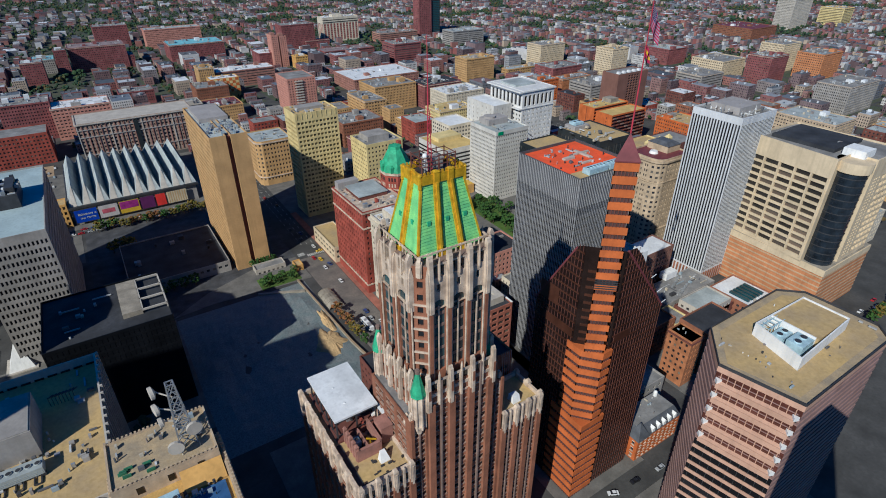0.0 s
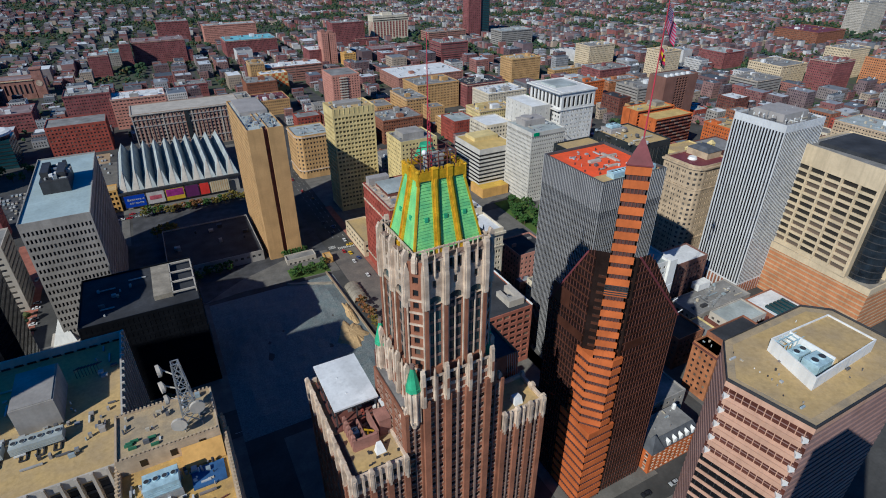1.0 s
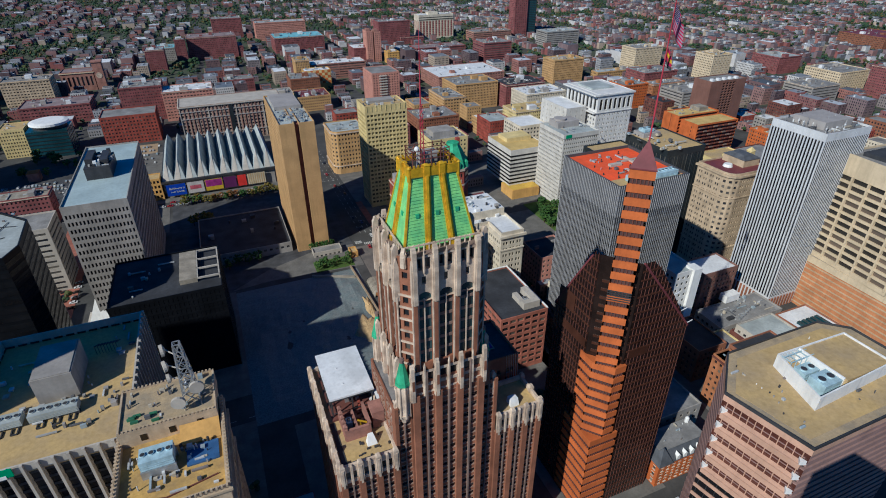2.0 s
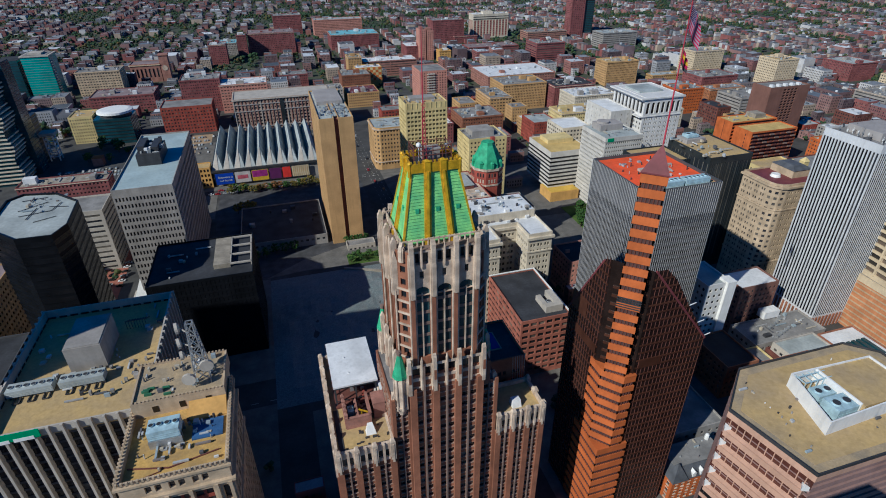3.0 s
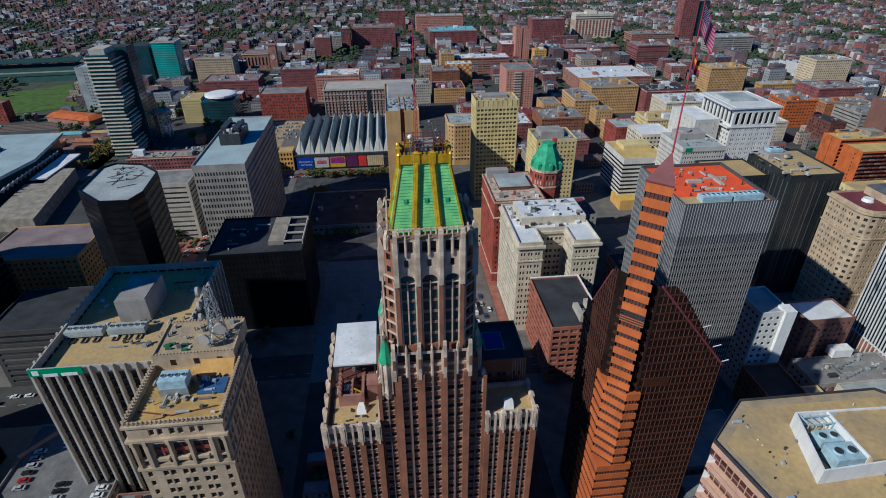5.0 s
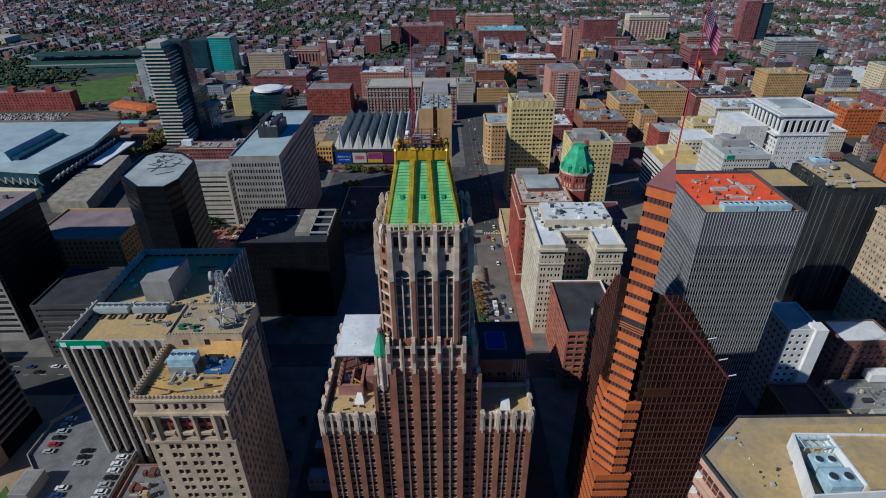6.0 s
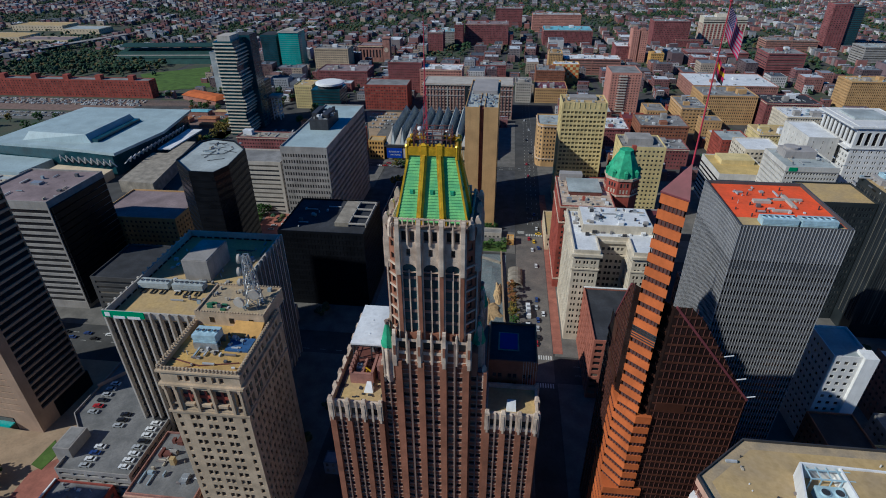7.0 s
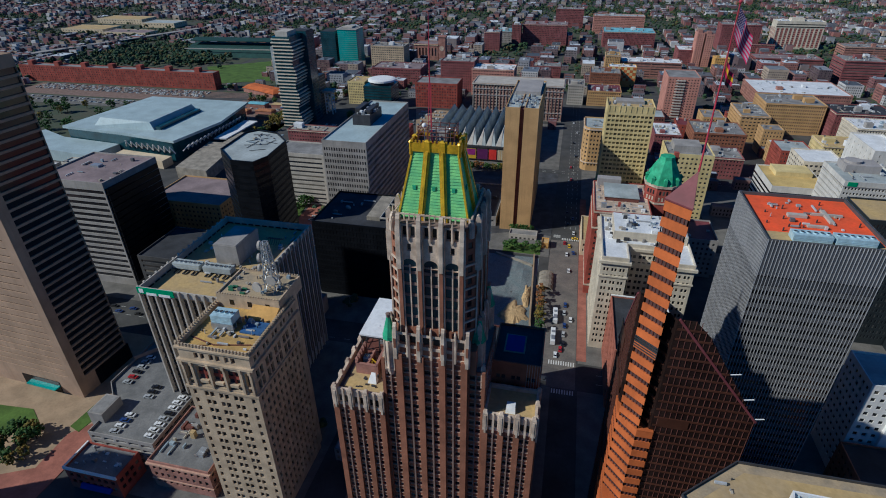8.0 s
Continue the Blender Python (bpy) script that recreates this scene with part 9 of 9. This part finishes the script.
for bx in range(-30, 48):
    for by in range(-1, 36):
        x0, y0 = bx * 66 + 8 + (by % 3) * 5, by * 92 + 20
        far = math.hypot(x0, y0)
        if y0 < -60 or far > 2900 or (abs(x0) > 420 + y0 * 2.9) or (x0 < 0 and abs(x0) > 330 + y0 * 1.3):
            continue
        south_west = x0 < -150 and y0 > 600
        green = rng.random() < (0.03 if far < 900 else 0.16 if far < 1300 else 0.34)
        if far > 750:
            grass.poly((x0 - 3, y0 - 4, 0.05), (x0 + 54, y0 - 4, 0.05), (x0 + 54, y0 + 84, 0.05), (x0 - 3, y0 + 84, 0.05))
        if green:
            for k in range(22):
                q = (x0 + rng.uniform(-4, 58), y0 + rng.uniform(-4, 86))
                if free(q[0] - 3, q[0] + 3, q[1] - 3, q[1] + 3):
                    trees.append((*q, rng.uniform(3.5, 6.5)))
            continue
        for col in (0, 1):
            y = y0 + rng.uniform(0, 4)
            xa = x0 + col * 29
            while y < y0 + 78:
                big = rng.random() < (0.55 if far < 620 else 0.34 if far < 1050 else 0.08)
                w = rng.uniform(12, 34) if big else rng.uniform(4.6, 8.0)
                d = rng.uniform(15, 27) if big else rng.uniform(9, 16)
                h = rng.uniform(9, 24) * (1.15 if far < 620 else 0.9) if big and far < 1050 else rng.uniform(6.5, 12)
                off = rng.uniform(0, 6) if big else rng.uniform(0, 1.2)
                a, b, c, e = xa + off, xa + off + d, y, min(y + w, y0 + 82)
                y += w + (rng.uniform(3, 14) if rng.random() < 0.22 else 0.02)
                if not free(a - 2, b + 2, c - 2, e + 2) or e - c < 3:
                    continue
                if rng.random() < 0.12:
                    trees.append(((a + b) / 2, (c + e) / 2, rng.uniform(3, 5)))
                    continue
                if big and math.hypot(a - 60, c) < 720 and len(near_houses) < 230:
                    near_houses.append((a, b, c, e, h))
                    continue
                house(a, b, c, e, h, far < 1000)
                if big:
                    for k in range(rng.randint(1, 4)):
                        ux, uy = rng.uniform(a + 1, b - 4), rng.uniform(c + 1, max(e - 4, c + 1.5))
                        roofs.box(ux, ux + rng.uniform(1, 4), uy, uy + rng.uniform(1, 4), h - 0.3, h + rng.uniform(0.5, 2.6))
            if rng.random() < 0.85:
                for k in range(rng.randint(3, 9) if far > 700 else rng.randint(0, 4)):
                    q = (xa + 27.5 + rng.uniform(-2, 2), y0 + rng.uniform(0, 80))
                    if free(q[0] - 3, q[0] + 3, q[1] - 3, q[1] + 3):
                        trees.append((*q, rng.uniform(2.2, 4.2)))
# the nearer buildings, each a thing of its own
FRONTS = [(BRICK_RED, "red brick"), (BRICK, "brown brick"), (BRICK_DARK, "dark brick"), (BRICK_TAN, "tan brick"), (WHITE_BRICK, "pale brick"), (CONCRETE, "grey concrete"), (PINK_BRICK, "pink brick"), (BRICK_RED, "red brick")]
TOPS = [(ROOF_GREY, "grey"), (ROOF_DARK, "dark"), (ROOF_WHITE, "white"), (ROOF_BLUEGREY, "pale blue-grey"), (ROOF_GREY, "grey"), (ROOF_MAROON, "maroon")]
for a, b, c, e, h in near_houses:
    (fm, fw), (tm, tw) = rng.choice(FRONTS), rng.choice(TOPS)
    ob = block("city_building", fw + " city building with a flat " + tw + " roof", "building", a, b, c, e, h, fm, tm, rng.uniform(2.6, 3.8), rng.uniform(0.38, 0.6), 3.5, 0.28, 0.78, 0.3, 1.4, group="city buildings")
    for k in range(rng.randint(1, 3)):
        ux, uy = rng.uniform(a + 1, max(b - 4, a + 1.5)), rng.uniform(c + 1, max(e - 4, c + 1.5))
        part("roof_unit", Shape().box(ux, ux + rng.uniform(1, 3), uy, uy + rng.uniform(1, 3), h - 0.9, h + rng.uniform(0.2, 2)), rng.choice((STEEL, CONCRETE, ROOF_WHITE, fm)), ob)
# wooded belts on the edge of the view
for cx, cy, rx, ry, n in ((620, 1560, 420, 90, 420), (1150, 1050, 260, 160, 420), (900, 1300, 200, 100, 260), (-690, 880, 150, 120, 620), (-560, 840, 60, 40, 120), (-500, 640, 110, 30, 120), (-900, 1050, 320, 110, 460), (-480, 1250, 380, 160, 420), (-250, 700, 60, 40, 70), (1500, 900, 300, 200, 300), (120, 1650, 380, 120, 300), (-900, 700, 120, 90, 120), (-330, 330, 60, 30, 50)):
    for k in range(n):
        q = (cx + rng.gauss(0, 0.5) * rx, cy + rng.gauss(0, 0.5) * ry)
        if free(q[0] - 3, q[0] + 3, q[1] - 3, q[1] + 3) or cx < -550:
            trees.append((*q, rng.uniform(3.0, 6.5)))
for x0, x1, y0, y1 in ((150, 420, 1480, 1540), (480, 900, 1560, 1640), (300, 380, 1040, 1090), (-560, -480, 560, 600)):
    grass.poly((x0, y0, 0.06), (x1, y0, 0.06), (x1, y1, 0.06), (x0, y1, 0.06))
tagged(part("row_houses", walls, CITY_WALL), "brick row houses and small warehouses of the districts beyond, greyed for haze", "houses", kind="stuff")
tagged(part("row_house_roofs", roofs, CITY_ROOF), "flat grey and white roofs of the row houses, tinted blue for haze", "roofs", kind="stuff")
tagged(part("row_house_windows", holes, GLASS_FAR), "dark sash windows of the row houses", "windows", kind="stuff")
tagged(part("grass", grass, LAWN_FAR), "yards and parks of dull grass between the houses", "grass", kind="stuff")
crowns = Shape()
for x, y, r in trees:
    for k in range(5 if math.hypot(x, y) < 1200 else 3):
        clump(crowns, x + rng.uniform(-0.6, 0.6) * r, y + rng.uniform(-0.6, 0.6) * r, r * rng.uniform(0.7, 1.5), r * rng.uniform(0.35, 0.62), rng, 0.8)
tagged(part("far_trees", crowns, LEAF_HAZED), "green and autumn-coloured tree crowns between the houses, darkened and cooled for haze", "trees", kind="stuff")

# sports stadium and raised road in the south-west
stadium = thing("stadium", "dark green stadium stands beside a playing field", "stadium", -500, 880)
part("stand", Shape().prism([(-600, 878), (-425, 892), (-440, 965), (-620, 950)], 0, 14, [(-604, 902), (-431, 916), (-440, 965), (-620, 950)]), STAND_GREEN, stadium)
part("stand_roof", Shape().prism([(-608, 915), (-432, 930), (-441, 968), (-622, 953)], 21, 22.2), STAND_GREEN, stadium)
part("fascia", Shape().beam((-602, 886, 13), (-427, 900, 13), 1.2, 1.4), CONCRETE_PALE, stadium)
part("field", Shape().prism([(-506, 806), (-426, 703), (-350, 735), (-420, 868)], 0.0, 0.4), LAWN, stadium)
viaduct = thing("viaduct", "raised concrete motorway on piers", "viaduct", -820, 900)
part("deck", Shape().beam((-925, 660, 9), (-740, 1130, 9), 16, 1.4), CONCRETE, viaduct)
for k in range(12):
    q = Vector((-925, 660)).lerp(Vector((-740, 1130)), (k + 0.5) / 12)
    part("pier", Shape().box(q.x - 1.5, q.x + 1.5, q.y - 1.5, q.y + 1.5, 0, 8.4), CONCRETE, viaduct)
rails = Shape()
for k in range(5):
    rails.beam((-900, 590 + k * 6, 0.1), (-300, 640 + k * 6, 0.1), 2.6, 0.25)
tagged(part("rail_tracks", rails, RAIL_BED), "railway tracks on brown ballast", "railway", kind="stuff")
